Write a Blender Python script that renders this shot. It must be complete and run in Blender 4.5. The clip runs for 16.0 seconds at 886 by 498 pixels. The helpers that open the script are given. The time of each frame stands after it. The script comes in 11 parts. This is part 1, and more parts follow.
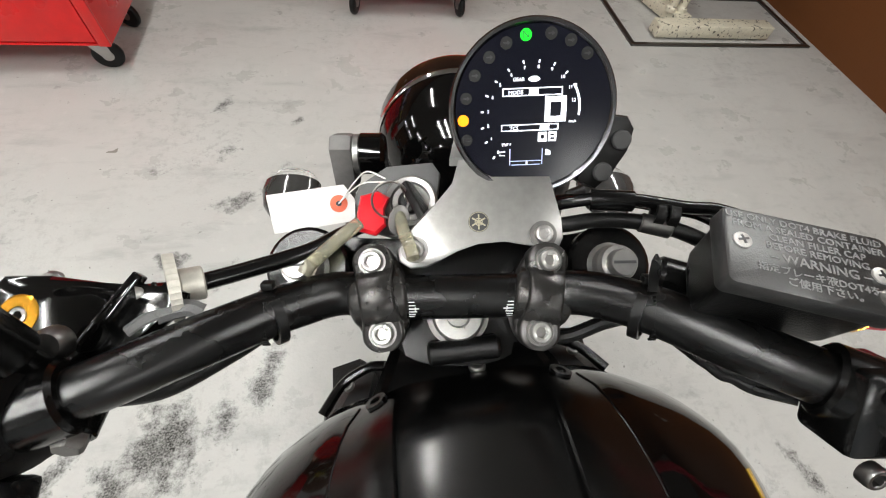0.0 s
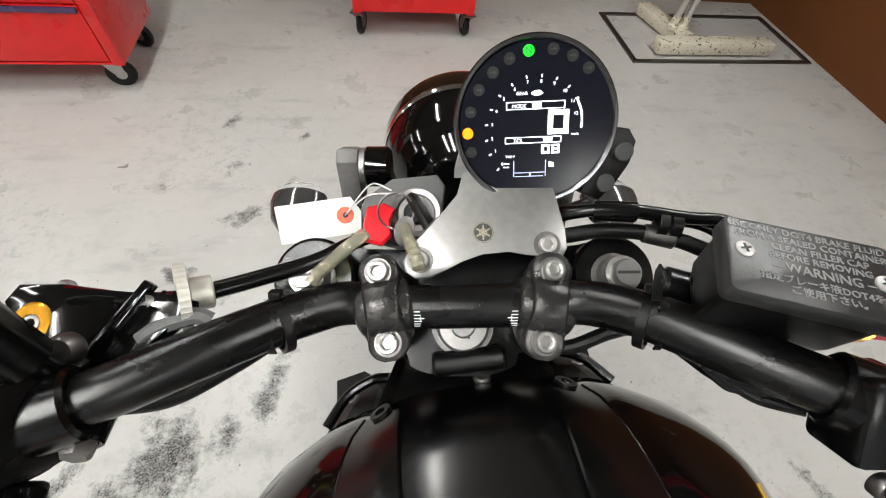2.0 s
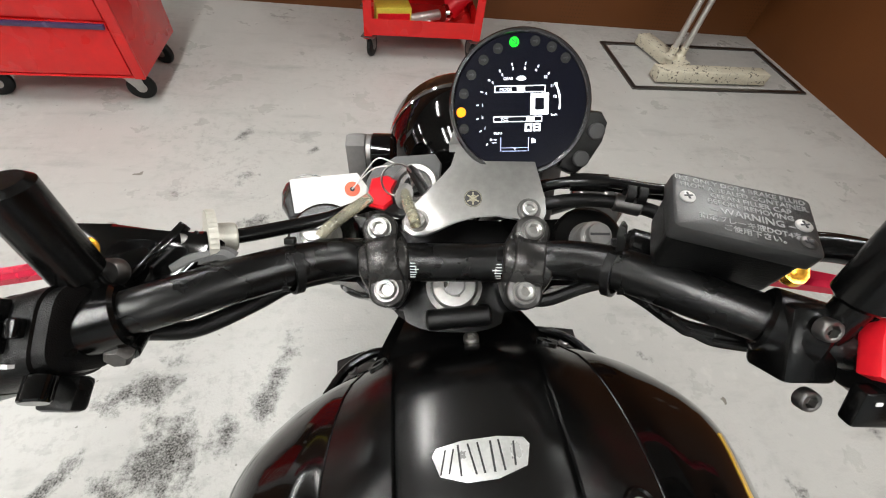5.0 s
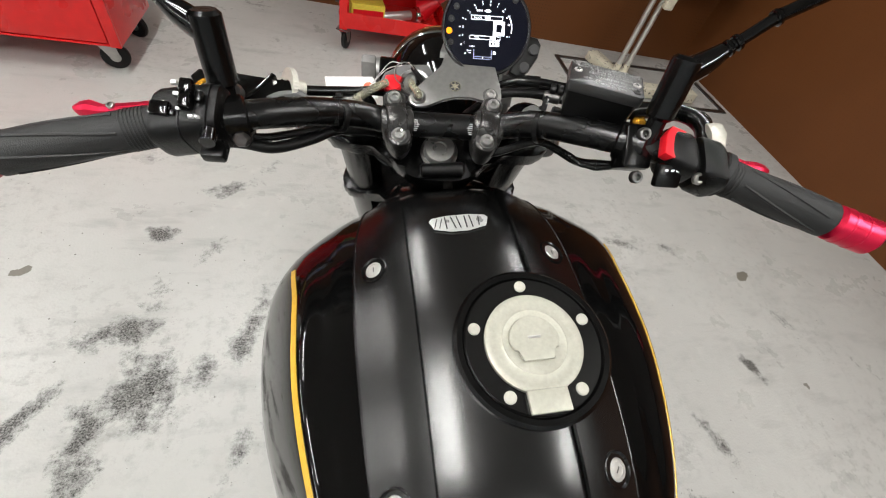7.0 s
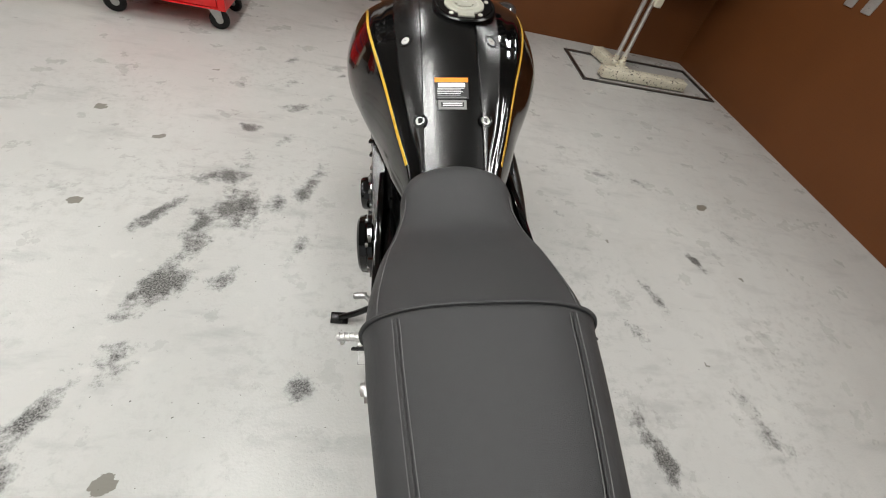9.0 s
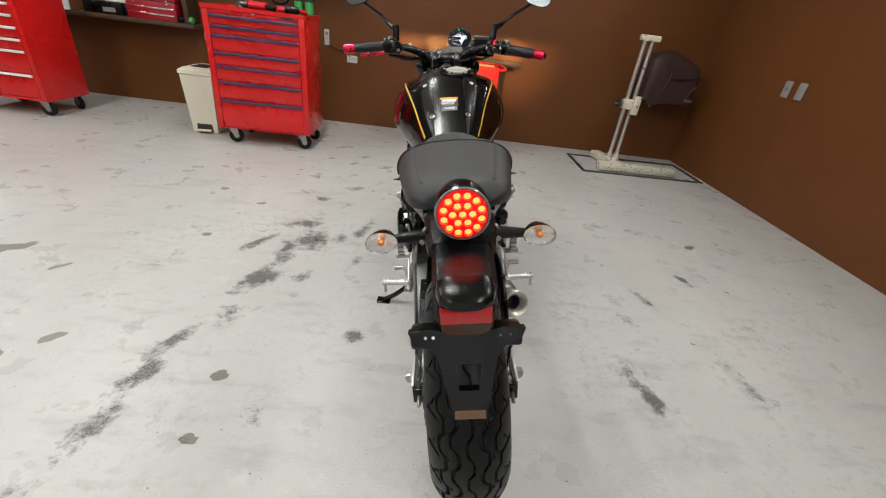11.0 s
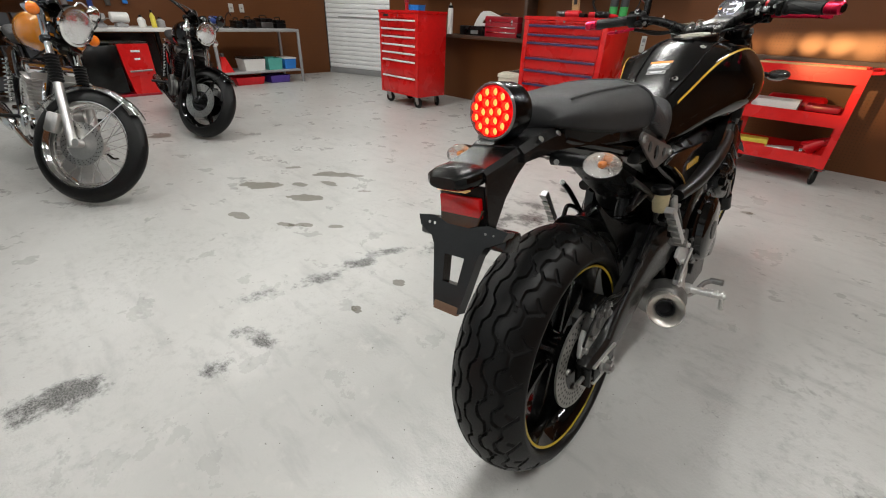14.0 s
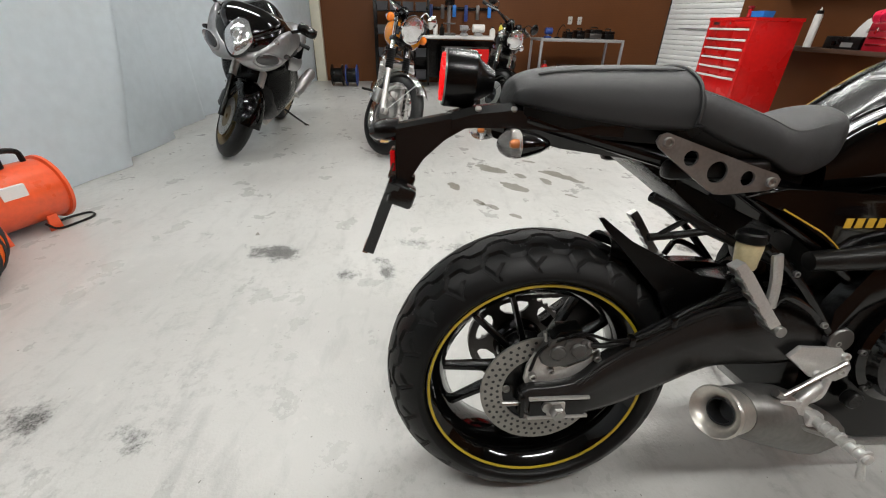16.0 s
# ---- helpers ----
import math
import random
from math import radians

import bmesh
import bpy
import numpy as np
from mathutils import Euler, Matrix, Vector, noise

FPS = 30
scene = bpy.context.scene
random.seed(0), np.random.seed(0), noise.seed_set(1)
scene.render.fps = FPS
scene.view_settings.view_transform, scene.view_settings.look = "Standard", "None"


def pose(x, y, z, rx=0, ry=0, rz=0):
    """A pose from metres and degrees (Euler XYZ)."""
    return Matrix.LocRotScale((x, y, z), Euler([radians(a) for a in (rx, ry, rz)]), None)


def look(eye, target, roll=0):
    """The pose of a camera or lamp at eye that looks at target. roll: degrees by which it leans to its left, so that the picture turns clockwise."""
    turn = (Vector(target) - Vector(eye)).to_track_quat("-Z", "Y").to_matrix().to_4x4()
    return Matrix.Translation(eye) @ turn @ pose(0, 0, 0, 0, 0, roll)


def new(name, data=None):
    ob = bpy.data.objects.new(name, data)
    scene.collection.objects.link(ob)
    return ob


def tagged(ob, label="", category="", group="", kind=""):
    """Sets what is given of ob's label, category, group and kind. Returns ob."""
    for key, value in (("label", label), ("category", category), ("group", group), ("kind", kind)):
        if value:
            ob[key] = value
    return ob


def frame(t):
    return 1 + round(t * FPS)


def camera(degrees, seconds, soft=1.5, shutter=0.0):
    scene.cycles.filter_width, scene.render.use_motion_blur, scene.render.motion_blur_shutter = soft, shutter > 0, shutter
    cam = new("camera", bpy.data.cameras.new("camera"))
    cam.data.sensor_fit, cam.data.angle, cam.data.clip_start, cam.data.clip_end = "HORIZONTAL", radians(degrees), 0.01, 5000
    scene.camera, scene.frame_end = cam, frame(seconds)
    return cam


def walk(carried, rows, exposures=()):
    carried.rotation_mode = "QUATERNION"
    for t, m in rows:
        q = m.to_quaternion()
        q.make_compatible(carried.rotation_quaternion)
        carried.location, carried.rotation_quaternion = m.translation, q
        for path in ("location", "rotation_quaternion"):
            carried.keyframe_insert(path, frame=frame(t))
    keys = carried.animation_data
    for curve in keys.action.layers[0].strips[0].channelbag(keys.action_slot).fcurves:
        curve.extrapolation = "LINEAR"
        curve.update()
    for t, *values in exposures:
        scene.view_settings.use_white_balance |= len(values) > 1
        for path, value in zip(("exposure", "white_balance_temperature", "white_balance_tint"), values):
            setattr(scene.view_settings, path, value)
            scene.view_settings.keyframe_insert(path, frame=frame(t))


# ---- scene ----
cam = camera(94.6, 16.0, soft=1.1)
PATH = [
    (0, (0.008, 0.012, 1.266), (0.335, 1.051, -0.412), 10.7),
    (0.5, (0.007, 0.008, 1.268), (0.321, 1.082, -0.39), 9.7),
    (1, (0.007, 0.008, 1.267), (0.318, 1.1, -0.379), 9.3),
    (1.5, (0.007, 0.008, 1.268), (0.317, 1.107, -0.374), 9.2),
    (2, (0.007, 0.008, 1.267), (0.317, 1.109, -0.373), 9.3),
    (2.5, (0.008, 0.008, 1.267), (0.323, 1.109, -0.373), 9.5),
    (3, (0.01, 0.006, 1.267), (0.326, 1.109, -0.371), 9.6),
    (3.2, (0.012, 0.005, 1.268), (0.308, 1.107, -0.374), 8.8),
    (5.3, (0.002, -0.052, 1.273), (0.315, 1.145, -0.298), 10.0),
    (5.5, (-0.005, -0.049, 1.275), (0.358, 1.095, -0.324), 11.7),
    (6, (-0.019, -0.082, 1.272), (0.397, 1.088, -0.296), 13.7),
    (6.5, (-0.047, -0.162, 1.277), (0.421, 1.027, -0.262), 16.0),
    (7, (-0.056, -0.269, 1.293), (0.448, 0.937, -0.221), 17.9),
    (7.5, (-0.057, -0.445, 1.289), (0.444, 0.773, -0.216), 19.0),
    (8, (-0.071, -0.633, 1.283), (0.427, 0.594, -0.216), 20.1),
    (8.5, (-0.088, -0.835, 1.268), (0.372, 0.4, -0.237), 19.7),
    (9, (-0.06, -1.061, 1.275), (0.319, 0.265, -0.173), 16.5),
    (9.2, (-0.049, -1.155, 1.276), (0.303, 0.21, -0.143), 15.2),
    (11.3, (0.016, -1.916, 1.159), (0.097, -0.141, 0.241), 6.6),
    (11.5, (0.012, -1.991, 1.149), (0.065, -0.199, 0.264), 6.3),
    (12, (0.007, -2.129, 1.117), (-0.026, -0.317, 0.272), 5.6),
    (12.5, (0.039, -2.14, 1.083), (-0.137, -0.336, 0.236), 4.8),
    (13, (0.201, -2.051, 1.072), (-0.241, -0.308, 0.196), 3.6),
    (13.5, (0.379, -1.936, 1.053), (-0.404, -0.347, 0.123), 3.1),
    (14, (0.499, -1.774, 1.033), (-0.653, -0.47, 0.047), 2.2),
    (14.5, (0.594, -1.583, 1.001), (-0.837, -0.626, -0.016), 1.8),
    (15, (0.671, -1.457, 0.984), (-0.938, -0.836, -0.03), 2.0),
    (15.5, (0.771, -1.371, 0.982), (-0.933, -1.028, -0.008), 1.9),
    (16, (0.846, -1.25, 0.982), (-0.896, -1.104, 0.009), 1.6),
]
walk(cam, [(t, look(eye, target, roll)) for t, eye, target, roll in PATH], [(0, 0.15), (3, 0.15), (6.5, 0.15), (7.5, 0.06), (9, -0.03), (11.5, -0.06), (12.5, -0.05), (13.5, -0.12), (14, -0.18), (14.5, -0.12), (15, -0.02), (16, 0.05)])

# ---- world and lamps ----
world = bpy.data.worlds.new("world")
scene.world = world
world.use_nodes = True
world.node_tree.nodes["Background"].inputs[0].default_value = (0.9, 0.95, 1.0, 1)
world.node_tree.nodes["Background"].inputs[1].default_value = 0.02

CEIL = 2.75


def area_lamp(name, m, sx, sy, watts, colour):
    data = bpy.data.lights.new(name, "AREA")
    data.shape, data.size, data.size_y, data.energy, data.color = "RECTANGLE", sx, sy, watts, colour
    ob = new(name, data)
    ob.matrix_world = m
    return ob


# fluorescent tubes under the ceiling, long side along the room's depth
TUBES = [(-0.95, -0.55), (-0.62, -0.55), (1.35, -0.75), (-3.2, -0.6), (-3.2, 1.3), (-5.4, 0.6), (-0.95, 1.6), (1.35, 1.40), (-5.4, -1.6), (-1.6, -2.55), (0.6, -2.6), (-3.5, -2.6), (-5.6, 2.5)]
for tx, ty in TUBES:
    area_lamp("tube_light", pose(tx, ty, CEIL - 0.125, 0, 0, 0), 0.07, 1.2, 27.4 if tx > 1 else 19.2 if ty < -2 else 23.0, (0.985, 0.985, 0.955))

# ---- materials ----
MATS = {}


def mat(name, colour, rough=0.5, metal=0.0, var=0.12, scale=6.0, bump=0.0, bscale=80.0, coat=0.0, colour2=None, cover=0.5, emit=0.0, trans=0.0, alpha=1.0, rvar=0.08, spec=0.5):
    """A surface with tone variation at two scales, uneven gloss and fine relief. colour2: worn or soiled patches over the share `cover`."""
    if name in MATS:
        return MATS[name]
    m = bpy.data.materials.new(name)
    m.use_nodes = True
    nt = m.node_tree
    N, L = nt.nodes, nt.links
    b = N["Principled BSDF"]
    co = N.new("ShaderNodeTexCoord")
    n1 = N.new("ShaderNodeTexNoise")
    n1.inputs["Scale"].default_value, n1.inputs["Detail"].default_value = scale, 4
    n2 = N.new("ShaderNodeTexNoise")
    n2.inputs["Scale"].default_value, n2.inputs["Detail"].default_value = scale * 9, 3
    L.new(co.outputs["Object"], n1.inputs["Vector"])
    L.new(co.outputs["Object"], n2.inputs["Vector"])
    add = N.new("ShaderNodeMath")
    add.operation = "ADD"
    L.new(n1.outputs["Fac"], add.inputs[0])
    L.new(n2.outputs["Fac"], add.inputs[1])
    ramp = N.new("ShaderNodeMapRange")
    ramp.inputs["From Min"].default_value, ramp.inputs["From Max"].default_value = 0.65, 1.35
    ramp.inputs["To Min"].default_value, ramp.inputs["To Max"].default_value = 1 - var, 1 + var
    L.new(add.outputs[0], ramp.inputs["Value"])
    mul = N.new("ShaderNodeMix")
    mul.data_type, mul.blend_type = "RGBA", "MULTIPLY"
    mul.inputs["Factor"].default_value = 1
    mul.inputs["A"].default_value = (*colour, 1)
    grey = N.new("ShaderNodeCombineColor")
    for k in range(3):
        L.new(ramp.outputs[0], grey.inputs[k])
    L.new(grey.outputs[0], mul.inputs["B"])
    out = mul.outputs["Result"]
    if colour2 is not None:
        n3 = N.new("ShaderNodeTexNoise")
        n3.inputs["Scale"].default_value, n3.inputs["Detail"].default_value, n3.inputs["Roughness"].default_value = scale * 3, 8, 0.65
        L.new(co.outputs["Object"], n3.inputs["Vector"])
        r3 = N.new("ShaderNodeMapRange")
        r3.inputs["From Min"].default_value, r3.inputs["From Max"].default_value = 0.72 - 0.4 * cover, 0.76 - 0.4 * cover
        L.new(n3.outputs["Fac"], r3.inputs["Value"])
        mx = N.new("ShaderNodeMix")
        mx.data_type = "RGBA"
        L.new(r3.outputs[0], mx.inputs["Factor"])
        L.new(out, mx.inputs["A"])
        mx.inputs["B"].default_value = (*colour2, 1)
        out = mx.outputs["Result"]
    L.new(out, b.inputs["Base Color"])
    rr = N.new("ShaderNodeMapRange")
    rr.inputs["To Min"].default_value, rr.inputs["To Max"].default_value = max(0.02, rough - rvar), min(1, rough + rvar)
    L.new(n1.outputs["Fac"], rr.inputs["Value"])
    L.new(rr.outputs[0], b.inputs["Roughness"])
    b.inputs["Metallic"].default_value = metal
    b.inputs["Specular IOR Level"].default_value = spec
    if coat:
        b.inputs["Coat Weight"].default_value, b.inputs["Coat Roughness"].default_value = coat, 0.03
    if trans:
        b.inputs["Transmission Weight"].default_value = trans
    if emit:
        b.inputs["Emission Color"].default_value, b.inputs["Emission Strength"].default_value = (*colour, 1), emit
    if bump:
        nb = N.new("ShaderNodeTexNoise")
        nb.inputs["Scale"].default_value, nb.inputs["Detail"].default_value = bscale, 4
        L.new(co.outputs["Object"], nb.inputs["Vector"])
        bp = N.new("ShaderNodeBump")
        bp.inputs["Strength"].default_value, bp.inputs["Distance"].default_value = bump, 0.002
        L.new(nb.outputs["Fac"], bp.inputs["Height"])
        L.new(bp.outputs[0], b.inputs["Normal"])
    MATS[name] = m
    return m


BLACK_GLOSS = mat("black gloss paint", (0.0018, 0.0018, 0.0018), 0.06, coat=0.25, scale=3, spec=0.42)
BLACK_SATIN = mat("black satin paint", (0.002, 0.002, 0.002), 0.22, scale=10, bump=0.05, bscale=900, spec=0.34)
BAR_MATT = mat("matt black bar coating", (0.0016, 0.0016, 0.0016), 0.27, scale=30, bump=0.08, bscale=1600, spec=0.42)
BLACK_MATT = mat("black matt tank paint", (0.0012, 0.0012, 0.0012), 0.25, spec=0.72, scale=5, rvar=0.03, coat=0.0)
BLACK_PLASTIC = mat("black moulded plastic", (0.0025, 0.0025, 0.0025), 0.29, scale=14, bump=0.25, bscale=1400, spec=0.25)
BLACK_FRAME = mat("black frame paint", (0.003, 0.003, 0.003), 0.18, spec=0.45, scale=8)
RUBBER = mat("tyre rubber", (0.0045, 0.0045, 0.0045), 0.40, spec=0.24, scale=14, var=0.25, bump=0.2, bscale=500)
# groove shade put into a darker rubber; the caliper pin boot shares it
RUBBER_DARK = mat("groove shade and boot rubber", (0.0035, 0.0035, 0.0035), 0.8, scale=14)
GRIP = mat("grip rubber", (0.016, 0.016, 0.016), 0.52, spec=0.35, scale=20, bump=0.3, bscale=900)
VINYL = mat("black seat vinyl", (0.021, 0.021, 0.022), 0.50, scale=12, var=0.1, bump=0.45, bscale=1500)
THREAD = mat("seat thread", (0.10, 0.10, 0.10), 0.8)
ALU = mat("brushed aluminium", (0.31, 0.305, 0.295), 0.36, 0.85, scale=20, bump=0.05, bscale=600)
ALU_CAST = mat("cast aluminium", (0.58, 0.57, 0.55), 0.36, 0.7, scale=30, bump=0.2, bscale=900)
ALU_DARK = mat("dark anodised clamp", (0.040, 0.0385, 0.037), 0.27, 0.65, scale=20, bump=0.1, bscale=900)
GREY_PLASTIC = mat("grey textured cover", (0.10, 0.10, 0.10), 0.55, scale=14, bump=0.4, bscale=900)
STEEL = mat("zinc bolt steel", (0.40, 0.39, 0.375), 0.36, 1.0, scale=40, bump=0.05)
STEEL_DARK = mat("dark steel", (0.16, 0.155, 0.15), 0.4, 1.0, scale=40, bump=0.1)
CHROME = mat("chrome", (0.86, 0.86, 0.86), 0.07, 1.0, scale=10, var=0.03, rvar=0.03)
EXHAUST = mat("exhaust steel", (0.60, 0.57, 0.52), 0.34, 0.75, scale=14, bump=0.1, bscale=300)
GOLD = mat("gold anodised", (0.85, 0.42, 0.04), 0.25, 0.9, scale=20)
GOLD_PAINT = mat("gold pinstripe paint", (0.62, 0.37, 0.04), 0.3, 0.0, scale=20, coat=0.5)
YELLOW_RIM = mat("yellow rim tape", (0.50, 0.36, 0.02), 0.4, scale=20)
RED_ANOD = mat("red anodised aluminium", (0.62, 0.01, 0.05), 0.28, 0.7, scale=20)
RED_PLASTIC = mat("red plastic", (0.68, 0.01, 0.02), 0.35, scale=20)
RED_PAINT = mat("red tool chest paint", (0.62, 0.010, 0.010), 0.28, scale=3, var=0.1, coat=0.22, spec=0.35)
RED_DARK = mat("dark red enamel", (0.30, 0.008, 0.018), 0.3, scale=4)
BLUE_TRIM = mat("violet drawer trim", (0.05, 0.032, 0.09), 0.25, scale=20)
LENS_RED = mat("red lens", (0.55, 0.004, 0.006), 0.12, scale=20, coat=0.5)
LENS_CLEAR = mat("clear lens", (0.9, 0.9, 0.9), 0.06, trans=1.0, var=0.02, scale=20)
LENS_MILK = mat("clear faceted lens", (0.96, 0.96, 0.96), 0.05, trans=1.0, var=0.02, scale=20, bump=0.25, bscale=120, coat=0.5)
AMBER = mat("amber bulb", (0.55, 0.18, 0.05), 0.2, scale=20)
PAPER = mat("paper tag", (0.72, 0.71, 0.69), 0.85, scale=30, var=0.05)
ORANGE_LABEL = mat("orange label", (0.85, 0.25, 0.01), 0.5, scale=30)
WHITE_PRINT = mat("white print", (0.75, 0.75, 0.75), 0.5, scale=30)
GREY_PRINT = mat("grey print", (0.2, 0.2, 0.2), 0.5, scale=30)
DARK_PRINT = mat("dark print", (0.02, 0.02, 0.022), 0.5, scale=30)
CREAM = mat("cream chipped paint", (0.62, 0.58, 0.46), 0.5, scale=14, colour2=(0.05, 0.04, 0.03), cover=0.36, bump=0.3)
CREAM_PLASTIC = mat("cream plastic", (0.66, 0.62, 0.50), 0.45, scale=5, var=0.06)
WHITE_PLASTIC = mat("white plastic", (0.74, 0.73, 0.70), 0.4, scale=8, var=0.05)
BROWN_WOOD = mat("dark brown shelf wood", (0.060, 0.030, 0.016), 0.55, scale=7, var=0.3, bump=0.2, bscale=120)
LIGHT_WOOD = mat("light wood", (0.45, 0.26, 0.11), 0.55, scale=7, var=0.3, bump=0.2, bscale=120)
CLOTH = mat("maroon dust cover", (0.034, 0.013, 0.0115), 0.62, scale=9, var=0.3, bump=0.5, bscale=60)
HOSE_ORANGE = mat("orange duct fabric", (0.80, 0.13, 0.01), 0.5, scale=14)
BLOWER_ORANGE = mat("orange blower paint", (0.80, 0.10, 0.025), 0.3, scale=5, coat=0.3)
SHEET = mat("pale blue plastic sheet", (0.87, 0.93, 0.97), 0.42, scale=1.5, var=0.05, bump=0.3, bscale=9)
GREY_METAL = mat("grey painted steel", (0.30, 0.30, 0.30), 0.42, scale=6, var=0.15)
SHUTTER = mat("shutter slat paint", (0.84, 0.85, 0.85), 0.40, scale=4, var=0.08)
BLUE_PLASTIC = mat("blue plastic", (0.03, 0.22, 0.68), 0.4, scale=10)
NAVY = mat("navy plastic", (0.02, 0.05, 0.22), 0.4, scale=10)
GREEN = mat("green plastic", (0.05, 0.36, 0.09), 0.4, scale=10)
TEAL = mat("teal plastic", (0.10, 0.42, 0.36), 0.45, scale=10)
YELLOW = mat("yellow plastic", (0.72, 0.60, 0.07), 0.45, scale=10)
PURPLE = mat("violet can label", (0.10, 0.05, 0.35), 0.35, scale=10)
ORANGE_TANK = mat("orange tank paint", (0.66, 0.225, 0.010), 0.14, scale=3, coat=0.7)
SILVER_PAINT = mat("silver metallic paint", (0.30, 0.302, 0.306), 0.30, 0.65, scale=4, coat=0.25)
MIRROR = mat("mirror glass", (0.92, 0.92, 0.92), 0.02, 1.0, var=0.01, rvar=0.01)
CLEAR_TUBE = mat("yellowed clear sleeve", (0.72, 0.69, 0.52), 0.16, scale=20, trans=0.8)
RESERVOIR = mat("fluid reservoir plastic", (0.62, 0.52, 0.30), 0.35, scale=20, trans=0.15)
SCREEN = mat("dark display glass", (0.004, 0.0045, 0.009), 0.20, scale=10, spec=0.25)
LCD_WHITE = mat("display white light", (0.92, 0.94, 1.0), 0.4, emit=1.6)
LCD_DIM = mat("display grey light", (0.55, 0.6, 0.9), 0.4, emit=0.35)
ICON = mat("unlit icon", (0.005, 0.005, 0.0052), 0.5, spec=0.3)
LED_GREEN = mat("green neutral light", (0.005, 0.62, 0.02), 0.4, emit=1.0, spec=0.2)
LED_AMBER = mat("amber warning light", (1.0, 0.27, 0.005), 0.4, emit=1.0, spec=0.2)
LED_HOT = mat("tail lamp hot light", (1.0, 0.21, 0.05), 0.3, emit=3.2)
HEAD_GLASS = mat("headlamp reflector", (0.85, 0.85, 0.85), 0.12, 1.0)
LENS_CLEAR.node_tree.nodes["Principled BSDF"].inputs["IOR"].default_value = 1.1
LENS_MILK.node_tree.nodes["Principled BSDF"].inputs["IOR"].default_value = 1.15
NUT_METAL = mat("satin nut metal", (0.36, 0.355, 0.34), 0.30, 0.8, scale=30, bump=0.1, bscale=700)
PEG_METAL = mat("bare cast peg metal", (0.64, 0.63, 0.61), 0.32, 0.6, scale=30, bump=0.15, bscale=600)
ARM_BLACK = mat("satin black cast alloy", (0.030, 0.0295, 0.029), 0.21, 0.5, scale=14, bump=0.12, bscale=700)
SILENCER = mat("dull silencer steel", (0.20, 0.195, 0.185), 0.42, 0.7, scale=9, var=0.2, bump=0.1, bscale=200)
FRAME_SATIN = mat("satin black frame tube paint", (0.014, 0.0135, 0.013), 0.30, 0.4, scale=10, bump=0.08, bscale=600)
BOLT_STEEL = mat("dull bolt steel", (0.52, 0.51, 0.48), 0.36, 0.7, scale=40, bump=0.25, bscale=500)
ROTOR = mat("worn rotor steel", (0.33, 0.32, 0.295), 0.36, 0.75, scale=40, var=0.2, bump=0.08, bscale=300)
TUBE_GLOW = mat("fluorescent tube", (1.0, 0.97, 0.9), 0.4, emit=6.0)


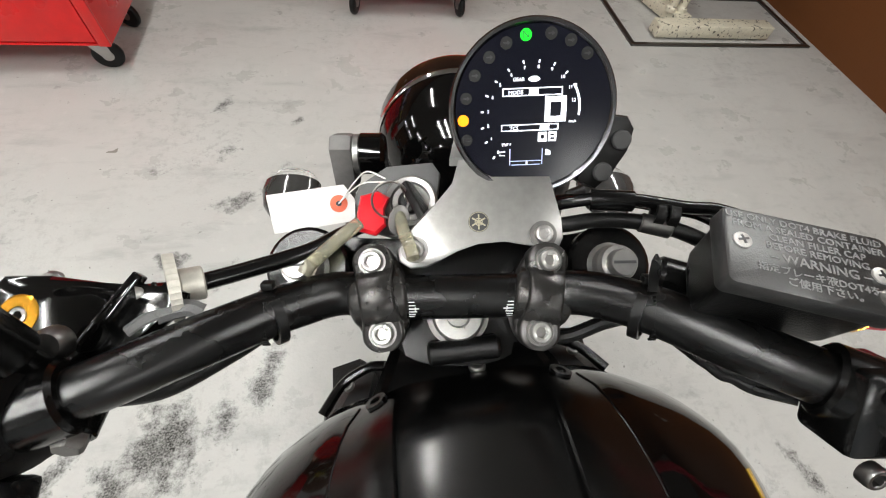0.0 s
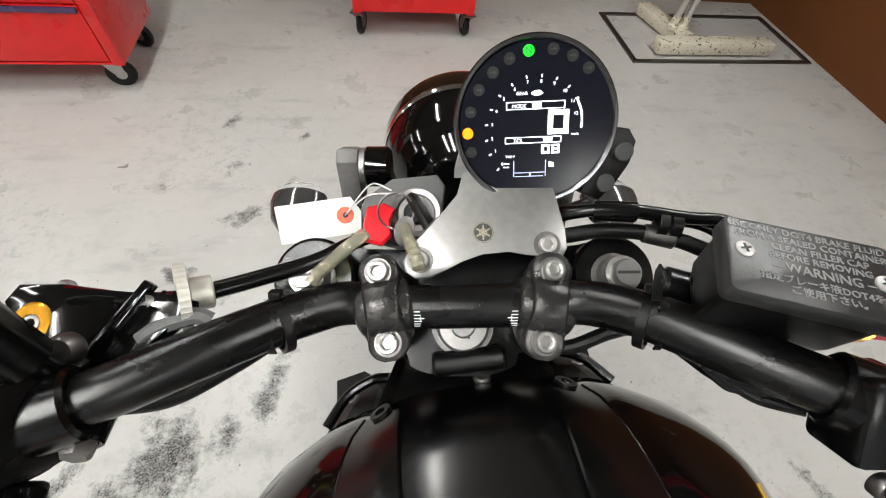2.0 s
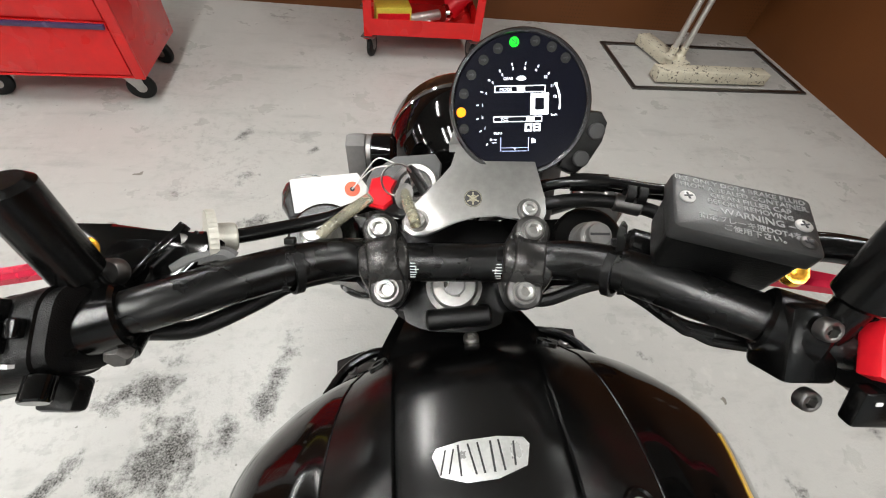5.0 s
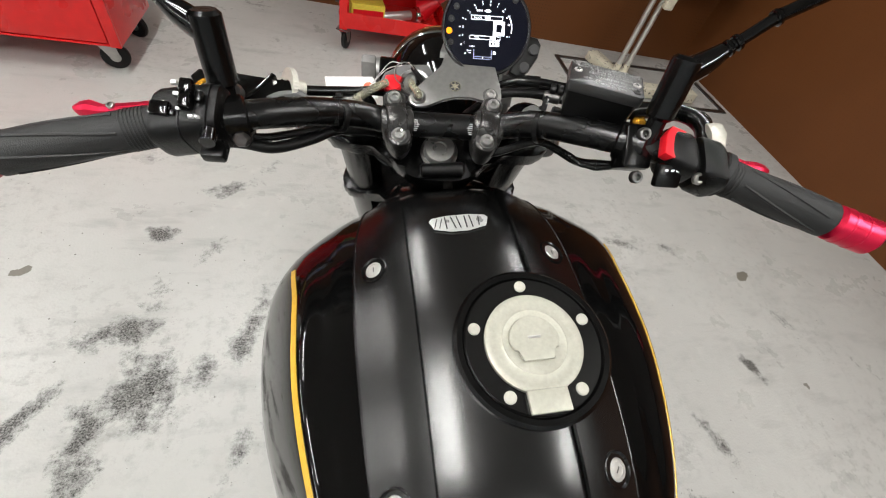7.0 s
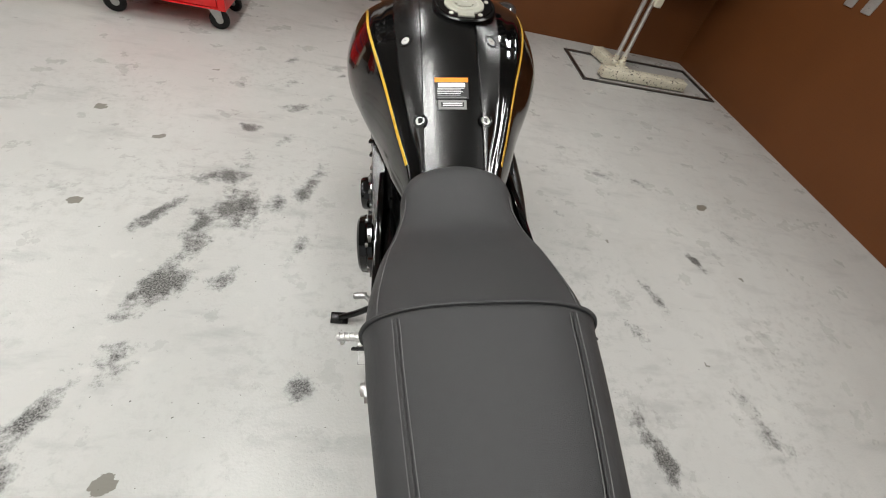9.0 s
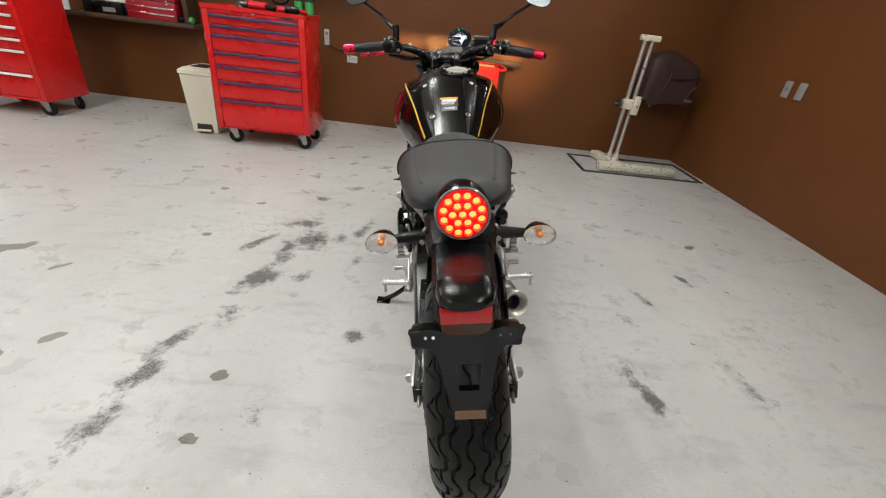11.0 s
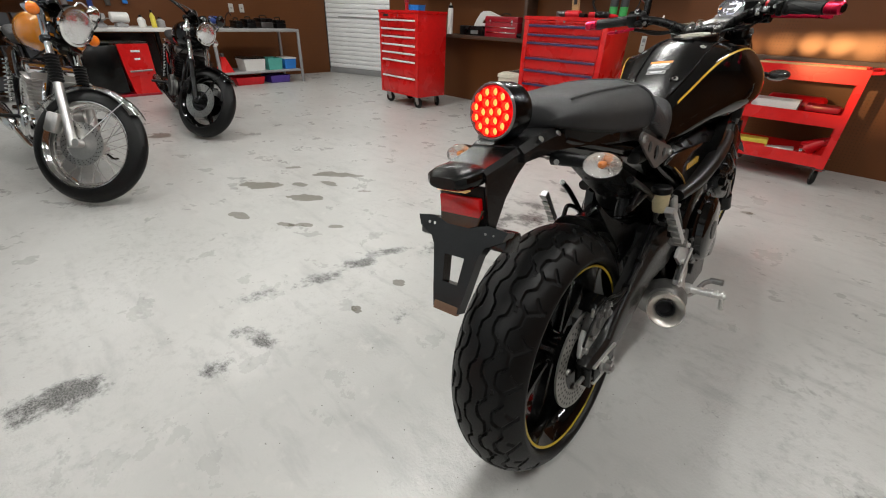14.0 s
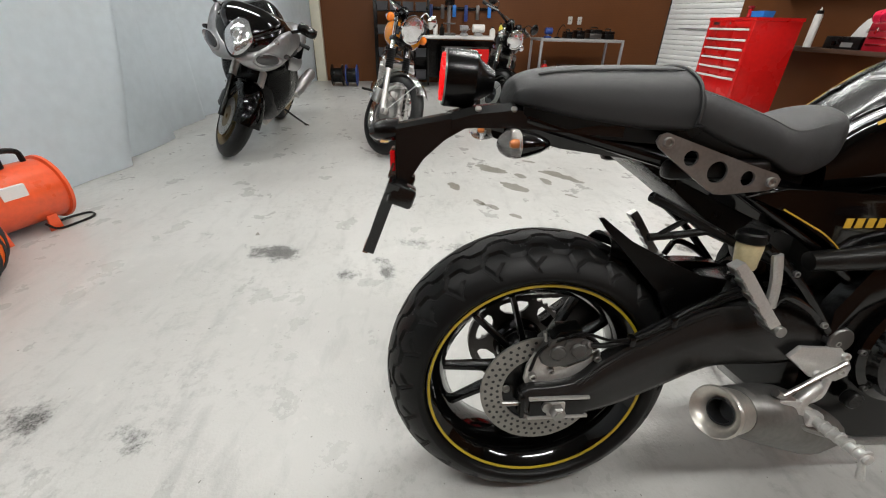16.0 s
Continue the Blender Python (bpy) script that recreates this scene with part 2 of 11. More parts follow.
def floor_material():
    """Worn pale grey floor paint: mottled tone, scuffs, fine grit, and dark rubber and oil marks held in the mesh's stain layer."""
    m = bpy.data.materials.new("worn grey floor paint")
    m.use_nodes = True
    N, L = m.node_tree.nodes, m.node_tree.links
    b = N["Principled BSDF"]
    co = N.new("ShaderNodeTexCoord")

    def nz(scale, detail=5, rough=0.55, stretch=None):
        n = N.new("ShaderNodeTexNoise")
        n.inputs["Scale"].default_value, n.inputs["Detail"].default_value, n.inputs["Roughness"].default_value = scale, detail, rough
        src = co.outputs["Object"]
        if stretch:
            mp = N.new("ShaderNodeMapping")
            mp.inputs["Scale"].default_value, mp.inputs["Rotation"].default_value = stretch[0], stretch[1]
            L.new(src, mp.inputs["Vector"])
            src = mp.outputs[0]
        L.new(src, n.inputs["Vector"])
        return n.outputs["Fac"]

    def rng(v, a, c, lo=0.0, hi=1.0):
        r = N.new("ShaderNodeMapRange")
        for key, val in (("From Min", a), ("From Max", c), ("To Min", lo), ("To Max", hi)):
            r.inputs[key].default_value = val
        L.new(v, r.inputs["Value"])
        return r.outputs[0]

    def mix(f, a, c):
        x = N.new("ShaderNodeMix")
        x.data_type = "RGBA"
        L.new(f, x.inputs["Factor"])
        for key, val in (("A", a), ("B", c)):
            if isinstance(val, tuple):
                x.inputs[key].default_value = (*val, 1)
            else:
                L.new(val, x.inputs[key])
        return x.outputs["Result"]

    def mul(a, c):
        x = N.new("ShaderNodeMath")
        x.operation = "MULTIPLY"
        for k, val in enumerate((a, c)):
            if isinstance(val, float):
                x.inputs[k].default_value = val
            else:
                L.new(val, x.inputs[k])
        return x.outputs[0]

    base = mix(rng(nz(0.9, 4), 0.3, 0.7), (0.425, 0.42, 0.40), (0.505, 0.50, 0.48))
    base = mix(rng(nz(7, 6, 0.65), 0.52, 0.75, 0, 0.5), base, (0.37, 0.365, 0.345))
    smear = nz(3.0, 6, 0.6, ((1.0, 3.5, 1), (0, 0, 0.5)))
    base = mix(rng(smear, 0.54, 0.70, 0, 0.5), base, (0.29, 0.285, 0.275))
    pale = nz(13, 5, 0.6)
    base = mix(rng(pale, 0.58, 0.70, 0, 0.5), base, (0.54, 0.53, 0.50))
    dirt = mul(rng(nz(26, 7, 0.72), 0.50, 0.72), rng(nz(1.7, 3), 0.42, 0.62))
    base = mix(mul(dirt, 0.5), base, (0.15, 0.145, 0.135))
    at = N.new("ShaderNodeAttribute")
    at.attribute_name = "stain"
    fine = rng(nz(190, 3, 0.6), 0.34, 0.60, 0.45, 1.0)
    lift = N.new("ShaderNodeMath")
    lift.operation, lift.inputs[1].default_value = "MULTIPLY_ADD", 0.95
    L.new(at.outputs["Fac"], lift.inputs[0])
    L.new(mul(nz(34, 8, 0.78), 1.8), lift.inputs[2])
    dark = mul(rng(lift.outputs[0], 1.16, 1.56, 0, 1.0), fine)
    base = mix(dark, base, (0.028, 0.026, 0.023))
    wet = N.new("ShaderNodeAttribute")
    wet.attribute_name = "chip"
    edge = N.new("ShaderNodeMath")
    edge.operation, edge.inputs[1].default_value = "MULTIPLY_ADD", 1.0
    L.new(wet.outputs["Fac"], edge.inputs[0])
    L.new(mul(nz(13, 7, 0.72), 1.9), edge.inputs[2])
    base = mix(rng(edge.outputs[0], 1.50, 1.58, 0, 0.92), base, (0.155, 0.142, 0.115))
    specks = rng(nz(75, 2, 0.5), 0.735, 0.76, 0, 0.8)
    base = mix(specks, base, (0.06, 0.05, 0.04))
    flecks = rng(nz(21, 3, 0.6), 0.735, 0.75, 0, 0.7)
    base = mix(flecks, base, (0.10, 0.095, 0.085))
    L.new(base, b.inputs["Base Color"])
    L.new(rng(nz(4.5, 6, 0.65), 0.25, 0.75, 0.20, 0.46), b.inputs["Roughness"])
    b.inputs["Specular IOR Level"].default_value = 0.5
    bp = N.new("ShaderNodeBump")
    bp.inputs["Strength"].default_value, bp.inputs["Distance"].default_value = 0.35, 0.003
    hsum = N.new("ShaderNodeMath")
    hsum.operation = "ADD"
    L.new(nz(9, 6, 0.6), hsum.inputs[0])
    L.new(nz(120, 3), hsum.inputs[1])
    L.new(hsum.outputs[0], bp.inputs["Height"])
    L.new(bp.outputs[0], b.inputs["Normal"])
    return m


def wall_material():
    """Brown perforated board: faint mottling, rows of small holes as relief and tone, slight sheen."""
    m = bpy.data.materials.new("brown perforated board")
    m.use_nodes = True
    N, L = m.node_tree.nodes, m.node_tree.links
    b = N["Principled BSDF"]
    co = N.new("ShaderNodeTexCoord")
    n1 = N.new("ShaderNodeTexNoise")
    n1.inputs["Scale"].default_value, n1.inputs["Detail"].default_value = 2.2, 6
    L.new(co.outputs["Object"], n1.inputs["Vector"])
    vor = N.new("ShaderNodeTexVoronoi")
    vor.inputs["Scale"].default_value, vor.inputs["Randomness"].default_value = 40, 0.0
    L.new(co.outputs["Object"], vor.inputs["Vector"])
    hole = N.new("ShaderNodeMapRange")
    hole.inputs["From Min"].default_value, hole.inputs["From Max"].default_value = 0.16, 0.24
    L.new(vor.outputs["Distance"], hole.inputs["Value"])
    x = N.new("ShaderNodeMix")
    x.data_type = "RGBA"
    x.inputs["A"].default_value, x.inputs["B"].default_value = (0.104, 0.036, 0.0100, 1), (0.145, 0.051, 0.0150, 1)
    L.new(n1.outputs["Fac"], x.inputs["Factor"])
    y = N.new("ShaderNodeMix")
    y.data_type = "RGBA"
    L.new(hole.outputs[0], y.inputs["Factor"])
    y.inputs["A"].default_value = (0.094, 0.033, 0.0095, 1)
    L.new(x.outputs["Result"], y.inputs["B"])
    L.new(y.outputs["Result"], b.inputs["Base Color"])
    b.inputs["Roughness"].default_value = 0.48
    b.inputs["Specular IOR Level"].default_value = 0.26
    bp = N.new("ShaderNodeBump")
    bp.inputs["Strength"].default_value, bp.inputs["Distance"].default_value = 0.12, 0.003
    L.new(hole.outputs[0], bp.inputs["Height"])
    L.new(bp.outputs[0], b.inputs["Normal"])
    return m


WALL_BROWN = wall_material()
FLOOR = floor_material()
CEILING = mat("grey ceiling board", (0.22, 0.215, 0.205), 0.8, scale=2)

# ---- mesh tools ----
I4 = Matrix.Identity(4)


def part(name, bm, material, parent=None, label="", sharp=35, basis=None):
    """Links a bmesh as one mesh object, smooth but for its sharp edges, under a thing or a part."""
    me = bpy.data.meshes.new(name)
    bm.normal_update()
    bm.to_mesh(me)
    bm.free()
    me.materials.append(material)
    me.shade_smooth()
    me.set_sharp_from_angle(angle=radians(sharp))
    ob = new(name, me)
    if parent is not None:
        ob.parent = parent
    if basis is not None:
        ob.matrix_basis = basis
    if label:
        ob["label"] = label
    return ob


def share(name, ob, parent, basis=None):
    """A further part on the same mesh data."""
    o = new(name, ob.data)
    o.parent = parent
    if basis is not None:
        o.matrix_basis = basis
    return o


def thing(name, label, category, m=I4, group=""):
    ob = new(name)
    ob.matrix_basis = m
    ob.empty_display_size = 0.1
    return tagged(ob, label, category, group)


def B():
    return bmesh.new()


def box(bm, x0, x1, y0, y1, z0, z1, bevel=0.0, m=None, seg=2):
    r = bmesh.ops.create_cube(bm, size=1.0)
    vs = r["verts"]
    t = Matrix.Translation(((x0 + x1) / 2, (y0 + y1) / 2, (z0 + z1) / 2)) @ Matrix.Diagonal((x1 - x0, y1 - y0, z1 - z0, 1))
    bmesh.ops.transform(bm, matrix=t, verts=vs)
    if bevel:
        es = list({e for v in vs for e in v.link_edges})
        r = bmesh.ops.bevel(bm, geom=es, offset=bevel, segments=seg, profile=0.5, affect="EDGES", clamp_overlap=True)
        vs = list({v for f in r["faces"] for v in f.verts} | {v for v in vs if v.is_valid})
    if m is not None:
        bmesh.ops.transform(bm, matrix=m, verts=vs)
    return bm


def along(a, b):
    """The pose that puts +z along a to b, at a."""
    a, b = Vector(a), Vector(b)
    return Matrix.Translation(a) @ (b - a).to_track_quat("Z", "Y").to_matrix().to_4x4()


def lathe(bm, prof, seg=24, m=None, close=False):
    """Turns a profile of (radius, height) round z."""
    m = m or I4
    rings = []
    for r, h in prof:
        if r < 1e-6:
            rings.append([bm.verts.new(m @ Vector((0, 0, h)))])
        else:
            rings.append([bm.verts.new(m @ Vector((r * math.cos(2 * math.pi * k / seg), r * math.sin(2 * math.pi * k / seg), h))) for k in range(seg)])
    pairs = list(zip(rings, rings[1:])) + ([(rings[-1], rings[0])] if close else [])
    for a, b in pairs:
        for k in range(seg):
            j = (k + 1) % seg
            q = [a[0] if len(a) == 1 else a[k], a[0] if len(a) == 1 else a[j], b[0] if len(b) == 1 else b[j], b[0] if len(b) == 1 else b[k]]
            q = [v for i, v in enumerate(q) if v not in q[:i]]
            if len(q) > 2:
                bm.faces.new(q)
    return bm


def rod(bm, a, b, r, seg=16, r2=None, bevel=0.0):
    h = (Vector(b) - Vector(a)).length
    r2 = r if r2 is None else r2
    if bevel:
        prof = [(0, 0), (r - bevel, 0), (r, bevel), (r2, h - bevel), (r2 - bevel, h), (0, h)]
    else:
        prof = [(0, 0), (r, 0), (r2, h), (0, h)]
    return lathe(bm, prof, seg, along(a, b))


def spline(pts, n=8):
    """A smooth line through the points."""
    P = [Vector(p) for p in pts]
    P = [P[0] * 2 - P[1]] + P + [P[-1] * 2 - P[-2]]
    out = []
    for i in range(1, len(P) - 2):
        for k in range(n):
            t = k / n
            a, b, c, d = P[i - 1 : i + 3]
            out.append(0.5 * (2 * b + (c - a) * t + (2 * a - 5 * b + 4 * c - d) * t * t + (3 * b - a - 3 * c + d) * t**3))
    out.append(P[-2])
    return out


def tube(bm, pts, r, seg=10, n=8, smooth=True, cap=True, radii=None):
    """A round line through the points."""
    P = spline(pts, n) if smooth and len(pts) > 2 else [Vector(p) for p in pts]
    up = None
    rings = []
    for i, p in enumerate(P):
        d = (P[min(i + 1, len(P) - 1)] - P[max(i - 1, 0)]).normalized()
        if up is None:
            up = Vector((0, 0, 1)) if abs(d.z) < 0.9 else Vector((1, 0, 0))
        x = (up - d * up.dot(d)).normalized()
        y = d.cross(x)
        up = x
        rr = r if radii is None else np.interp(i / (len(P) - 1), np.linspace(0, 1, len(radii)), radii)
        rings.append([bm.verts.new(p + (x * math.cos(2 * math.pi * k / seg) + y * math.sin(2 * math.pi * k / seg)) * float(rr)) for k in range(seg)])
    for a, b in zip(rings, rings[1:]):
        for k in range(seg):
            j = (k + 1) % seg
            bm.faces.new((a[k], a[j], b[j], b[k]))
    if cap:
        bm.faces.new(rings[0][::-1])
        bm.faces.new(rings[-1])
    return bm


def prism(bm, outline, h, m=None, bevel=0.0, seg=2, holes=()):
    """A flat plate: an outline in x, y, from z 0 to h."""
    m = m or I4
    lo = [bm.verts.new((x, y, 0)) for x, y in outline]
    hi = [bm.verts.new((x, y, h)) for x, y in outline]
    n = len(outline)
    fs = [bm.faces.new(lo[::-1]), bm.faces.new(hi)]
    for k in range(n):
        fs.append(bm.faces.new((lo[k], lo[(k + 1) % n], hi[(k + 1) % n], hi[k])))
    vs = lo + hi
    if bevel:
        es = [e for e in fs[1].edges] + [e for e in fs[0].edges]
        r = bmesh.ops.bevel(bm, geom=es, offset=bevel, segments=seg, profile=0.5, affect="EDGES", clamp_overlap=True)
        vs = list({v for f in r["faces"] for v in f.verts} | {v for v in vs if v.is_valid})
    bmesh.ops.transform(bm, matrix=m, verts=vs)
    return bm


def rounded(w, h, r, n=4, cx=0.0, cy=0.0):
    """Outline of a rectangle with round corners."""
    out = []
    for sx, sy, a in ((1, -1, -90), (1, 1, 0), (-1, 1, 90), (-1, -1, 180)):
        for k in range(n + 1):
            t = radians(a + 90 * k / n)
            out.append((cx + sx * (w / 2 - r) + r * math.cos(t), cy + sy * (h / 2 - r) + r * math.sin(t)))
    return out


def disc(r, n=24, cx=0.0, cy=0.0, a0=0.0):
    return [(cx + r * math.cos(a0 + 2 * math.pi * k / n), cy + r * math.sin(a0 + 2 * math.pi * k / n)) for k in range(n)]


def loft(bm, rings, cap=True, closed=True):
    """A skin over rings of points with the same count."""
    R = [[bm.verts.new(p) for p in ring] for ring in rings]
    n = len(R[0])
    for a, b in zip(R, R[1:]):
        for k in range(n if closed else n - 1):
            j = (k + 1) % n
            bm.faces.new((a[k], a[j], b[j], b[k]))
    if cap and closed:
        bm.faces.new(R[0][::-1])
        bm.faces.new(R[-1])
    return bm


def super_ring(cx, cz, w, h, y, p=2.5, n=28, top=None):
    """A rounded section across x and z at the depth y."""
    out = []
    for k in range(n):
        a = 2 * math.pi * k / n
        c, s = math.cos(a), math.sin(a)
        out.append((cx + w * math.copysign(abs(c) ** (2 / p), c), y, cz + h * math.copysign(abs(s) ** (2 / p), s)))
    return out


def bolt(bm, m, r=0.006, h=0.005, socket=True, seg=18):
    """A bolt head: with a hexagon socket, or domed."""
    if not socket:
        lathe(bm, [(r, 0), (r, h * 0.6), (r * 0.75, h), (0, h * 1.05)], seg, m)
        return bm
    rings = []
    for q, z, hexed in ((1.0, 0, 0), (1.0, h * 0.72, 0), (0.93, h * 0.93, 0), (0.84, h, 0), (0.62, h, 0), (0.56, h * 0.94, 1), (0.53, h * 0.30, 1)):
        ring = []
        for k in range(seg):
            a = 2 * math.pi * k / seg
            f = 0.92 / math.cos((a % (math.pi / 3)) - math.pi / 6) if hexed else 1.0
            ring.append(m @ Vector((r * q * f * math.cos(a), r * q * f * math.sin(a), z)))
        rings.append(ring)
    return loft(bm, rings)


def letters(text, size, m, material, parent, name="lettering", depth=0.0004, align="CENTER", basis=None):
    """Words in the built-in font as a mesh part."""
    cu = bpy.data.curves.new(name, "FONT")
    cu.body, cu.size, cu.extrude, cu.align_x, cu.align_y = text, size, depth, align, "CENTER"
    cu.resolution_u = 2
    tmp = bpy.data.objects.new(name, cu)
    scene.collection.objects.link(tmp)
    bpy.context.view_layer.update()
    me = bpy.data.meshes.new_from_object(tmp.evaluated_get(bpy.context.evaluated_depsgraph_get()))
    bpy.data.objects.remove(tmp)
    me.transform(m)
    me.materials.clear()
    me.materials.append(material)
    ob = new(name, me)
    ob.parent = parent
    if basis is not None:
        ob.matrix_basis = basis
    return ob

# ---- the room ----
def structure(name, bm, material, label, category, sharp=35):
    return tagged(part(name, bm, material, sharp=sharp), label, category, kind="structure")


# x, y, half length, half width, turn, strength of the dark marks
STAINS = [
    (-0.70, -1.37, 0.10, 0.045, 10, 1.0), (-0.70, -1.55, 0.08, 0.05, 20, 1.0), (-0.79, -1.38, 0.09, 0.035, 50, 0.9), (-0.90, -1.92, 0.16, 0.07, 80, 0.95),
    (-0.90, -0.79, 0.10, 0.05, 60, 1.0), (-0.91, -1.0, 0.13, 0.05, 75, 0.8), (-0.88, -0.61, 0.14, 0.06, 70, 0.8), (-0.72, -0.15, 0.16, 0.07, 65, 1.0), (-0.70, 0.0, 0.13, 0.06, 80, 0.9),
    (-0.68, 0.46, 0.10, 0.085, 30, 1.0), (-0.53, -0.12, 0.08, 0.05, 70, 0.8), (-0.47, 1.07, 0.12, 0.05, 10, 0.9), (-0.22, -0.52, 0.07, 0.05, 80, 1.0), (-0.88, 0.15, 0.13, 0.03, 55, 1.0),
    (-0.50, 0.75, 0.09, 0.05, 60, 0.6), (-0.57, 0.26, 0.16, 0.08, 80, 0.85), (-0.70, 0.11, 0.12, 0.06, 75, 0.9), (-0.33, 0.42, 0.16, 0.05, 75, 0.85), (-0.62, 0.27, 0.18, 0.07, 80, 0.8),
    (-0.68, 0.82, 0.06, 0.045, 0, 1.0), (-0.60, 1.62, 0.07, 0.04, 50, 0.9), (-0.66, 0.815, 0.05, 0.035, 10, 0.9), (-0.28, 1.52, 0.05, 0.025, 50, 0.6), (-0.77, 1.24, 0.09, 0.04, 20, 0.5),
    (-0.45, 0.30, 0.10, 0.06, 70, 0.7), (-0.31, 0.07, 0.10, 0.05, 75, 0.6), (-0.75, -0.45, 0.15, 0.06, 75, 0.7), (-0.60, 0.60, 0.07, 0.05, 40, 0.5), (-0.98, -1.25, 0.20, 0.05, 70, 0.55),
    (0.94, -0.70, 0.12, 0.05, 115, 1.0), (1.56, 0.16, 0.08, 0.03, 115, 1.0), (1.41, -0.64, 0.12, 0.06, 110, 0.7), (0.90, 0.41, 0.06, 0.03, 140, 0.8), (1.53, 0.74, 0.10, 0.025, 125, 0.6),
    (1.22, -0.06, 0.11, 0.03, 120, 0.7), (0.87, 0.80, 0.09, 0.04, 155, 0.6), (1.26, 0.80, 0.10, 0.035, 165, 0.5), (1.05, -0.25, 0.12, 0.04, 120, 0.5), (0.62, 0.95, 0.08, 0.04, 100, 0.6),
    (0.09, -2.0, 0.10, 0.06, 60, 0.6), (0.02, -2.34, 0.12, 0.07, 60, 0.7), (-1.1, -2.3, 0.10, 0.05, 50, 0.4), (-0.45, -0.95, 0.10, 0.06, 80, 0.4), (1.9, 0.35, 0.12, 0.03, 120, 0.4),
    (-0.55, 1.35, 0.10, 0.05, 40, 0.45), (-0.35, 1.2, 0.08, 0.04, 40, 0.4), (0.55, -0.55, 0.10, 0.04, 110, 0.4), (0.9, -1.3, 0.12, 0.05, 70, 0.3),
]
# bare patches where the paint has flaked
CHIPS = [
    (-3.93, -0.77, 0.15, 0.05, 60), (-4.0, -0.70, 0.08, 0.04, 40),
    (-2.16, -0.64, 0.13, 0.07, 30), (-1.785, -0.56, 0.11, 0.05, 25), (-2.0, -0.15, 0.16, 0.045, 40), (-1.43, -0.76, 0.05, 0.03, 30), (-1.79, -0.96, 0.06, 0.03, 15), (-1.5, -0.83, 0.05, 0.02, 30),
    (-2.0, -0.45, 0.06, 0.03, 20), (-1.9, -0.3, 0.06, 0.025, 20), (-1.3, -0.65, 0.04, 0.02, 40), (-1.1, -2.05, 0.03, 0.015, 20), (-0.62, -1.02, 0.03, 0.02, 0), (-1.34, 0.84, 0.03, 0.03, 0),
    (1.31, -0.40, 0.017, 0.014, 0), (1.11, 0.25, 0.016, 0.016, 0), (1.78, 0.07, 0.013, 0.012, 0), (-0.975, 1.35, 0.03, 0.01, 10), (1.85, 0.60, 0.04, 0.02, 30), (-1.02, 0.66, 0.025, 0.012, 20),
    (-0.64, -0.77, 0.03, 0.025, 20), (0.35, 1.35, 0.03, 0.02, 20), (0.45, 1.28, 0.03, 0.012, 160), (-2.35, -0.3, 0.05, 0.02, 60), (-1.6, -0.2, 0.05, 0.015, 50), (-1.15, 0.2, 0.02, 0.02, 0),
]


def build_floor():
    xs = np.unique(np.r_[np.arange(-7.8, -4.2, 0.2), np.arange(-4.2, -2.6, 0.028), np.arange(-2.6, 2.2, 0.014), np.arange(2.2, 3.2, 0.1)].round(4))
    ys = np.unique(np.r_[np.arange(-3.8, -2.6, 0.1), np.arange(-2.6, 1.9, 0.014), np.arange(1.9, 4.2, 0.1)].round(4))
    X, Y = np.meshgrid(xs, ys)
    nx, ny = len(xs), len(ys)
    co = np.c_[X.ravel(), Y.ravel(), np.zeros(nx * ny)]
    i = (np.arange(ny - 1)[:, None] * nx + np.arange(nx - 1)).ravel()
    me = bpy.data.meshes.new("floor")
    me.from_pydata(co.tolist(), [], np.c_[i, i + 1, i + nx + 1, i + nx].tolist())
    stain, chip = np.zeros(len(co)), np.zeros(len(co))
    for rows, layer, soft in ((STAINS, stain, 1.35), (CHIPS, chip, 0.30)):
        for k, (x, y, a, b, turn, *s) in enumerate(rows):
            near = np.nonzero((abs(co[:, 0] - x) < a * 2.6) & (abs(co[:, 1] - y) < a * 2.6))[0]
            c, sn = math.cos(radians(turn)), math.sin(radians(turn))
            for j in near:
                u, v = co[j, 0] - x, co[j, 1] - y
                w = noise.fractal((co[j, 0] * 9, co[j, 1] * 9, k * 3.1), 1.0, 2.0, 4) * 0.75
                d = math.hypot((u * c + v * sn) / a, (v * c - u * sn) / b) + w
                f = min(1.0, max(0.0, (1.25 - d) / soft))
                layer[j] = max(layer[j], f * (s[0] if s else 0.9))
    for nm, layer in (("stain", stain), ("chip", chip)):
        me.attributes.new(nm, "FLOAT", "POINT").data.foreach_set("value", layer.astype(np.float32))
    me.materials.append(FLOOR)
    tagged(new("floor", me), "worn pale grey painted concrete floor with dark scuffs", "floor", kind="structure")


build_floor()

WALL_Y = 3.0
SLANT = -0.035      # the far wall runs slightly askew


def back_y(x):
    return WALL_Y + SLANT * x


bm = B()
prism(bm, [(-5.2, back_y(-5.2)), (2.9, back_y(2.9)), (2.9, 3.3), (-5.2, 3.3 + 0.35)], CEIL)
structure("wall_north", bm, WALL_BROWN, "dark brown perforated board wall behind the tool chests", "wall")
structure("wall_east", box(B(), 2.88, 3.05, -3.6, 2.92, 0, CEIL), WALL_BROWN, "plain brown perforated board wall", "wall")
structure("wall_west", box(B(), -7.35, -7.2, -3.75, 3.3, 0, CEIL), WALL_BROWN, "brown board wall behind the parked motorcycles", "wall")
structure("wall_south", box(B(), -7.35, 3.05, -3.9, -3.75, 0, CEIL), WHITE_PLASTIC, "plain pale wall behind the hanging sheet", "wall")
structure("wall_post", box(B(), -7.199, -7.10, -2.90, -2.74, 0, CEIL - 0.002, 0.004), CREAM_PLASTIC, "cream painted post at the end of the board wall", "post")
bm = B()
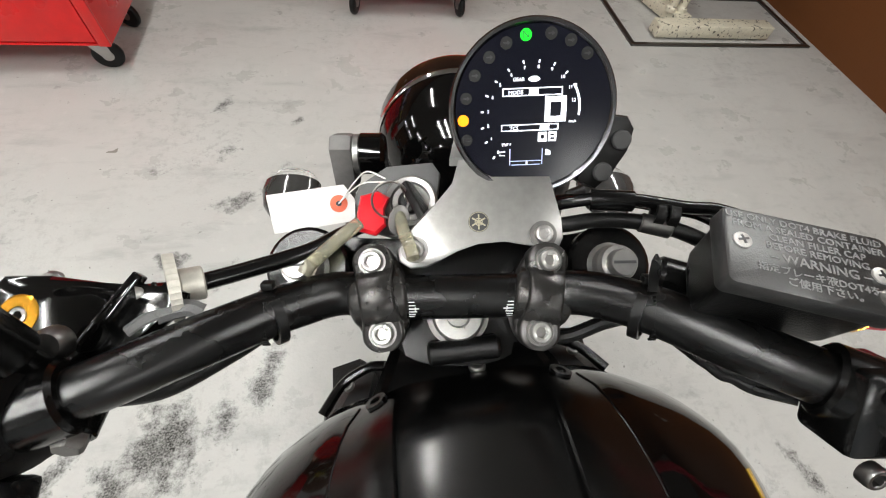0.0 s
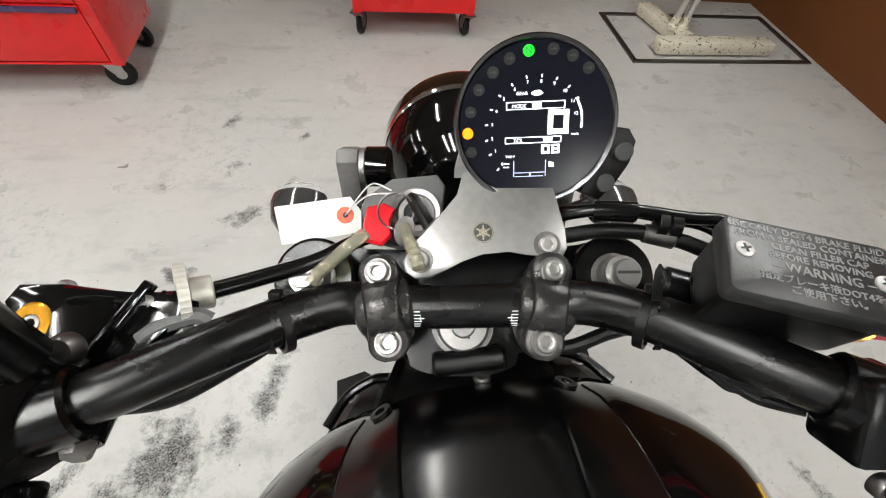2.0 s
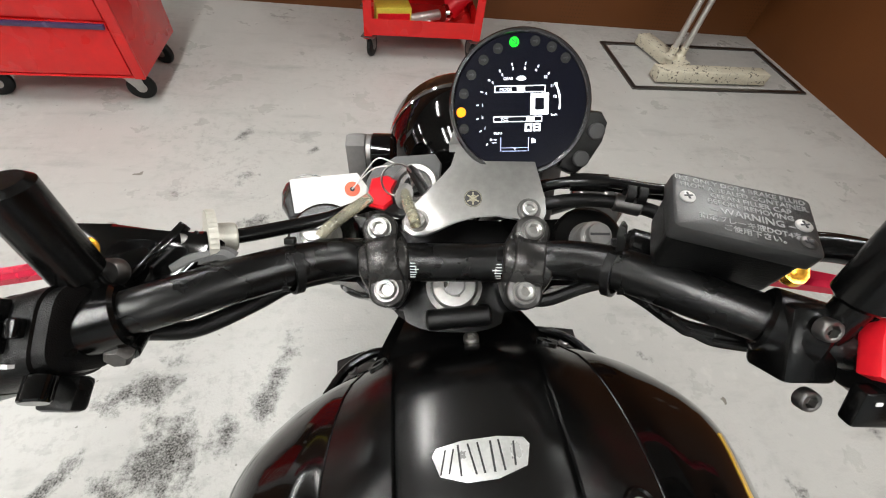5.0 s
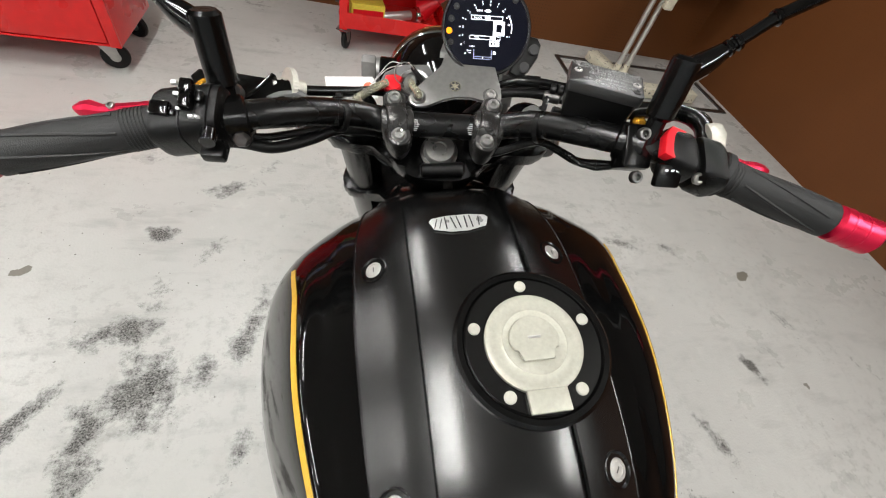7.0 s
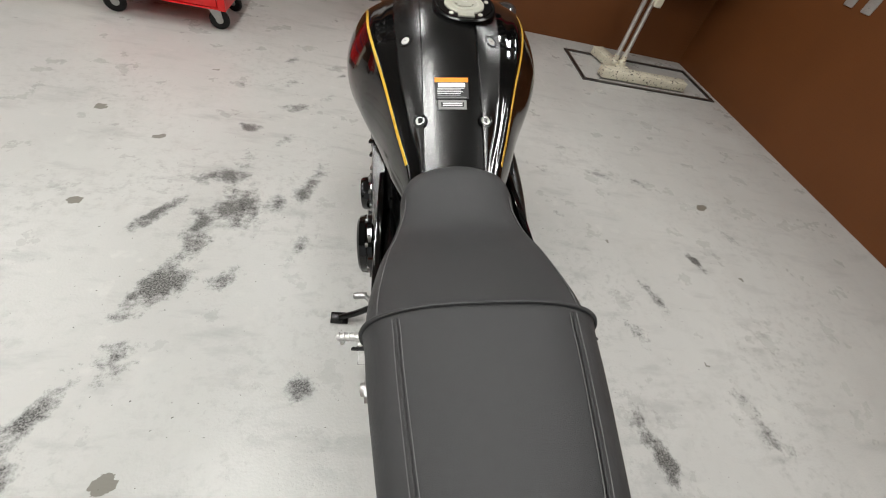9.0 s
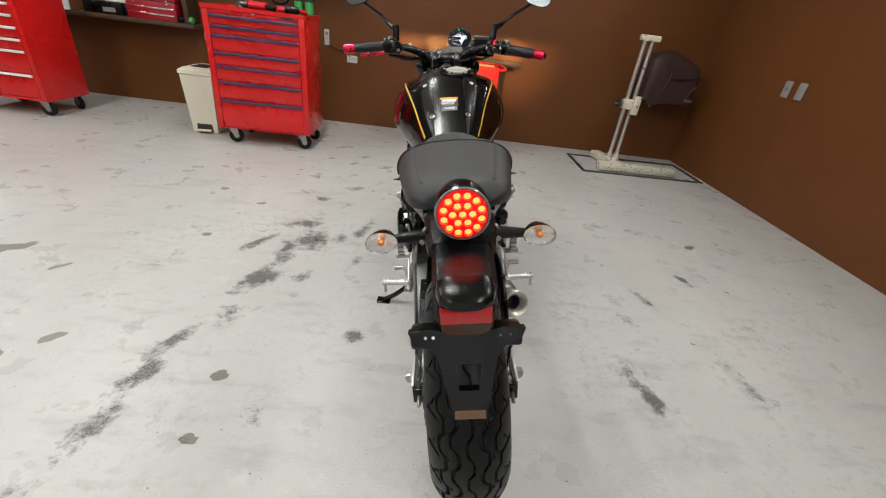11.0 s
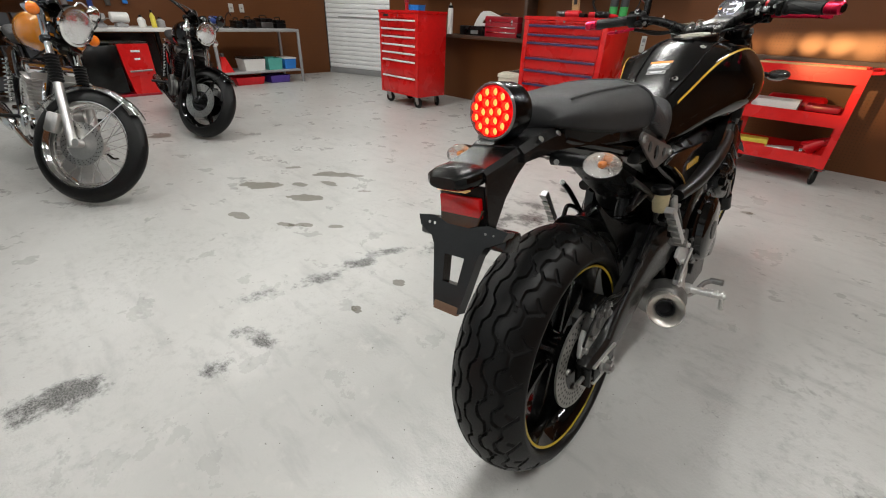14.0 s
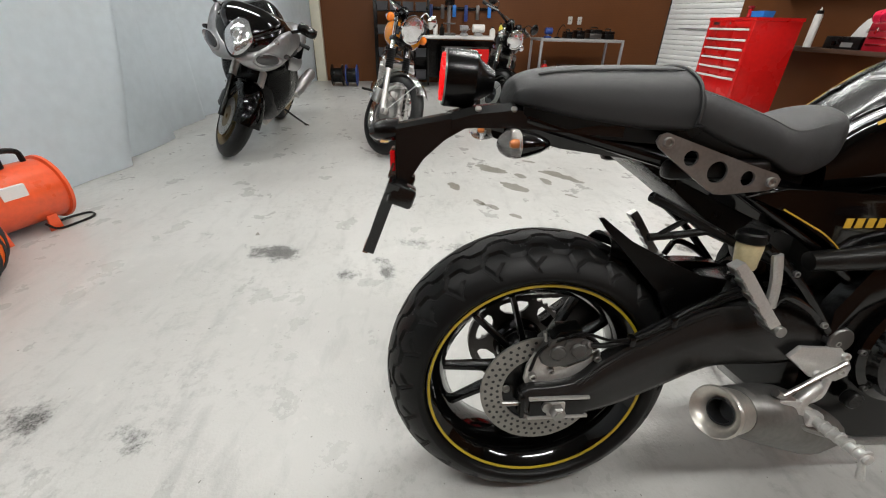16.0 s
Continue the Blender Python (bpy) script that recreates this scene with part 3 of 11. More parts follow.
prism(bm, [(-5.36, 3.98), (-5.2, 3.18), (-5.05, 3.18), (-5.2, 4.05)], CEIL)
structure("wall_return", bm, WALL_BROWN, "brown jamb beside the roller shutter", "wall")
structure("ceiling", box(B(), -7.6, 3.1, -3.9, 4.3, CEIL, CEIL + 0.1), CEILING, "plain grey ceiling boards", "ceiling")

# dado board that stands a little proud of the far wall
bm = B()
prism(bm, [(-0.36, back_y(-0.36) - 0.055), (0.92, back_y(0.92) - 0.055), (0.92, back_y(0.92) - 0.001), (-0.36, back_y(-0.36) - 0.001)], 0.055, Matrix.Translation((0, 0, 0.79)), 0.004)
tagged(part("wall_rail", bm, BROWN_WOOD), "dark wooden bumper rail fixed along the wall", "rail")


def roller_shutter():
    a, b = Vector((-7.2, 3.33, 0)), Vector((-5.3, 3.9, 0))
    d = (b - a).normalized()
    m = Matrix.Translation(a) @ Matrix.Rotation(math.atan2(d.y, d.x), 4, "Z")
    ob = tagged(thing("roller_shutter", "closed pale grey steel roller shutter with horizontal slats", "shutter", m), kind="structure")
    w = (b - a).length
    slat = None
    for k in range(34):
        if slat is None:
            bm = B()
            rings = []
            for y, z in ((0.02, 0), (-0.006, 0.004), (-0.012, 0.03), (-0.010, 0.06), (0.002, 0.074), (0.02, 0.076)):
                rings.append([(0, y, z), (w, y, z)])
            R = [[bm.verts.new(p) for p in r] for r in rings]
            for p, q in zip(R, R[1:]):
                bm.faces.new((p[0], p[1], q[1], q[0]))
            bm.faces.new((R[-1][0], R[-1][1], R[0][1], R[0][0]))
            slat = part("slat", bm, SHUTTER, ob, sharp=50, basis=Matrix.Translation((0, 0, 0.10)))
        else:
            share("slat", slat, ob, Matrix.Translation((0, 0, 0.10 + 0.078 * k)))
    part("bottom_rail", box(B(), 0, w, -0.02, 0.025, 0.0, 0.10, 0.006), GREY_METAL, ob, "dark grey bottom rail")
    part("lock_bar", box(B(), 0.3, w - 0.1, -0.028, -0.012, 0.97, 0.985, 0.003), GREY_METAL, ob)


roller_shutter()


def plastic_sheet():
    """Sheet hung in loose folds from above to the floor."""
    line = [Vector(p) for p in ((2.86, -3.42, 0), (1.0, -3.40, 0), (-0.8, -3.45, 0), (-2.4, -3.40, 0), (-3.05, -3.44, 0), (-4.2, -3.44, 0), (-5.4, -3.2, 0), (-7.15, -2.9, 0))]
    P = spline(line, 110)
    bm = B()
    cols = []
    rows = 22
    folds = ((-3.07, -0.02, 0.085), (-2.27, -0.30, 0.10), (-1.2, 0.1, 0.07), (-3.9, 0.05, 0.06), (-4.7, -0.1, 0.06), (-0.2, -0.15, 0.08), (1.1, 0.1, 0.07))
    for i, p in enumerate(P):
        col = []
        for r in range(rows + 1):
            z = CEIL * 0.97 * r / rows
            f = 0.030 * math.sin(p.x * 2.3 + 0.4 * z) + 0.10 * noise.noise((p.x * 0.9, z * 0.35, 4.0)) + 0.012 * noise.noise((p.x * 4.0, z * 1.6, 9.0))
            for xf, m, a in folds:
                d = p.x - xf - m * z
                f += a * math.tanh(d / 0.035) * math.exp(-abs(d) / 0.40)
            col.append(bm.verts.new((p.x, p.y + f, z + 0.004)))
        cols.append(col)
    for a, b in zip(cols, cols[1:]):
        for r in range(rows):
            bm.faces.new((a[r], a[r + 1], b[r + 1], b[r]))
    bmesh.ops.solidify(bm, geom=bm.faces[:], thickness=0.003)
    tagged(part("plastic_sheet", bm, SHEET, sharp=80), "pale blue plastic sheet hanging in loose folds to the floor", "curtain")


plastic_sheet()


def ceiling_light(x, y):
    ob = thing("ceiling_light", "white ceiling batten with a lit fluorescent tube", "light", Matrix.Translation((x, y, CEIL)), "ceiling lights")
    part("housing", box(B(), -0.05, 0.05, -0.64, 0.64, -0.05, -0.001, 0.008), WHITE_PLASTIC, ob)
    part("tube", rod(B(), (0, -0.6, -0.085), (0, 0.6, -0.085), 0.014, 14), TUBE_GLOW, ob)
    for s in (-1, 1):
        part("lampholder", box(B(), -0.018, 0.018, s * 0.6 - 0.012, s * 0.6 + 0.012, -0.105, -0.049, 0.004), WHITE_PLASTIC, ob)


for tx, ty in TUBES:
    ceiling_light(tx, ty)


def wall_plate(name, label, m, w, h, slots, face=None):
    ob = thing(name, label, "socket", m)
    part("plate", prism(B(), rounded(w, h, 0.008), 0.008, None, 0.002), face or mat("aged plate plastic", (0.46, 0.45, 0.42), 0.4, scale=20), ob)
    for x, y, sw, sh in slots:
        part("slot", box(B(), x - sw / 2, x + sw / 2, y - sh / 2, y + sh / 2, 0.0065, 0.0092, 0.0006), GREY_PRINT, ob)
    return ob


PLATE_STEEL = mat("dull plate steel", (0.33, 0.31, 0.29), 0.4, 0.3, scale=20)
EAST = Matrix.Rotation(radians(-90), 4, "Z") @ Matrix.Rotation(radians(90), 4, "X")
NORTH = Matrix.Rotation(radians(90), 4, "X")
wall_plate("wall_switch", "dull steel rectangular switch plate on the brown wall", Matrix.Translation((2.879, 1.695, 0.973)) @ EAST, 0.075, 0.125, [(0, 0.0, 0.025, 0.03)], PLATE_STEEL)
wall_plate("wall_switch", "dull steel rectangular switch plate on the brown wall", Matrix.Translation((2.879, 1.550, 0.975)) @ EAST, 0.075, 0.125, [(0, 0.03, 0.012, 0.004), (0, -0.03, 0.012, 0.004)], PLATE_STEEL)
for x, z in ((-0.875, 0.677), (-2.38, 0.72)):
    wall_plate("wall_socket", "white double wall socket on the brown wall", Matrix.Translation((x, back_y(x) - 0.001, z)) @ NORTH, 0.11, 0.07, [(-0.025, 0.008, 0.004, 0.014), (-0.013, 0.008, 0.004, 0.014), (0.014, 0.008, 0.004, 0.014), (0.026, 0.008, 0.004, 0.014)])
wall_plate("wall_remote", "white remote control hanging on the brown wall", Matrix.Translation((-1.14, back_y(-1.14) - 0.001, 0.86)) @ NORTH, 0.05, 0.15, [(0, 0.035, 0.03, 0.035), (0, -0.01, 0.02, 0.008)])
bm = tube(B(), [(-1.11, back_y(-1.1) - 0.012, 0.79), (-1.03, back_y(-1.0) - 0.014, 0.755), (-0.95, back_y(-1.0) - 0.012, 0.74), (-0.90, back_y(-0.9) - 0.012, 0.70)], 0.004, 6)
tagged(part("wall_cable", bm, BLACK_PLASTIC), "thin black cable running along the wall", "cable")
wall_plate("wall_socket", "pale switch plate on the brown board", Matrix.Translation((-7.199, 1.72, 1.05)) @ Matrix.Rotation(radians(90), 4, "Z") @ Matrix.Rotation(radians(90), 4, "X"), 0.075, 0.12, [(0, 0, 0.02, 0.02)])
wall_plate("wall_socket", "pale switch plate on the brown board", Matrix.Translation((-7.199, 1.55, 1.05)) @ Matrix.Rotation(radians(90), 4, "Z") @ Matrix.Rotation(radians(90), 4, "X"), 0.075, 0.12, [(0, 0, 0.02, 0.02)])

# ---- shelves on the far wall ----
def board(name, label, x0, x1, z0, z1, depth):
    bm = B()
    prism(bm, [(x0, back_y(x0) - depth), (x1, back_y(x1) - depth), (x1, back_y(x1) - 0.001), (x0, back_y(x0) - 0.001)], z1 - z0, Matrix.Translation((0, 0, z0)), 0.003)
    return tagged(part(name, bm, BROWN_WOOD), label, "shelf")


board("wall_shelf", "long dark brown wooden shelf holding cans and bottles", -4.45, -0.82, 1.345, 1.40, 0.24)
board("wall_ledge", "dark brown wooden ledge holding a small tool chest", -4.3, -2.40, 0.80, 0.84, 0.26)
tagged(part("shelf_post", box(B(), -2.50, -2.455, back_y(-2.48) - 0.22, back_y(-2.48) - 0.001, 0.841, 1.344, 0.003), BROWN_WOOD), "dark brown upright between ledge and shelf", "post")
tagged(part("shelf_post", box(B(), -2.50, -2.455, back_y(-2.48) - 0.22, back_y(-2.48) - 0.001, 1.401, 1.85, 0.003), BROWN_WOOD), "dark brown upright above the shelf", "post")
tagged(part("paper_notice", box(B(), -1.08, -0.86, back_y(-0.97) - 0.03, back_y(-0.97) - 0.024, 1.402, 1.72), PAPER), "white paper notice leaning against the wall", "paper")


def spray_can(x, y, z, r, h, body, cap, label, nozzle=True):
    ob = thing("spray_can", label, "can", Matrix.Translation((x, y, z)), "cans on the shelf")
    part("body", lathe(B(), [(0, 0), (r * 0.96, 0), (r, 0.004), (r, h * 0.72), (r * 0.8, h * 0.78), (r * 0.8, h * 0.79), (0, h * 0.79)], 16), body, ob)
    part("label_band", lathe(B(), [(r + 0.0006, h * 0.18), (r + 0.0006, h * 0.58)], 16), WHITE_PRINT if body != WHITE_PLASTIC else PURPLE, ob)
    part("cap", lathe(B(), [(r * 0.78, h * 0.79), (r * 0.74, h), (0, h)], 14), cap, ob)


def carton(x, y, z, w, d, h, material, band, label, turn=0):
    ob = thing("carton", label, "box", pose(x, y, z, 0, 0, turn), "cartons on the shelf")
    part("body", box(B(), -w / 2, w / 2, -d / 2, d / 2, 0, h, 0.002), material, ob)
    part("label_band", box(B(), -w / 2 + 0.004, w / 2 - 0.004, -d / 2 - 0.0012, -d / 2 + 0.002, h * 0.3, h * 0.62), band, ob)


rs = random.Random(5)
x = -2.42
while x < -1.35:
    k = rs.random()
    if k < 0.55:
        body, cap = rs.choice([(PURPLE, WHITE_PLASTIC), (BLUE_PLASTIC, WHITE_PLASTIC), (WHITE_PLASTIC, PURPLE), (NAVY, BLUE_PLASTIC), (PURPLE, RED_PLASTIC)])
        spray_can(x, back_y(x) - 0.13 + rs.uniform(-0.03, 0.03), 1.40, 0.031, rs.uniform(0.17, 0.24), body, cap, "violet and white spray can on the wooden shelf")
        x += 0.068
    else:
        carton(x + 0.03, back_y(x) - 0.13, 1.40, 0.085, 0.06, rs.uniform(0.12, 0.17), rs.choice([PURPLE, NAVY]), rs.choice([WHITE_PRINT, GREY_PRINT]), "violet cardboard box on the wooden shelf")
        x += 0.105
for k, x in enumerate((-1.30, -1.20, -1.12)):
    carton(x, back_y(x) - 0.12, 1.40, 0.08, 0.06, 0.15, (PURPLE, NAVY, WHITE_PLASTIC)[k], WHITE_PRINT, "violet cardboard box on the wooden shelf")
for k, x in enumerate((-2.62, -2.70, -2.78, -2.86, -2.94)):
    spray_can(x, back_y(x) - 0.12, 1.40, 0.032, 0.2 + 0.02 * (k % 2), (PURPLE, BLUE_PLASTIC, WHITE_PLASTIC, PURPLE, WHITE_PLASTIC)[k], WHITE_PLASTIC, "violet and white spray can on the wooden shelf")


def basket(x, w, material, label):
    ob = thing("storage_basket", label, "basket", Matrix.Translation((x, back_y(x) - 0.13, 1.40)))
    part("tray", loft(B(), [[(-w / 2 * s, -0.09 * s, z), (w / 2 * s, -0.09 * s, z), (w / 2 * s, 0.09 * s, z), (-w / 2 * s, 0.09 * s, z)] for s, z in ((0.88, 0), (1, 0.14), (0.97, 0.14), (0.86, 0.01))]), material, ob)
    for k in range(7):
        part("rib", box(B(), -w / 2 + w * (k + 0.5) / 7 - 0.004, -w / 2 + w * (k + 0.5) / 7 + 0.004, -0.093, -0.082, 0.02, 0.135), material, ob)


basket(-3.25, 0.34, YELLOW, "yellow plastic storage basket on the shelf")
basket(-3.72, 0.30, YELLOW, "yellow plastic storage basket on the shelf")
basket(-4.12, 0.28, WHITE_PLASTIC, "white plastic storage basket on the shelf")

# ---- what stands on the ledge ----
def small_tool_chest():
    x = -2.80
    ob = thing("small_tool_chest", "dark red portable steel tool chest on the ledge", "tool chest", Matrix.Translation((x, back_y(x) - 0.14, 0.84)))
    part("body", box(B(), -0.235, 0.235, -0.1, 0.1, 0, 0.16, 0.004), RED_DARK, ob)
    part("lid", box(B(), -0.24, 0.24, -0.105, 0.105, 0.162, 0.225, 0.01), RED_DARK, ob)
    for z in (0.045, 0.10):
        part("drawer_pull", box(B(), -0.215, 0.215, -0.108, -0.099, z, z + 0.014, 0.003), CHROME, ob)
    for s in (-1, 1):
        part("latch", box(B(), s * 0.16 - 0.012, s * 0.16 + 0.012, -0.112, -0.103, 0.14, 0.19, 0.002), CHROME, ob)
    part("handle", tube(B(), [(-0.06, 0, 0.224), (-0.05, 0, 0.25), (0.05, 0, 0.25), (0.06, 0, 0.224)], 0.006, 8, 4), BLACK_PLASTIC, ob)


small_tool_chest()
x = -3.30
ob = thing("battery_charger", "black battery charger box on the ledge", "charger", Matrix.Translation((x, back_y(x) - 0.16, 0.84)))
part("body", box(B(), -0.19, 0.19, -0.05, 0.05, 0, 0.11, 0.01), BLACK_PLASTIC, ob)
part("dial", rod(B(), (-0.07, -0.05, 0.05), (-0.07, -0.065, 0.05), 0.02, 14), BLACK_SATIN, ob)
part("print", box(B(), 0.0, 0.12, -0.0512, -0.048, 0.02, 0.06), GREY_PRINT, ob)
bm = B()
prism(bm, [(-0.155, 0.085), (-0.120, 0.150), (-0.080, 0.195), (-0.045, 0.212), (0.030, 0.214), (0.165, 0.172), (0.160, 0.150), (0.040, 0.165), (-0.020, 0.160), (-0.050, 0.130), (-0.060, 0.105), (0.010, 0.112), (0.060, 0.095), (0.075, 0.060), (0.060, 0.0), (-0.010, 0.0), (0.005, 0.045), (-0.015, 0.060), (-0.070, 0.062), (-0.120, 0.060)], 0.02, Matrix.Translation((-3.13, back_y(-3.13) - 0.085, 0.842)) @ NORTH @ Matrix.Diagonal((1.3, 1.3, 1, 1)), 0.003)
tagged(part("shop_sign_letter", bm, WHITE_PLASTIC), "white cut-out plastic shape leaning on the wall", "sign")
x = -2.44
ob = thing("hose_fitting", "green and black hose fitting on the ledge", "fitting", Matrix.Translation((x - 0.03, back_y(x) - 0.19, 0.84)))
part("body", rod(B(), (-0.11, 0, 0.03), (0.0, 0, 0.03), 0.028, 14, bevel=0.004), BLACK_PLASTIC, ob)
part("cap", rod(B(), (0.001, 0, 0.03), (0.045, 0, 0.03), 0.03, 14, bevel=0.005), GREEN, ob)


# ---- tool chests ----
def caster(parent, x, y, top, swivel):
    c = part("caster", box(B(), -0.05, 0.05, -0.04, 0.04, top - 0.006, top, 0.002), STEEL_DARK, parent, basis=pose(x, y, 0, 0, 0, swivel))
    for s in (-1, 1):
        part("fork", prism(B(), [(-0.035, top - 0.006), (0.035, top - 0.006), (0.042, 0.055), (0.008, 0.05)], 0.003, Matrix.Translation((0, 0.018 * s + 0.0015, 0)) @ NORTH), STEEL, c)
    part("wheel", lathe(B(), [(0.018, -0.014), (0.045, -0.016), (0.055, -0.013), (0.060, -0.006), (0.060, 0.006), (0.055, 0.013), (0.045, 0.016), (0.018, 0.014)], 24, Matrix.Translation((0.022, 0, 0.060)) @ NORTH, close=True), RUBBER, c)
    part("hub", rod(B(), (0.022, -0.0175, 0.060), (0.022, 0.0175, 0.060), 0.022, 14), STEEL, c)


def tool_chest(name, label, m, w, d, z0, z1, drawers, pull, lock, head=0.09):
    ob = thing(name, label, "tool chest", m, "rolling tool chests")
    t = 0.012
    part("body", box(B(), -w / 2, w / 2, -d / 2 + 0.012, d / 2, z0, z1 - 0.03, 0.006), RED_PAINT, ob)
    for s in (-1, 1):
        part("front_stile", box(B(), s * w / 2 - (0.045 if s > 0 else 0), s * w / 2 + (0.045 if s < 0 else 0), -d / 2 - 0.002, -d / 2 + 0.013, z0, z1 - 0.03, 0.003), RED_PAINT, ob)
    part("top_rim", loft(B(), [[(sx * (w / 2 + o), sy * (d / 2 + o), z) for sx, sy in ((-1, -1), (1, -1), (1, 1), (-1, 1))] for o, z in ((0.0, z1 - 0.031), (0.006, z1 - 0.028), (0.006, z1), (-0.004, z1), (-0.006, z1 - 0.02))]), RED_PAINT, ob)
    part("top_mat", box(B(), -w / 2 + 0.02, w / 2 - 0.02, -d / 2 + 0.02, d / 2 - 0.02, z1 - 0.0185, z1 - 0.012), BLACK_PLASTIC, ob)
    part("header", box(B(), -w / 2 + 0.047, w / 2 - 0.047, -d / 2, -d / 2 + 0.014, z1 - head + 0.005, z1 - 0.033, 0.002), RED_PAINT, ob)
    part("lock", rod(B(), (0.0, -d / 2 - 0.005, z1 - head / 2 - 0.008), (0.0, -d / 2 + 0.002, z1 - head / 2 - 0.008), 0.009, 14), STEEL, ob)
    part("badge", box(B(), lock - 0.05, lock + 0.05, -d / 2 - 0.002, -d / 2 + 0.002, z1 - head / 2 - 0.022, z1 - head / 2 + 0.003), DARK_PRINT, ob, "small dark maker's plate")
    z = z1 - head
    for h in drawers:
        dr = part("drawer", box(B(), -w / 2 + 0.05, w / 2 - 0.05, -d / 2 - 0.001, -d / 2 + 0.02, z - h + 0.004, z - 0.004, 0.003), RED_PAINT, ob)
        part("pull", box(B(), -w / 2 + 0.052, w / 2 - 0.052, -d / 2 - 0.018, -d / 2 - 0.0005, z - 0.026, z - 0.006, 0.004), pull, dr)
        z -= h
    part("plinth", box(B(), -w / 2 + 0.047, w / 2 - 0.047, -d / 2 + 0.001, -d / 2 + 0.014, z0 + 0.002, max(z0 + 0.01, z - 0.002), 0.002), RED_PAINT, ob)
    part("handle", tube(B(), [(-w / 2 - 0.001, -d / 4, z1 - 0.06), (-w / 2 - 0.045, -d / 4, z1 - 0.06), (-w / 2 - 0.05, 0, z1 - 0.06), (-w / 2 - 0.045, d / 4, z1 - 0.06), (-w / 2 - 0.001, d / 4, z1 - 0.06)], 0.009, 8, 4), RED_PAINT, ob)
    for sx in (-1, 1):
        for sy in (-1, 1):
            caster(ob, sx * (w / 2 - 0.09), sy * (d / 2 - 0.06), z0, (25, 15, 60, -20)[(sx > 0) + 2 * (sy > 0)])
    return ob


CHEST_B = pose(-1.415, 2.06, 0, 0, 0, 0)
tool_chest("tool_chest", "tall red steel tool chest with violet drawer trims on casters", CHEST_B, 0.78, 0.46, 0.135, 1.07, [0.072, 0.066, 0.125, 0.102, 0.118, 0.145, 0.235], BLUE_TRIM, 0.26, 0.058)
CHEST_A = pose(-3.74, 2.28, 0, 0, 0, -4)
tool_chest("tool_chest", "tall red steel tool chest with white drawer pulls on casters", CHEST_A, 0.76, 0.46, 0.135, 1.09, [0.095, 0.085, 0.090, 0.090, 0.090, 0.190, 0.20], WHITE_PLASTIC, -0.24)

# things on top of the chests
ob = thing("plastic_tray", "bright blue plastic tray on the red tool chest", "tray", pose(-3.70, 2.32, 1.078))
part("tray", loft(B(), [[(-0.09 * s, -0.06 * s, z), (0.09 * s, -0.06 * s, z), (0.09 * s, 0.06 * s, z), (-0.09 * s, 0.06 * s, z)] for s, z in ((0.9, 0), (1, 0.075), (0.95, 0.075), (0.85, 0.01))]), BLUE_PLASTIC, ob)
for k in range(5):
    part("rib", box(B(), -0.075 + 0.0375 * k - 0.004, -0.075 + 0.0375 * k + 0.004, -0.061, -0.054, 0.01, 0.07), BLUE_PLASTIC, ob)
ob = thing("red_torch", "small red hand lamp on the tool chest", "torch", pose(-3.86, 2.30, 1.078))
part("body", rod(B(), (0, 0, 0), (0, 0, 0.1), 0.022, 14, bevel=0.004), RED_PLASTIC, ob)
part("head", rod(B(), (0, 0, 0.101), (0, 0, 0.125), 0.03, 14, bevel=0.004), RED_DARK, ob)
ob = thing("sealant_bottle", "white sealant bottle with a thin nozzle beside the chest", "bottle", pose(-3.62, 2.86, 0.84))
part("body", lathe(B(), [(0, 0), (0.035, 0), (0.035, 0.28), (0.03, 0.30), (0, 0.30)], 16), WHITE_PLASTIC, ob)
part("cap", rod(B(), (0, 0, 0.301), (0, 0, 0.33), 0.03, 14, bevel=0.003), BLACK_PLASTIC, ob)
part("nozzle", rod(B(), (0, 0, 0.331), (0, 0, 0.36), 0.012, 10, 0.005), WHITE_PLASTIC, ob)
for x, y in ((-1.17, 2.20), (-1.085, 2.21)):
    ob = thing("spray_can", "black and green spray can standing on the tool chest", "can", pose(x, y, 1.058), "cans on the tool chest")
    part("body", lathe(B(), [(0, 0), (0.033, 0), (0.033, 0.10), (0, 0.10)], 16), GREEN, ob)
    part("shoulder", lathe(B(), [(0.033, 0.101), (0.033, 0.165), (0.024, 0.18), (0, 0.18)], 16), DARK_PRINT, ob)
    part("nozzle", rod(B(), (0, 0, 0.181), (0, 0, 0.205), 0.012, 12), WHITE_PLASTIC, ob)
    part("straw", rod(B(), (0.01, 0, 0.195), (0.02, 0.01, 0.33), 0.0025, 6), RED_PLASTIC, ob)
ob = thing("air_tool", "red and black air gun lying on the tool chest", "tool", pose(-1.42, 2.0, 1.06, 0, 0, -12))
part("body", rod(B(), (-0.09, 0, 0.032), (0.06, 0, 0.032), 0.03, 14, bevel=0.006), RED_PLASTIC, ob)
part("head", rod(B(), (-0.17, 0, 0.032), (-0.091, 0, 0.032), 0.024, 14, 0.028), STEEL_DARK, ob)
part("grip", rod(B(), (0.061, 0, 0.028), (0.15, -0.04, 0.02), 0.018, 12), BLACK_PLASTIC, ob)
ob = thing("air_tool", "red and black air gun lying on the tool chest", "tool", pose(-1.14, 1.96, 1.06, 0, 0, 20))
part("body", rod(B(), (-0.07, 0, 0.03), (0.04, 0, 0.03), 0.028, 14, bevel=0.006), BLACK_PLASTIC, ob)
part("head", rod(B(), (-0.12, 0, 0.03), (-0.071, 0, 0.03), 0.022, 14), RED_PLASTIC, ob)
part("grip", rod(B(), (0.041, 0, 0.028), (0.10, 0.05, 0.02), 0.017, 12), RED_PLASTIC, ob)
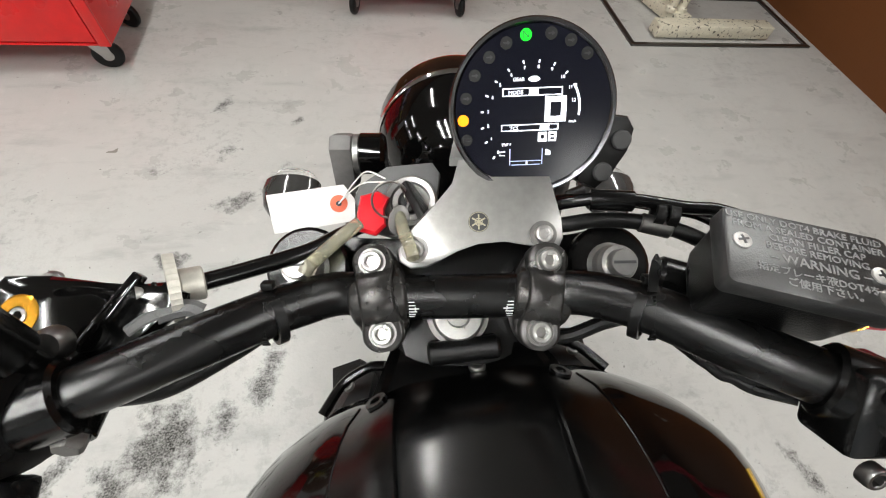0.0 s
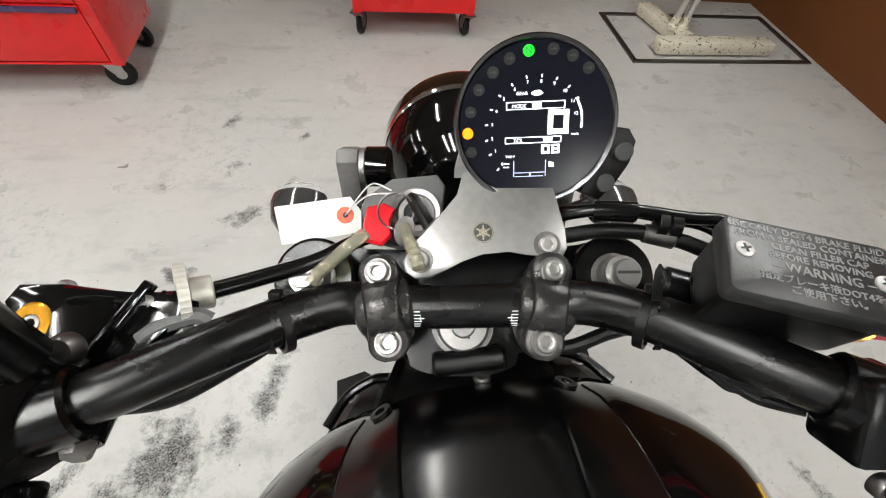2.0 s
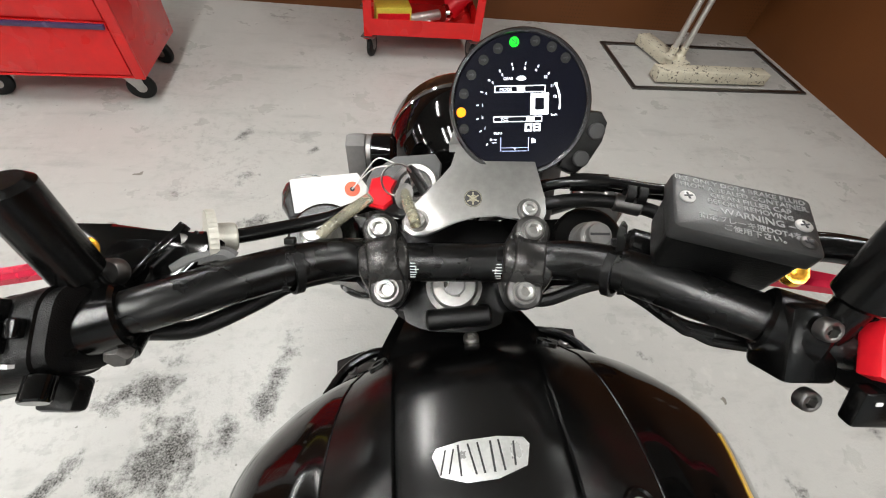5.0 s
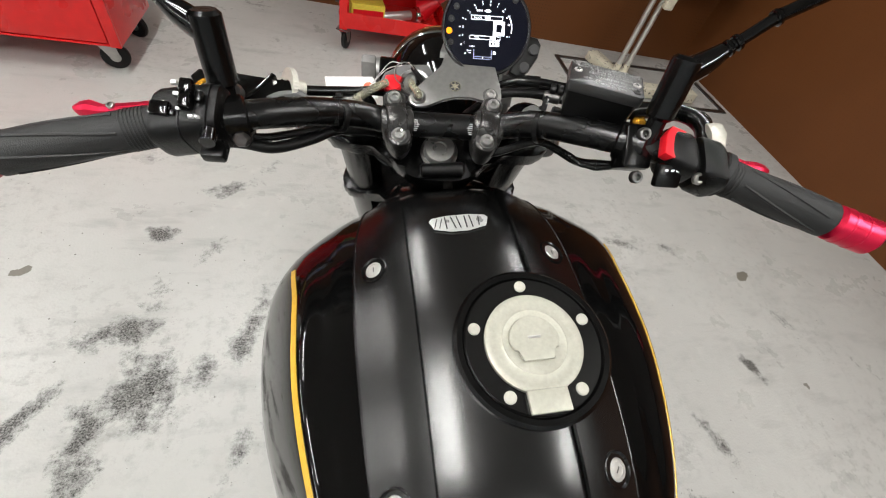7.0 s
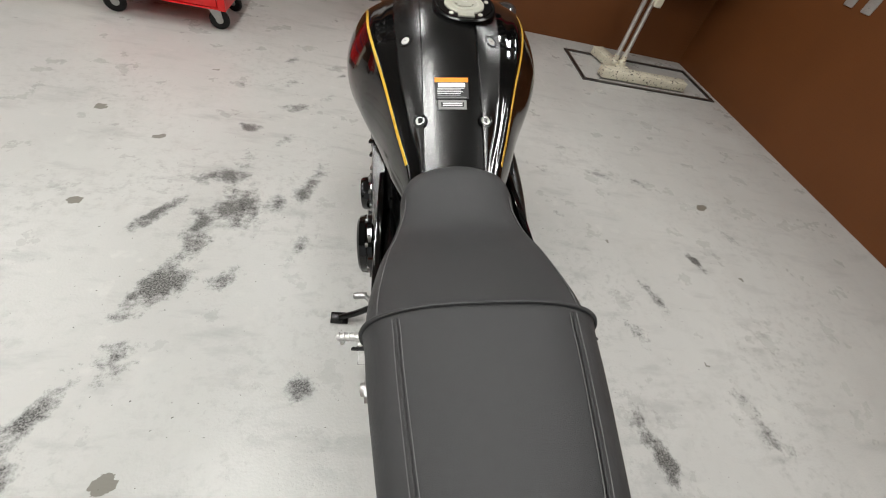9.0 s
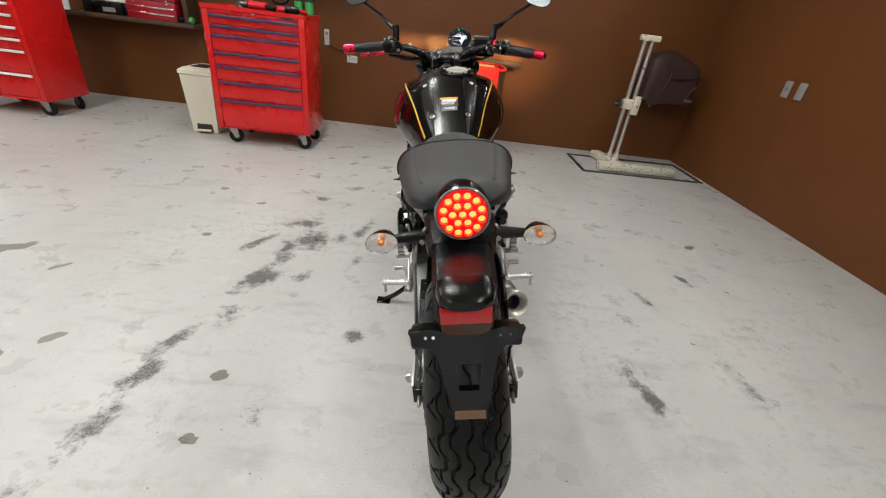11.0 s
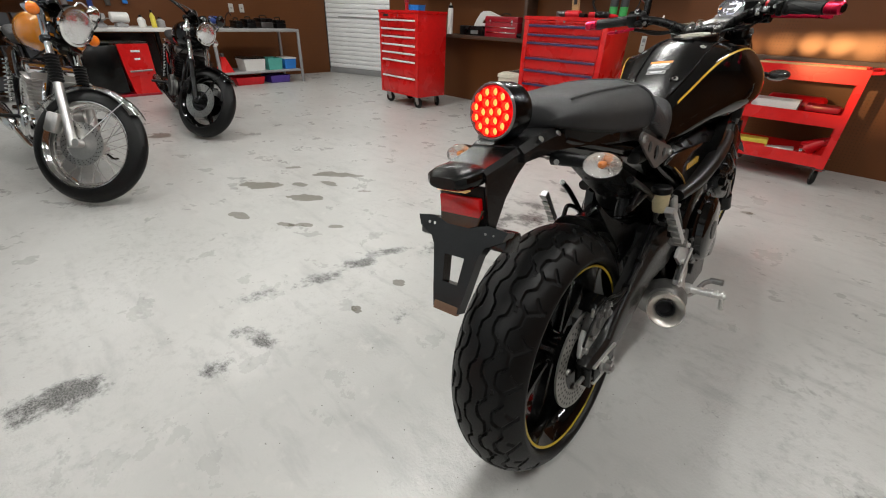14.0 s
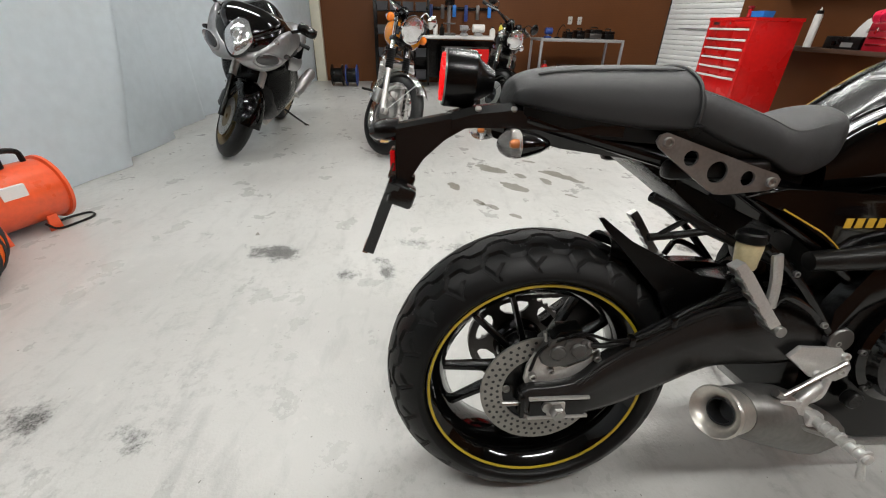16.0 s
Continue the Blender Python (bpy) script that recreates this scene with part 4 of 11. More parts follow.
ob = thing("glass_jar", "steel can on the tool chest", "can", pose(-1.58, 2.05, 1.058))
part("body", lathe(B(), [(0, 0), (0.04, 0), (0.04, 0.05), (0.036, 0.055), (0, 0.055)], 16), STEEL, ob)
ob = thing("spirit_level", "wooden level standing upright behind the tool chest", "level", pose(-1.83, 2.90, 0.84, 8, -4, 0))
part("body", box(B(), -0.04, 0.04, -0.012, 0.012, 0, 0.56, 0.004), LIGHT_WOOD, ob)
part("vial", box(B(), -0.018, 0.018, -0.0135, -0.01, 0.36, 0.48, 0.003), DARK_PRINT, ob)
part("mark", box(B(), -0.02, 0.02, -0.0132, -0.01, 0.14, 0.28), RED_PLASTIC, ob)
board("wall_ledge", "dark brown wooden ledge behind the tool chest", -2.0, -1.45, 0.80, 0.84, 0.2)
bm = tube(B(), [(-1.62, 2.86, 1.33), (-1.66, 2.83, 1.22), (-1.58, 2.82, 1.12), (-1.46, 2.82, 1.14), (-1.44, 2.84, 1.26), (-1.50, 2.86, 1.33)], 0.012, 8)
tagged(part("hung_cable", bm, BLACK_PLASTIC), "black cable loop hanging under the shelf", "cable")
bm = tube(B(), [(-1.30, 2.86, 1.34), (-1.36, 2.84, 1.2), (-1.28, 2.83, 1.1), (-1.2, 2.84, 1.2), (-1.22, 2.86, 1.34)], 0.006, 8)
tagged(part("hung_cable", bm, BLACK_PLASTIC), "thin black cable loop hanging under the shelf", "cable")

# ---- pedal bin ----
ob = thing("pedal_bin", "cream plastic pedal bin with a hinged lid", "bin", pose(-2.05, 2.22, 0))
part("body", loft(B(), [[(sx * (0.125 + o), sy * (0.17 + o), z) for sx, sy in ((-1, -1), (1, -1), (1, 1), (-1, 1))] for o, z in ((-0.02, 0), (-0.015, 0.003), (0.01, 0.50), (0.005, 0.505))]), CREAM_PLASTIC, ob)
part("lid", loft(B(), [[(sx * (0.14 + o), sy * (0.185 + o), z) for sx, sy in ((-1, -1), (1, -1), (1, 1), (-1, 1))] for o, z in ((0.0, 0.506), (0.004, 0.512), (0.0, 0.54), (-0.03, 0.56))]), CREAM_PLASTIC, ob)
part("lid_flap", box(B(), -0.07, 0.07, -0.10, 0.06, 0.561, 0.566, 0.002), DARK_PRINT, ob)
part("pedal", box(B(), -0.06, 0.06, -0.20, -0.15, 0.02, 0.035, 0.006), CREAM_PLASTIC, ob)
part("pedal_recess", box(B(), -0.075, 0.075, -0.159, -0.12, 0.005, 0.11, 0.008), DARK_PRINT, ob)


# ---- service cart ----
def service_cart():
    ob = thing("service_cart", "red steel three-tier service cart with tools on casters", "cart", pose(0.286, 2.56, 0))
    w, d = 0.66, 0.44
    for k, (z, h) in enumerate(((0.14, 0.09), (0.43, 0.09), (0.72, 0.10))):
        part("tray", loft(B(), [[(sx * (w / 2 + o), sy * (d / 2 + o), zz) for sx, sy in ((-1, -1), (1, -1), (1, 1), (-1, 1))] for o, zz in ((-0.002, z), (0.0, z + 0.002), (0.0, z + h), (-0.003, z + h), (-0.004, z + 0.006))]), RED_PAINT, ob)
    for sx in (-1, 1):
        for sy in (-1, 1):
            part("post", prism(B(), [(0, 0), (-sx * 0.045, 0), (-sx * 0.045, -sy * 0.003), (-sx * 0.003, -sy * 0.003), (-sx * 0.003, -sy * 0.045), (0, -sy * 0.045)], 0.70, Matrix.Translation((sx * (w / 2 + 0.004), sy * (d / 2 + 0.004), 0.12))), RED_PAINT, ob)
            caster(ob, sx * (w / 2 - 0.03), sy * (d / 2 - 0.03), 0.135, (70, 100, -20, 60)[(sx > 0) + 2 * (sy > 0)])
    part("push_handle", tube(B(), [(w / 2 + 0.006, -d / 2 + 0.02, 0.80), (w / 2 + 0.07, -d / 2 + 0.03, 0.81), (w / 2 + 0.07, d / 2 - 0.03, 0.81), (w / 2 + 0.006, d / 2 - 0.02, 0.80)], 0.012, 8, 4), RED_PAINT, ob)
    return ob


service_cart()


def on_cart(name, label, category, x, y, z, turn=0):
    return thing(name, label, category, pose(0.286 + x, 2.56 + y, z, 0, 0, turn))


ob = on_cart("wood_strip", "pale wooden strip across the top tray of the cart", "wood", 0, -0.10, 0.728)
part("strip", box(B(), -0.32, 0.30, -0.02, 0.02, 0, 0.10, 0.003), LIGHT_WOOD, ob)
ob = on_cart("parts_box", "yellow cardboard parts box with red print in the lower tray", "box", -0.17, -0.09, 0.147, 6)
part("body", box(B(), -0.10, 0.10, -0.06, 0.06, 0, 0.115, 0.002), YELLOW, ob)
part("print", box(B(), -0.09, 0.09, -0.0612, -0.05, 0.05, 0.085), RED_PLASTIC, ob)
part("print", box(B(), -0.09, 0.05, -0.0612, -0.05, 0.015, 0.035), NAVY, ob)
ob = on_cart("air_saw", "silver and white power tool lying in the lower tray", "tool", 0.06, -0.08, 0.147, 20)
part("body", rod(B(), (-0.14, 0, 0.05), (0.05, 0, 0.06), 0.028, 14, bevel=0.006), ALU_CAST, ob)
part("head", lathe(B(), [(0, 0), (0.045, 0), (0.05, 0.02), (0.03, 0.05), (0, 0.05)], 16, pose(0.075, 0, 0.06, 0, 90, 0)), CHROME, ob)
part("grip", rod(B(), (-0.02, 0, 0.04), (-0.05, -0.05, 0.012), 0.018, 12), WHITE_PLASTIC, ob)
ob = on_cart("red_funnel", "red plastic funnel lying in the lower tray", "funnel", 0.18, 0.0, 0.147, -30)
part("cone", rod(B(), (0, 0, 0.075), (0.10, 0.02, 0.16), 0.065, 18, 0.03), RED_PLASTIC, ob)
part("spout", rod(B(), (0.101, 0.0201, 0.161), (0.16, 0.03, 0.21), 0.022, 12, 0.014), RED_PLASTIC, ob)
ob = on_cart("plastic_tub", "white plastic tub in the middle tray of the cart", "tub", -0.12, -0.07, 0.437)
part("tub", loft(B(), [[(-0.15 * s, -0.10 * s, z), (0.15 * s, -0.10 * s, z), (0.15 * s, 0.10 * s, z), (-0.15 * s, 0.10 * s, z)] for s, z in ((0.93, 0), (1, 0.13), (0.96, 0.13), (0.9, 0.01))]), WHITE_PLASTIC, ob)
ob = on_cart("tool_case", "black hard tool case in the middle tray", "case", 0.17, -0.06, 0.437)
part("body", box(B(), -0.10, 0.10, -0.09, 0.09, 0, 0.075, 0.008), BLACK_PLASTIC, ob)
part("lid", box(B(), -0.10, 0.10, -0.09, 0.09, 0.077, 0.12, 0.008), RED_DARK, ob)
ob = on_cart("red_canister", "red fuel canister lying in the middle tray", "canister", 0.0, 0.12, 0.437)
part("body", rod(B(), (-0.2, 0, 0.08), (0.18, 0, 0.08), 0.075, 18, bevel=0.02), RED_PLASTIC, ob)
ob = on_cart("safety_goggles", "dark goggles lying on the top tray of the cart", "goggles", -0.14, -0.17, 0.728)
part("frame", loft(B(), [super_ring(0, 0.045, 0.075 * s, 0.035 * s, y, 3, 20) for s, y in ((0.8, 0.03), (1, 0.0), (0.9, -0.03))]), BLACK_GLOSS, ob)


# ---- post stand in the corner ----
POLE_STEEL = mat("bright pole steel", (0.66, 0.65, 0.62), 0.3, 0.8, scale=20)


def post_stand():
    ob = thing("post_stand", "chipped cream wheel service stand with two bare metal poles", "stand", pose(0, 0, 0))
    part("long_foot", box(B(), 1.75, 2.54, 2.17, 2.27, 0.012, 0.085, 0.008), CREAM, ob)
    part("cross_foot", box(B(), -0.055, 0.055, -0.20, 0.22, 0.012, 0.08, 0.008, pose(1.93, 2.48, 0, 0, 0, 14)), CREAM, ob)
    for x in (1.905, 1.975):
        part("socket", lathe(B(), [(0, 0.08), (0.036, 0.08), (0.034, 0.10), (0.024, 0.11), (0.024, 0.15), (0, 0.15)], 18, pose(x, 2.36, 0)), CREAM, ob)
        part("pole", rod(B(), (x, 2.36, 0.15), (x, 2.36, 1.20), 0.0185, 18), POLE_STEEL, ob)
    part("head", box(B(), 1.86, 2.035, 2.325, 2.395, 1.19, 1.24, 0.008), CREAM, ob)
    part("carriage", box(B(), 1.875, 2.02, 2.315, 2.405, 0.59, 0.68, 0.01), CREAM, ob)
    part("clamp_block", box(B(), 1.955, 2.015, 2.28, 2.33, 0.55, 0.72, 0.008), CREAM, ob)
    part("clamp_wheel", lathe(B(), [(0.02, -0.008), (0.055, -0.006), (0.06, 0), (0.055, 0.006), (0.02, 0.008)], 20, pose(1.835, 2.36, 0.635, 0, 90, 0), close=True), STEEL_DARK, ob)
    part("clamp_screw", rod(B(), (1.80, 2.36, 0.635), (1.876, 2.36, 0.635), 0.01, 10), STEEL, ob)
    fr = thing("floor_frame", "thin rusty steel frame lying on the floor under the stand", "frame")
    for k, (x0, x1, y0, y1) in enumerate(((1.57, 2.82, 2.10, 2.13), (1.57, 2.82, 2.66, 2.69), (1.57, 1.60, 2.131, 2.659), (2.79, 2.82, 2.131, 2.659))):
        part("bar", box(B(), x0, x1, y0, y1, 0, 0.011, 0.002), STEEL_DARK, fr)


post_stand()


def dust_cover():
    ob = thing("covered_box", "maroon cloth dust cover draped over a wall-mounted box", "cover", pose(2.40, 2.70, 0.66))
    rings = []
    for z, w, d, peak in ((0.0, 0.275, 0.17, 0), (0.012, 0.280, 0.175, 0), (0.10, 0.278, 0.172, 0), (0.22, 0.272, 0.168, 0), (0.31, 0.264, 0.160, 0.2), (0.365, 0.245, 0.146, 0.7), (0.40, 0.17, 0.10, 1.0), (0.42, 0.05, 0.03, 1.0)):
        ring = []
        for k in range(64):
            a = 2 * math.pi * k / 64
            c, s = math.cos(a), math.sin(a)
            e = abs(c) ** 0.3, abs(s) ** 0.3
            fold = 0.030 * noise.noise((c * 4.1, s * 4.1, z * 5)) + 0.016 * abs(noise.noise((c * 9 + 3, s * 9, z * 3 + c * 4)))
            sag = 0.018 * math.sin(5 * a + 1.0) + 0.01 * math.sin(11 * a) if z < 0.005 else 0
            x, y = (1 + fold) * w * math.copysign(e[0], c), (1 + fold) * d * math.copysign(e[1], s)
            ring.append((x, y, z + sag + peak * (0.055 - 0.30 * max(0.0, x + 0.03) - 0.10 * max(0.0, -x - 0.12))))
        rings.append(ring)
    part("cover", loft(B(), rings), CLOTH, ob, sharp=28)
    for pts in (((-0.10, -0.178, 0.36), (-0.06, -0.184, 0.25), (-0.09, -0.182, 0.12), (-0.05, -0.182, 0.02)), ((0.24, -0.176, 0.28), (0.05, -0.182, 0.24), (-0.06, -0.184, 0.25)), ((0.16, -0.180, 0.02), (0.19, -0.180, 0.12), (0.25, -0.176, 0.20))):
        part("crease", tube(B(), pts, 0.010, 8, 6, radii=[0.003] + [0.010] * (len(pts) - 2) + [0.003]), CLOTH, ob)
    part("label", box(B(), 0.16, 0.235, -0.188, -0.176, 0.035, 0.058), GREY_PLASTIC, ob, "small grey sewn label")
    part("bracket", box(B(), -0.05, 0.05, 0.12, 0.21, -0.06, 0.04, 0.004), STEEL_DARK, ob)
    part("hook", tube(B(), [(-0.09, 0.0, 0.0), (-0.09, 0.0, -0.05), (-0.07, 0.0, -0.07), (-0.05, 0.0, -0.05)], 0.006, 6, 4), STEEL, ob)


dust_cover()


# ---- steel table by the west wall ----
def steel_table():
    ob = thing("steel_table", "grey steel work table with a lower shelf", "table", pose(-6.62, 1.50, 0))
    part("tabletop", box(B(), -0.33, 0.33, -0.68, 0.68, 0.745, 0.785, 0.004), GREY_METAL, ob)
    part("lower_shelf", box(B(), -0.31, 0.31, -0.66, 0.66, 0.17, 0.195, 0.003), GREY_METAL, ob)
    for sx in (-1, 1):
        for sy in (-1, 1):
            part("leg", box(B(), sx * 0.31 - 0.018, sx * 0.31 + 0.018, sy * 0.665 - 0.018, sy * 0.665 + 0.018, 0, 0.744, 0.003), GREY_METAL, ob)


steel_table()


def simple_tub(name, label, x, y, z, w, d, h, material, lid=None):
    ob = thing(name, label, "tub", pose(x, y, z))
    part("body", loft(B(), [[(sx * w / 2 * s, sy * d / 2 * s, zz) for sx, sy in ((-1, -1), (1, -1), (1, 1), (-1, 1))] for s, zz in ((0.9, 0), (1, h), (0.96, h), (0.86, 0.01))]), material, ob)
    if lid:
        part("lid", box(B(), -w / 2 - 0.006, w / 2 + 0.006, -d / 2 - 0.006, d / 2 + 0.006, h + 0.001, h + 0.02, 0.006), lid, ob)


simple_tub("storage_tub", "white plastic tub with a dark lid on the lower shelf", -6.55, 1.42, 0.195, 0.3, 0.34, 0.17, WHITE_PLASTIC, BLACK_PLASTIC)
simple_tub("storage_tub", "teal plastic tub on the lower shelf", -6.55, 1.76, 0.195, 0.3, 0.24, 0.17, TEAL)
simple_tub("storage_tub", "blue plastic tub on the lower shelf", -6.55, 2.03, 0.195, 0.28, 0.2, 0.15, BLUE_PLASTIC, WHITE_PLASTIC)
simple_tub("storage_tub", "red plastic tub on the floor under the table", -6.55, 1.30, 0.0, 0.34, 0.46, 0.11, RED_PLASTIC)
simple_tub("storage_tub", "violet plastic tub on the floor under the table", -6.55, 1.80, 0.0, 0.34, 0.34, 0.11, PURPLE)
ob = thing("axle_stand", "red steel axle stand on the lower shelf", "stand", pose(-6.5, 0.98, 0.195))
part("base", loft(B(), [[(sx * s, sy * s, z) for sx, sy in ((-1, -1), (1, -1), (1, 1), (-1, 1))] for s, z in ((0.1, 0), (0.095, 0.01), (0.03, 0.2), (0.028, 0.21))]), RED_PAINT, ob)
part("saddle", box(B(), -0.035, 0.035, -0.02, 0.02, 0.211, 0.26, 0.006), STEEL_DARK, ob)
for k, (y, w, h) in enumerate(((1.36, 0.10, 0.10), (1.55, 0.14, 0.12), (1.80, 0.20, 0.14), (2.04, 0.16, 0.12))):
    ob = thing("tool_case", "dark hard tool case standing on the steel table", "case", pose(-6.68, y, 0.785), "cases on the steel table")
    part("body", box(B(), -0.12, 0.12, -w / 2, w / 2, 0, h * 0.6, 0.01), (BLACK_PLASTIC, BLACK_PLASTIC, STEEL_DARK, BLACK_PLASTIC)[k], ob)
    part("lid", box(B(), -0.12, 0.12, -w / 2, w / 2, h * 0.61, h, 0.012), BLACK_PLASTIC, ob)
    part("handle", tube(B(), [(0, -w / 4, h), (0, -w / 4, h + 0.03), (0, w / 4, h + 0.03), (0, w / 4, h)], 0.008, 8, 3), BLACK_PLASTIC, ob)
ob = thing("desk_fan", "dark blue tool on the steel table", "tool", pose(-6.66, 1.02, 0.785))
part("base", box(B(), -0.06, 0.06, -0.05, 0.05, 0, 0.03, 0.006), NAVY, ob)
part("body", rod(B(), (0, -0.05, 0.10), (0, 0.07, 0.10), 0.05, 16, bevel=0.01), NAVY, ob)
part("stem", rod(B(), (0, 0, 0.03), (0, 0, 0.06), 0.02, 10), STEEL_DARK, ob)
ob = thing("desk_lamp", "small black bent-neck lamp on the steel table", "lamp", pose(-6.66, 1.18, 0.785))
part("base", rod(B(), (0, 0, 0), (0, 0, 0.02), 0.05, 16, bevel=0.004), BLACK_PLASTIC, ob)
part("neck", tube(B(), [(0, 0, 0.02), (0, 0.02, 0.12), (0, 0.08, 0.2), (0, 0.12, 0.16)], 0.007, 8), BLACK_PLASTIC, ob)


# ---- work corner behind the parked motorcycles ----
def work_bench():
    ob = thing("work_bench", "cluttered dark workbench with a white top", "bench", pose(-6.75, -0.45, 0))
    part("worktop", box(B(), -0.35, 0.35, -0.85, 0.85, 0.74, 0.785, 0.006), WHITE_PLASTIC, ob)
    for sy in (-1, 1):
        for sx in (-1, 1):
            part("leg", box(B(), sx * 0.3 - 0.025, sx * 0.3 + 0.025, sy * 0.8 - 0.025, sy * 0.8 + 0.025, 0, 0.739, 0.004), BLACK_SATIN, ob)
    part("back_panel", box(B(), -0.34, -0.32, -0.77, 0.77, 0.1, 0.7), BLACK_SATIN, ob)


work_bench()
ob = thing("welding_cart", "red and black steel cabinet cart under the workbench", "cabinet", pose(-6.42, -0.38, 0))
part("body", box(B(), -0.20, 0.20, -0.38, 0.02, 0.05, 0.60, 0.010), BLACK_SATIN, ob, "open black bay")
part("red_side", loft(B(), [[(x, y, z) for x, y in ((-0.20, y0), (0.205, y0), (0.205, y1), (-0.20, y1))] for z, y0, y1 in ((0.03, 0.075, 0.36), (0.30, 0.04, 0.36), (0.615, 0.022, 0.36))]), RED_PAINT, ob, "red painted front")
part("top", box(B(), -0.20, 0.205, -0.385, 0.365, 0.617, 0.632, 0.004), BLACK_SATIN, ob)
part("base", box(B(), -0.20, 0.215, -0.37, 0.37, 0.0, 0.03, 0.006), RED_DARK, ob)
for z, w in ((0.52, 0.10), (0.43, 0.06)):
    part("badge", box(B(), 0.2055, 0.2085, 0.20 - w / 2, 0.20 + w / 2, z, z + 0.022), WHITE_PRINT, ob)
part("handle", rod(B(), (0.225, 0.08, 0.30), (0.225, 0.33, 0.31), 0.010, 12, bevel=0.002), ALU, ob)
for y in (0.10, 0.31):
    part("handle_post", rod(B(), (0.2, y, 0.305), (0.226, y, 0.305), 0.007, 8), ALU, ob)
rb2 = random.Random(8)
for k, (y, h, r, mt) in enumerate(((-0.80, 0.22, 0.035, WHITE_PLASTIC), (-0.70, 0.16, 0.04, BLACK_PLASTIC), (0.12, 0.14, 0.045, WHITE_PLASTIC), (0.24, 0.20, 0.03, YELLOW), (0.34, 0.12, 0.05, GREY_METAL))):
    ob = thing("workshop_bottle", "small bottle standing on the cluttered worktop", "bottle", pose(-6.55 + 0.1 * rb2.random(), y - 0.05, 0.786), "bottles on the worktop")
    part("bottle_body", lathe(B(), [(0, 0), (r, 0), (r, h * 0.65), (r * 0.5, h * 0.8), (r * 0.4, h * 0.86), (0, h * 0.86)], 18), mt, ob)
    part("cap", lathe(B(), [(r * 0.45, h * 0.861), (r * 0.45, h), (0, h)], 14), BLACK_PLASTIC, ob)
ob = thing("bench_vise", "grey steel vise on the worktop", "vise", pose(-6.46, -0.40, 0.786))
part("base", lathe(B(), [(0, 0), (0.07, 0), (0.065, 0.03), (0.04, 0.05), (0.04, 0.07), (0, 0.07)], 20), GREY_METAL, ob)
part("jaw", box(B(), -0.09, 0.02, -0.06, 0.06, 0.0705, 0.15, 0.010), GREY_METAL, ob)
part("front_jaw", box(B(), 0.035, 0.08, -0.06, 0.06, 0.08, 0.15, 0.010), GREY_METAL, ob)
part("screw", rod(B(), (0.02, 0, 0.10), (0.14, 0, 0.10), 0.012, 12), STEEL, ob)
part("bar", rod(B(), (0.13, -0.08, 0.10), (0.13, 0.08, 0.10), 0.006, 8), STEEL, ob)
ob = thing("bench_grinder", "white and grey bench machine on the worktop", "machine", pose(-6.6, -0.15, 0.785))
part("base", box(B(), -0.08, 0.08, -0.06, 0.06, 0, 0.04, 0.006), GREY_METAL, ob)
part("motor", rod(B(), (0, -0.10, 0.11), (0, 0.10, 0.11), 0.06, 18, bevel=0.012), WHITE_PLASTIC, ob)
part("stand", rod(B(), (0, 0, 0.04), (0, 0, 0.06), 0.04, 14), GREY_METAL, ob)
ob = thing("drill_press", "tall dark drill press standing on the worktop", "machine", pose(-6.72, -0.62, 0.785))
part("base", box(B(), -0.14, 0.14, -0.10, 0.10, 0, 0.035, 0.006), STEEL_DARK, ob)
part("column", rod(B(), (-0.08, 0, 0.035), (-0.08, 0, 0.62), 0.028, 14), STEEL, ob)
part("head", box(B(), -0.14, 0.16, -0.07, 0.07, 0.42, 0.60, 0.02), BLACK_SATIN, ob)
part("chuck", rod(B(), (0.09, 0, 0.30), (0.09, 0, 0.419), 0.014, 12, 0.022), STEEL, ob)
part("work_table", box(B(), -0.06, 0.16, -0.09, 0.09, 0.16, 0.18, 0.004), STEEL_DARK, ob)
ob = thing("wall_tool_rack", "black steel rack with blue tools on the brown wall", "rack", pose(-7.19, -0.4, 1.15))
part("panel", box(B(), 0.0, 0.02, -0.6, 0.6, 0.0, 0.05, 0.004), BLACK_SATIN, ob)
for k in range(6):
    part("hanging_tool", box(B(), 0.021, 0.05, -0.5 + 0.2 * k - 0.03, -0.5 + 0.2 * k + 0.03, -0.16 + 0.03 * (k % 3), 0.08, 0.008), (NAVY, STEEL_DARK, BLUE_PLASTIC)[k % 3], ob)


def parts_rack():
    ob = thing("parts_rack", "black rolling rack holding small grey parts bins", "rack", pose(-6.7, -1.38, 0))
    for sx in (-1, 1):
        for sy in (-1, 1):
            part("upright", box(B(), sx * 0.2 - 0.015, sx * 0.2 + 0.015, sy * 0.42 - 0.015, sy * 0.42 + 0.015, 0.04, 1.6, 0.002), BLACK_SATIN, ob)
    for z in (0.12, 0.45, 0.78, 1.1, 1.42):
        part("shelf", box(B(), -0.2, 0.2, -0.40, 0.40, z, z + 0.015, 0.002), BLACK_SATIN, ob)
    b = None
    for z in (0.135, 0.465, 0.795, 1.115):
        for k in range(4):
            mm = pose(0.06, -0.3 + 0.2 * k, z)
            if b is None:
                b = part("bin", loft(B(), [[(sx * 0.12 * s, sy * 0.085 * s, zz) for sx, sy in ((-1, -1), (1, -1), (1, 1), (-1, 1))] for s, zz in ((0.9, 0), (1, 0.12), (0.94, 0.12), (0.86, 0.01))]), mat("dark grey bin plastic", (0.045, 0.045, 0.05), 0.45, scale=8), ob, basis=mm)
            else:
                share("bin", b, ob, mm)


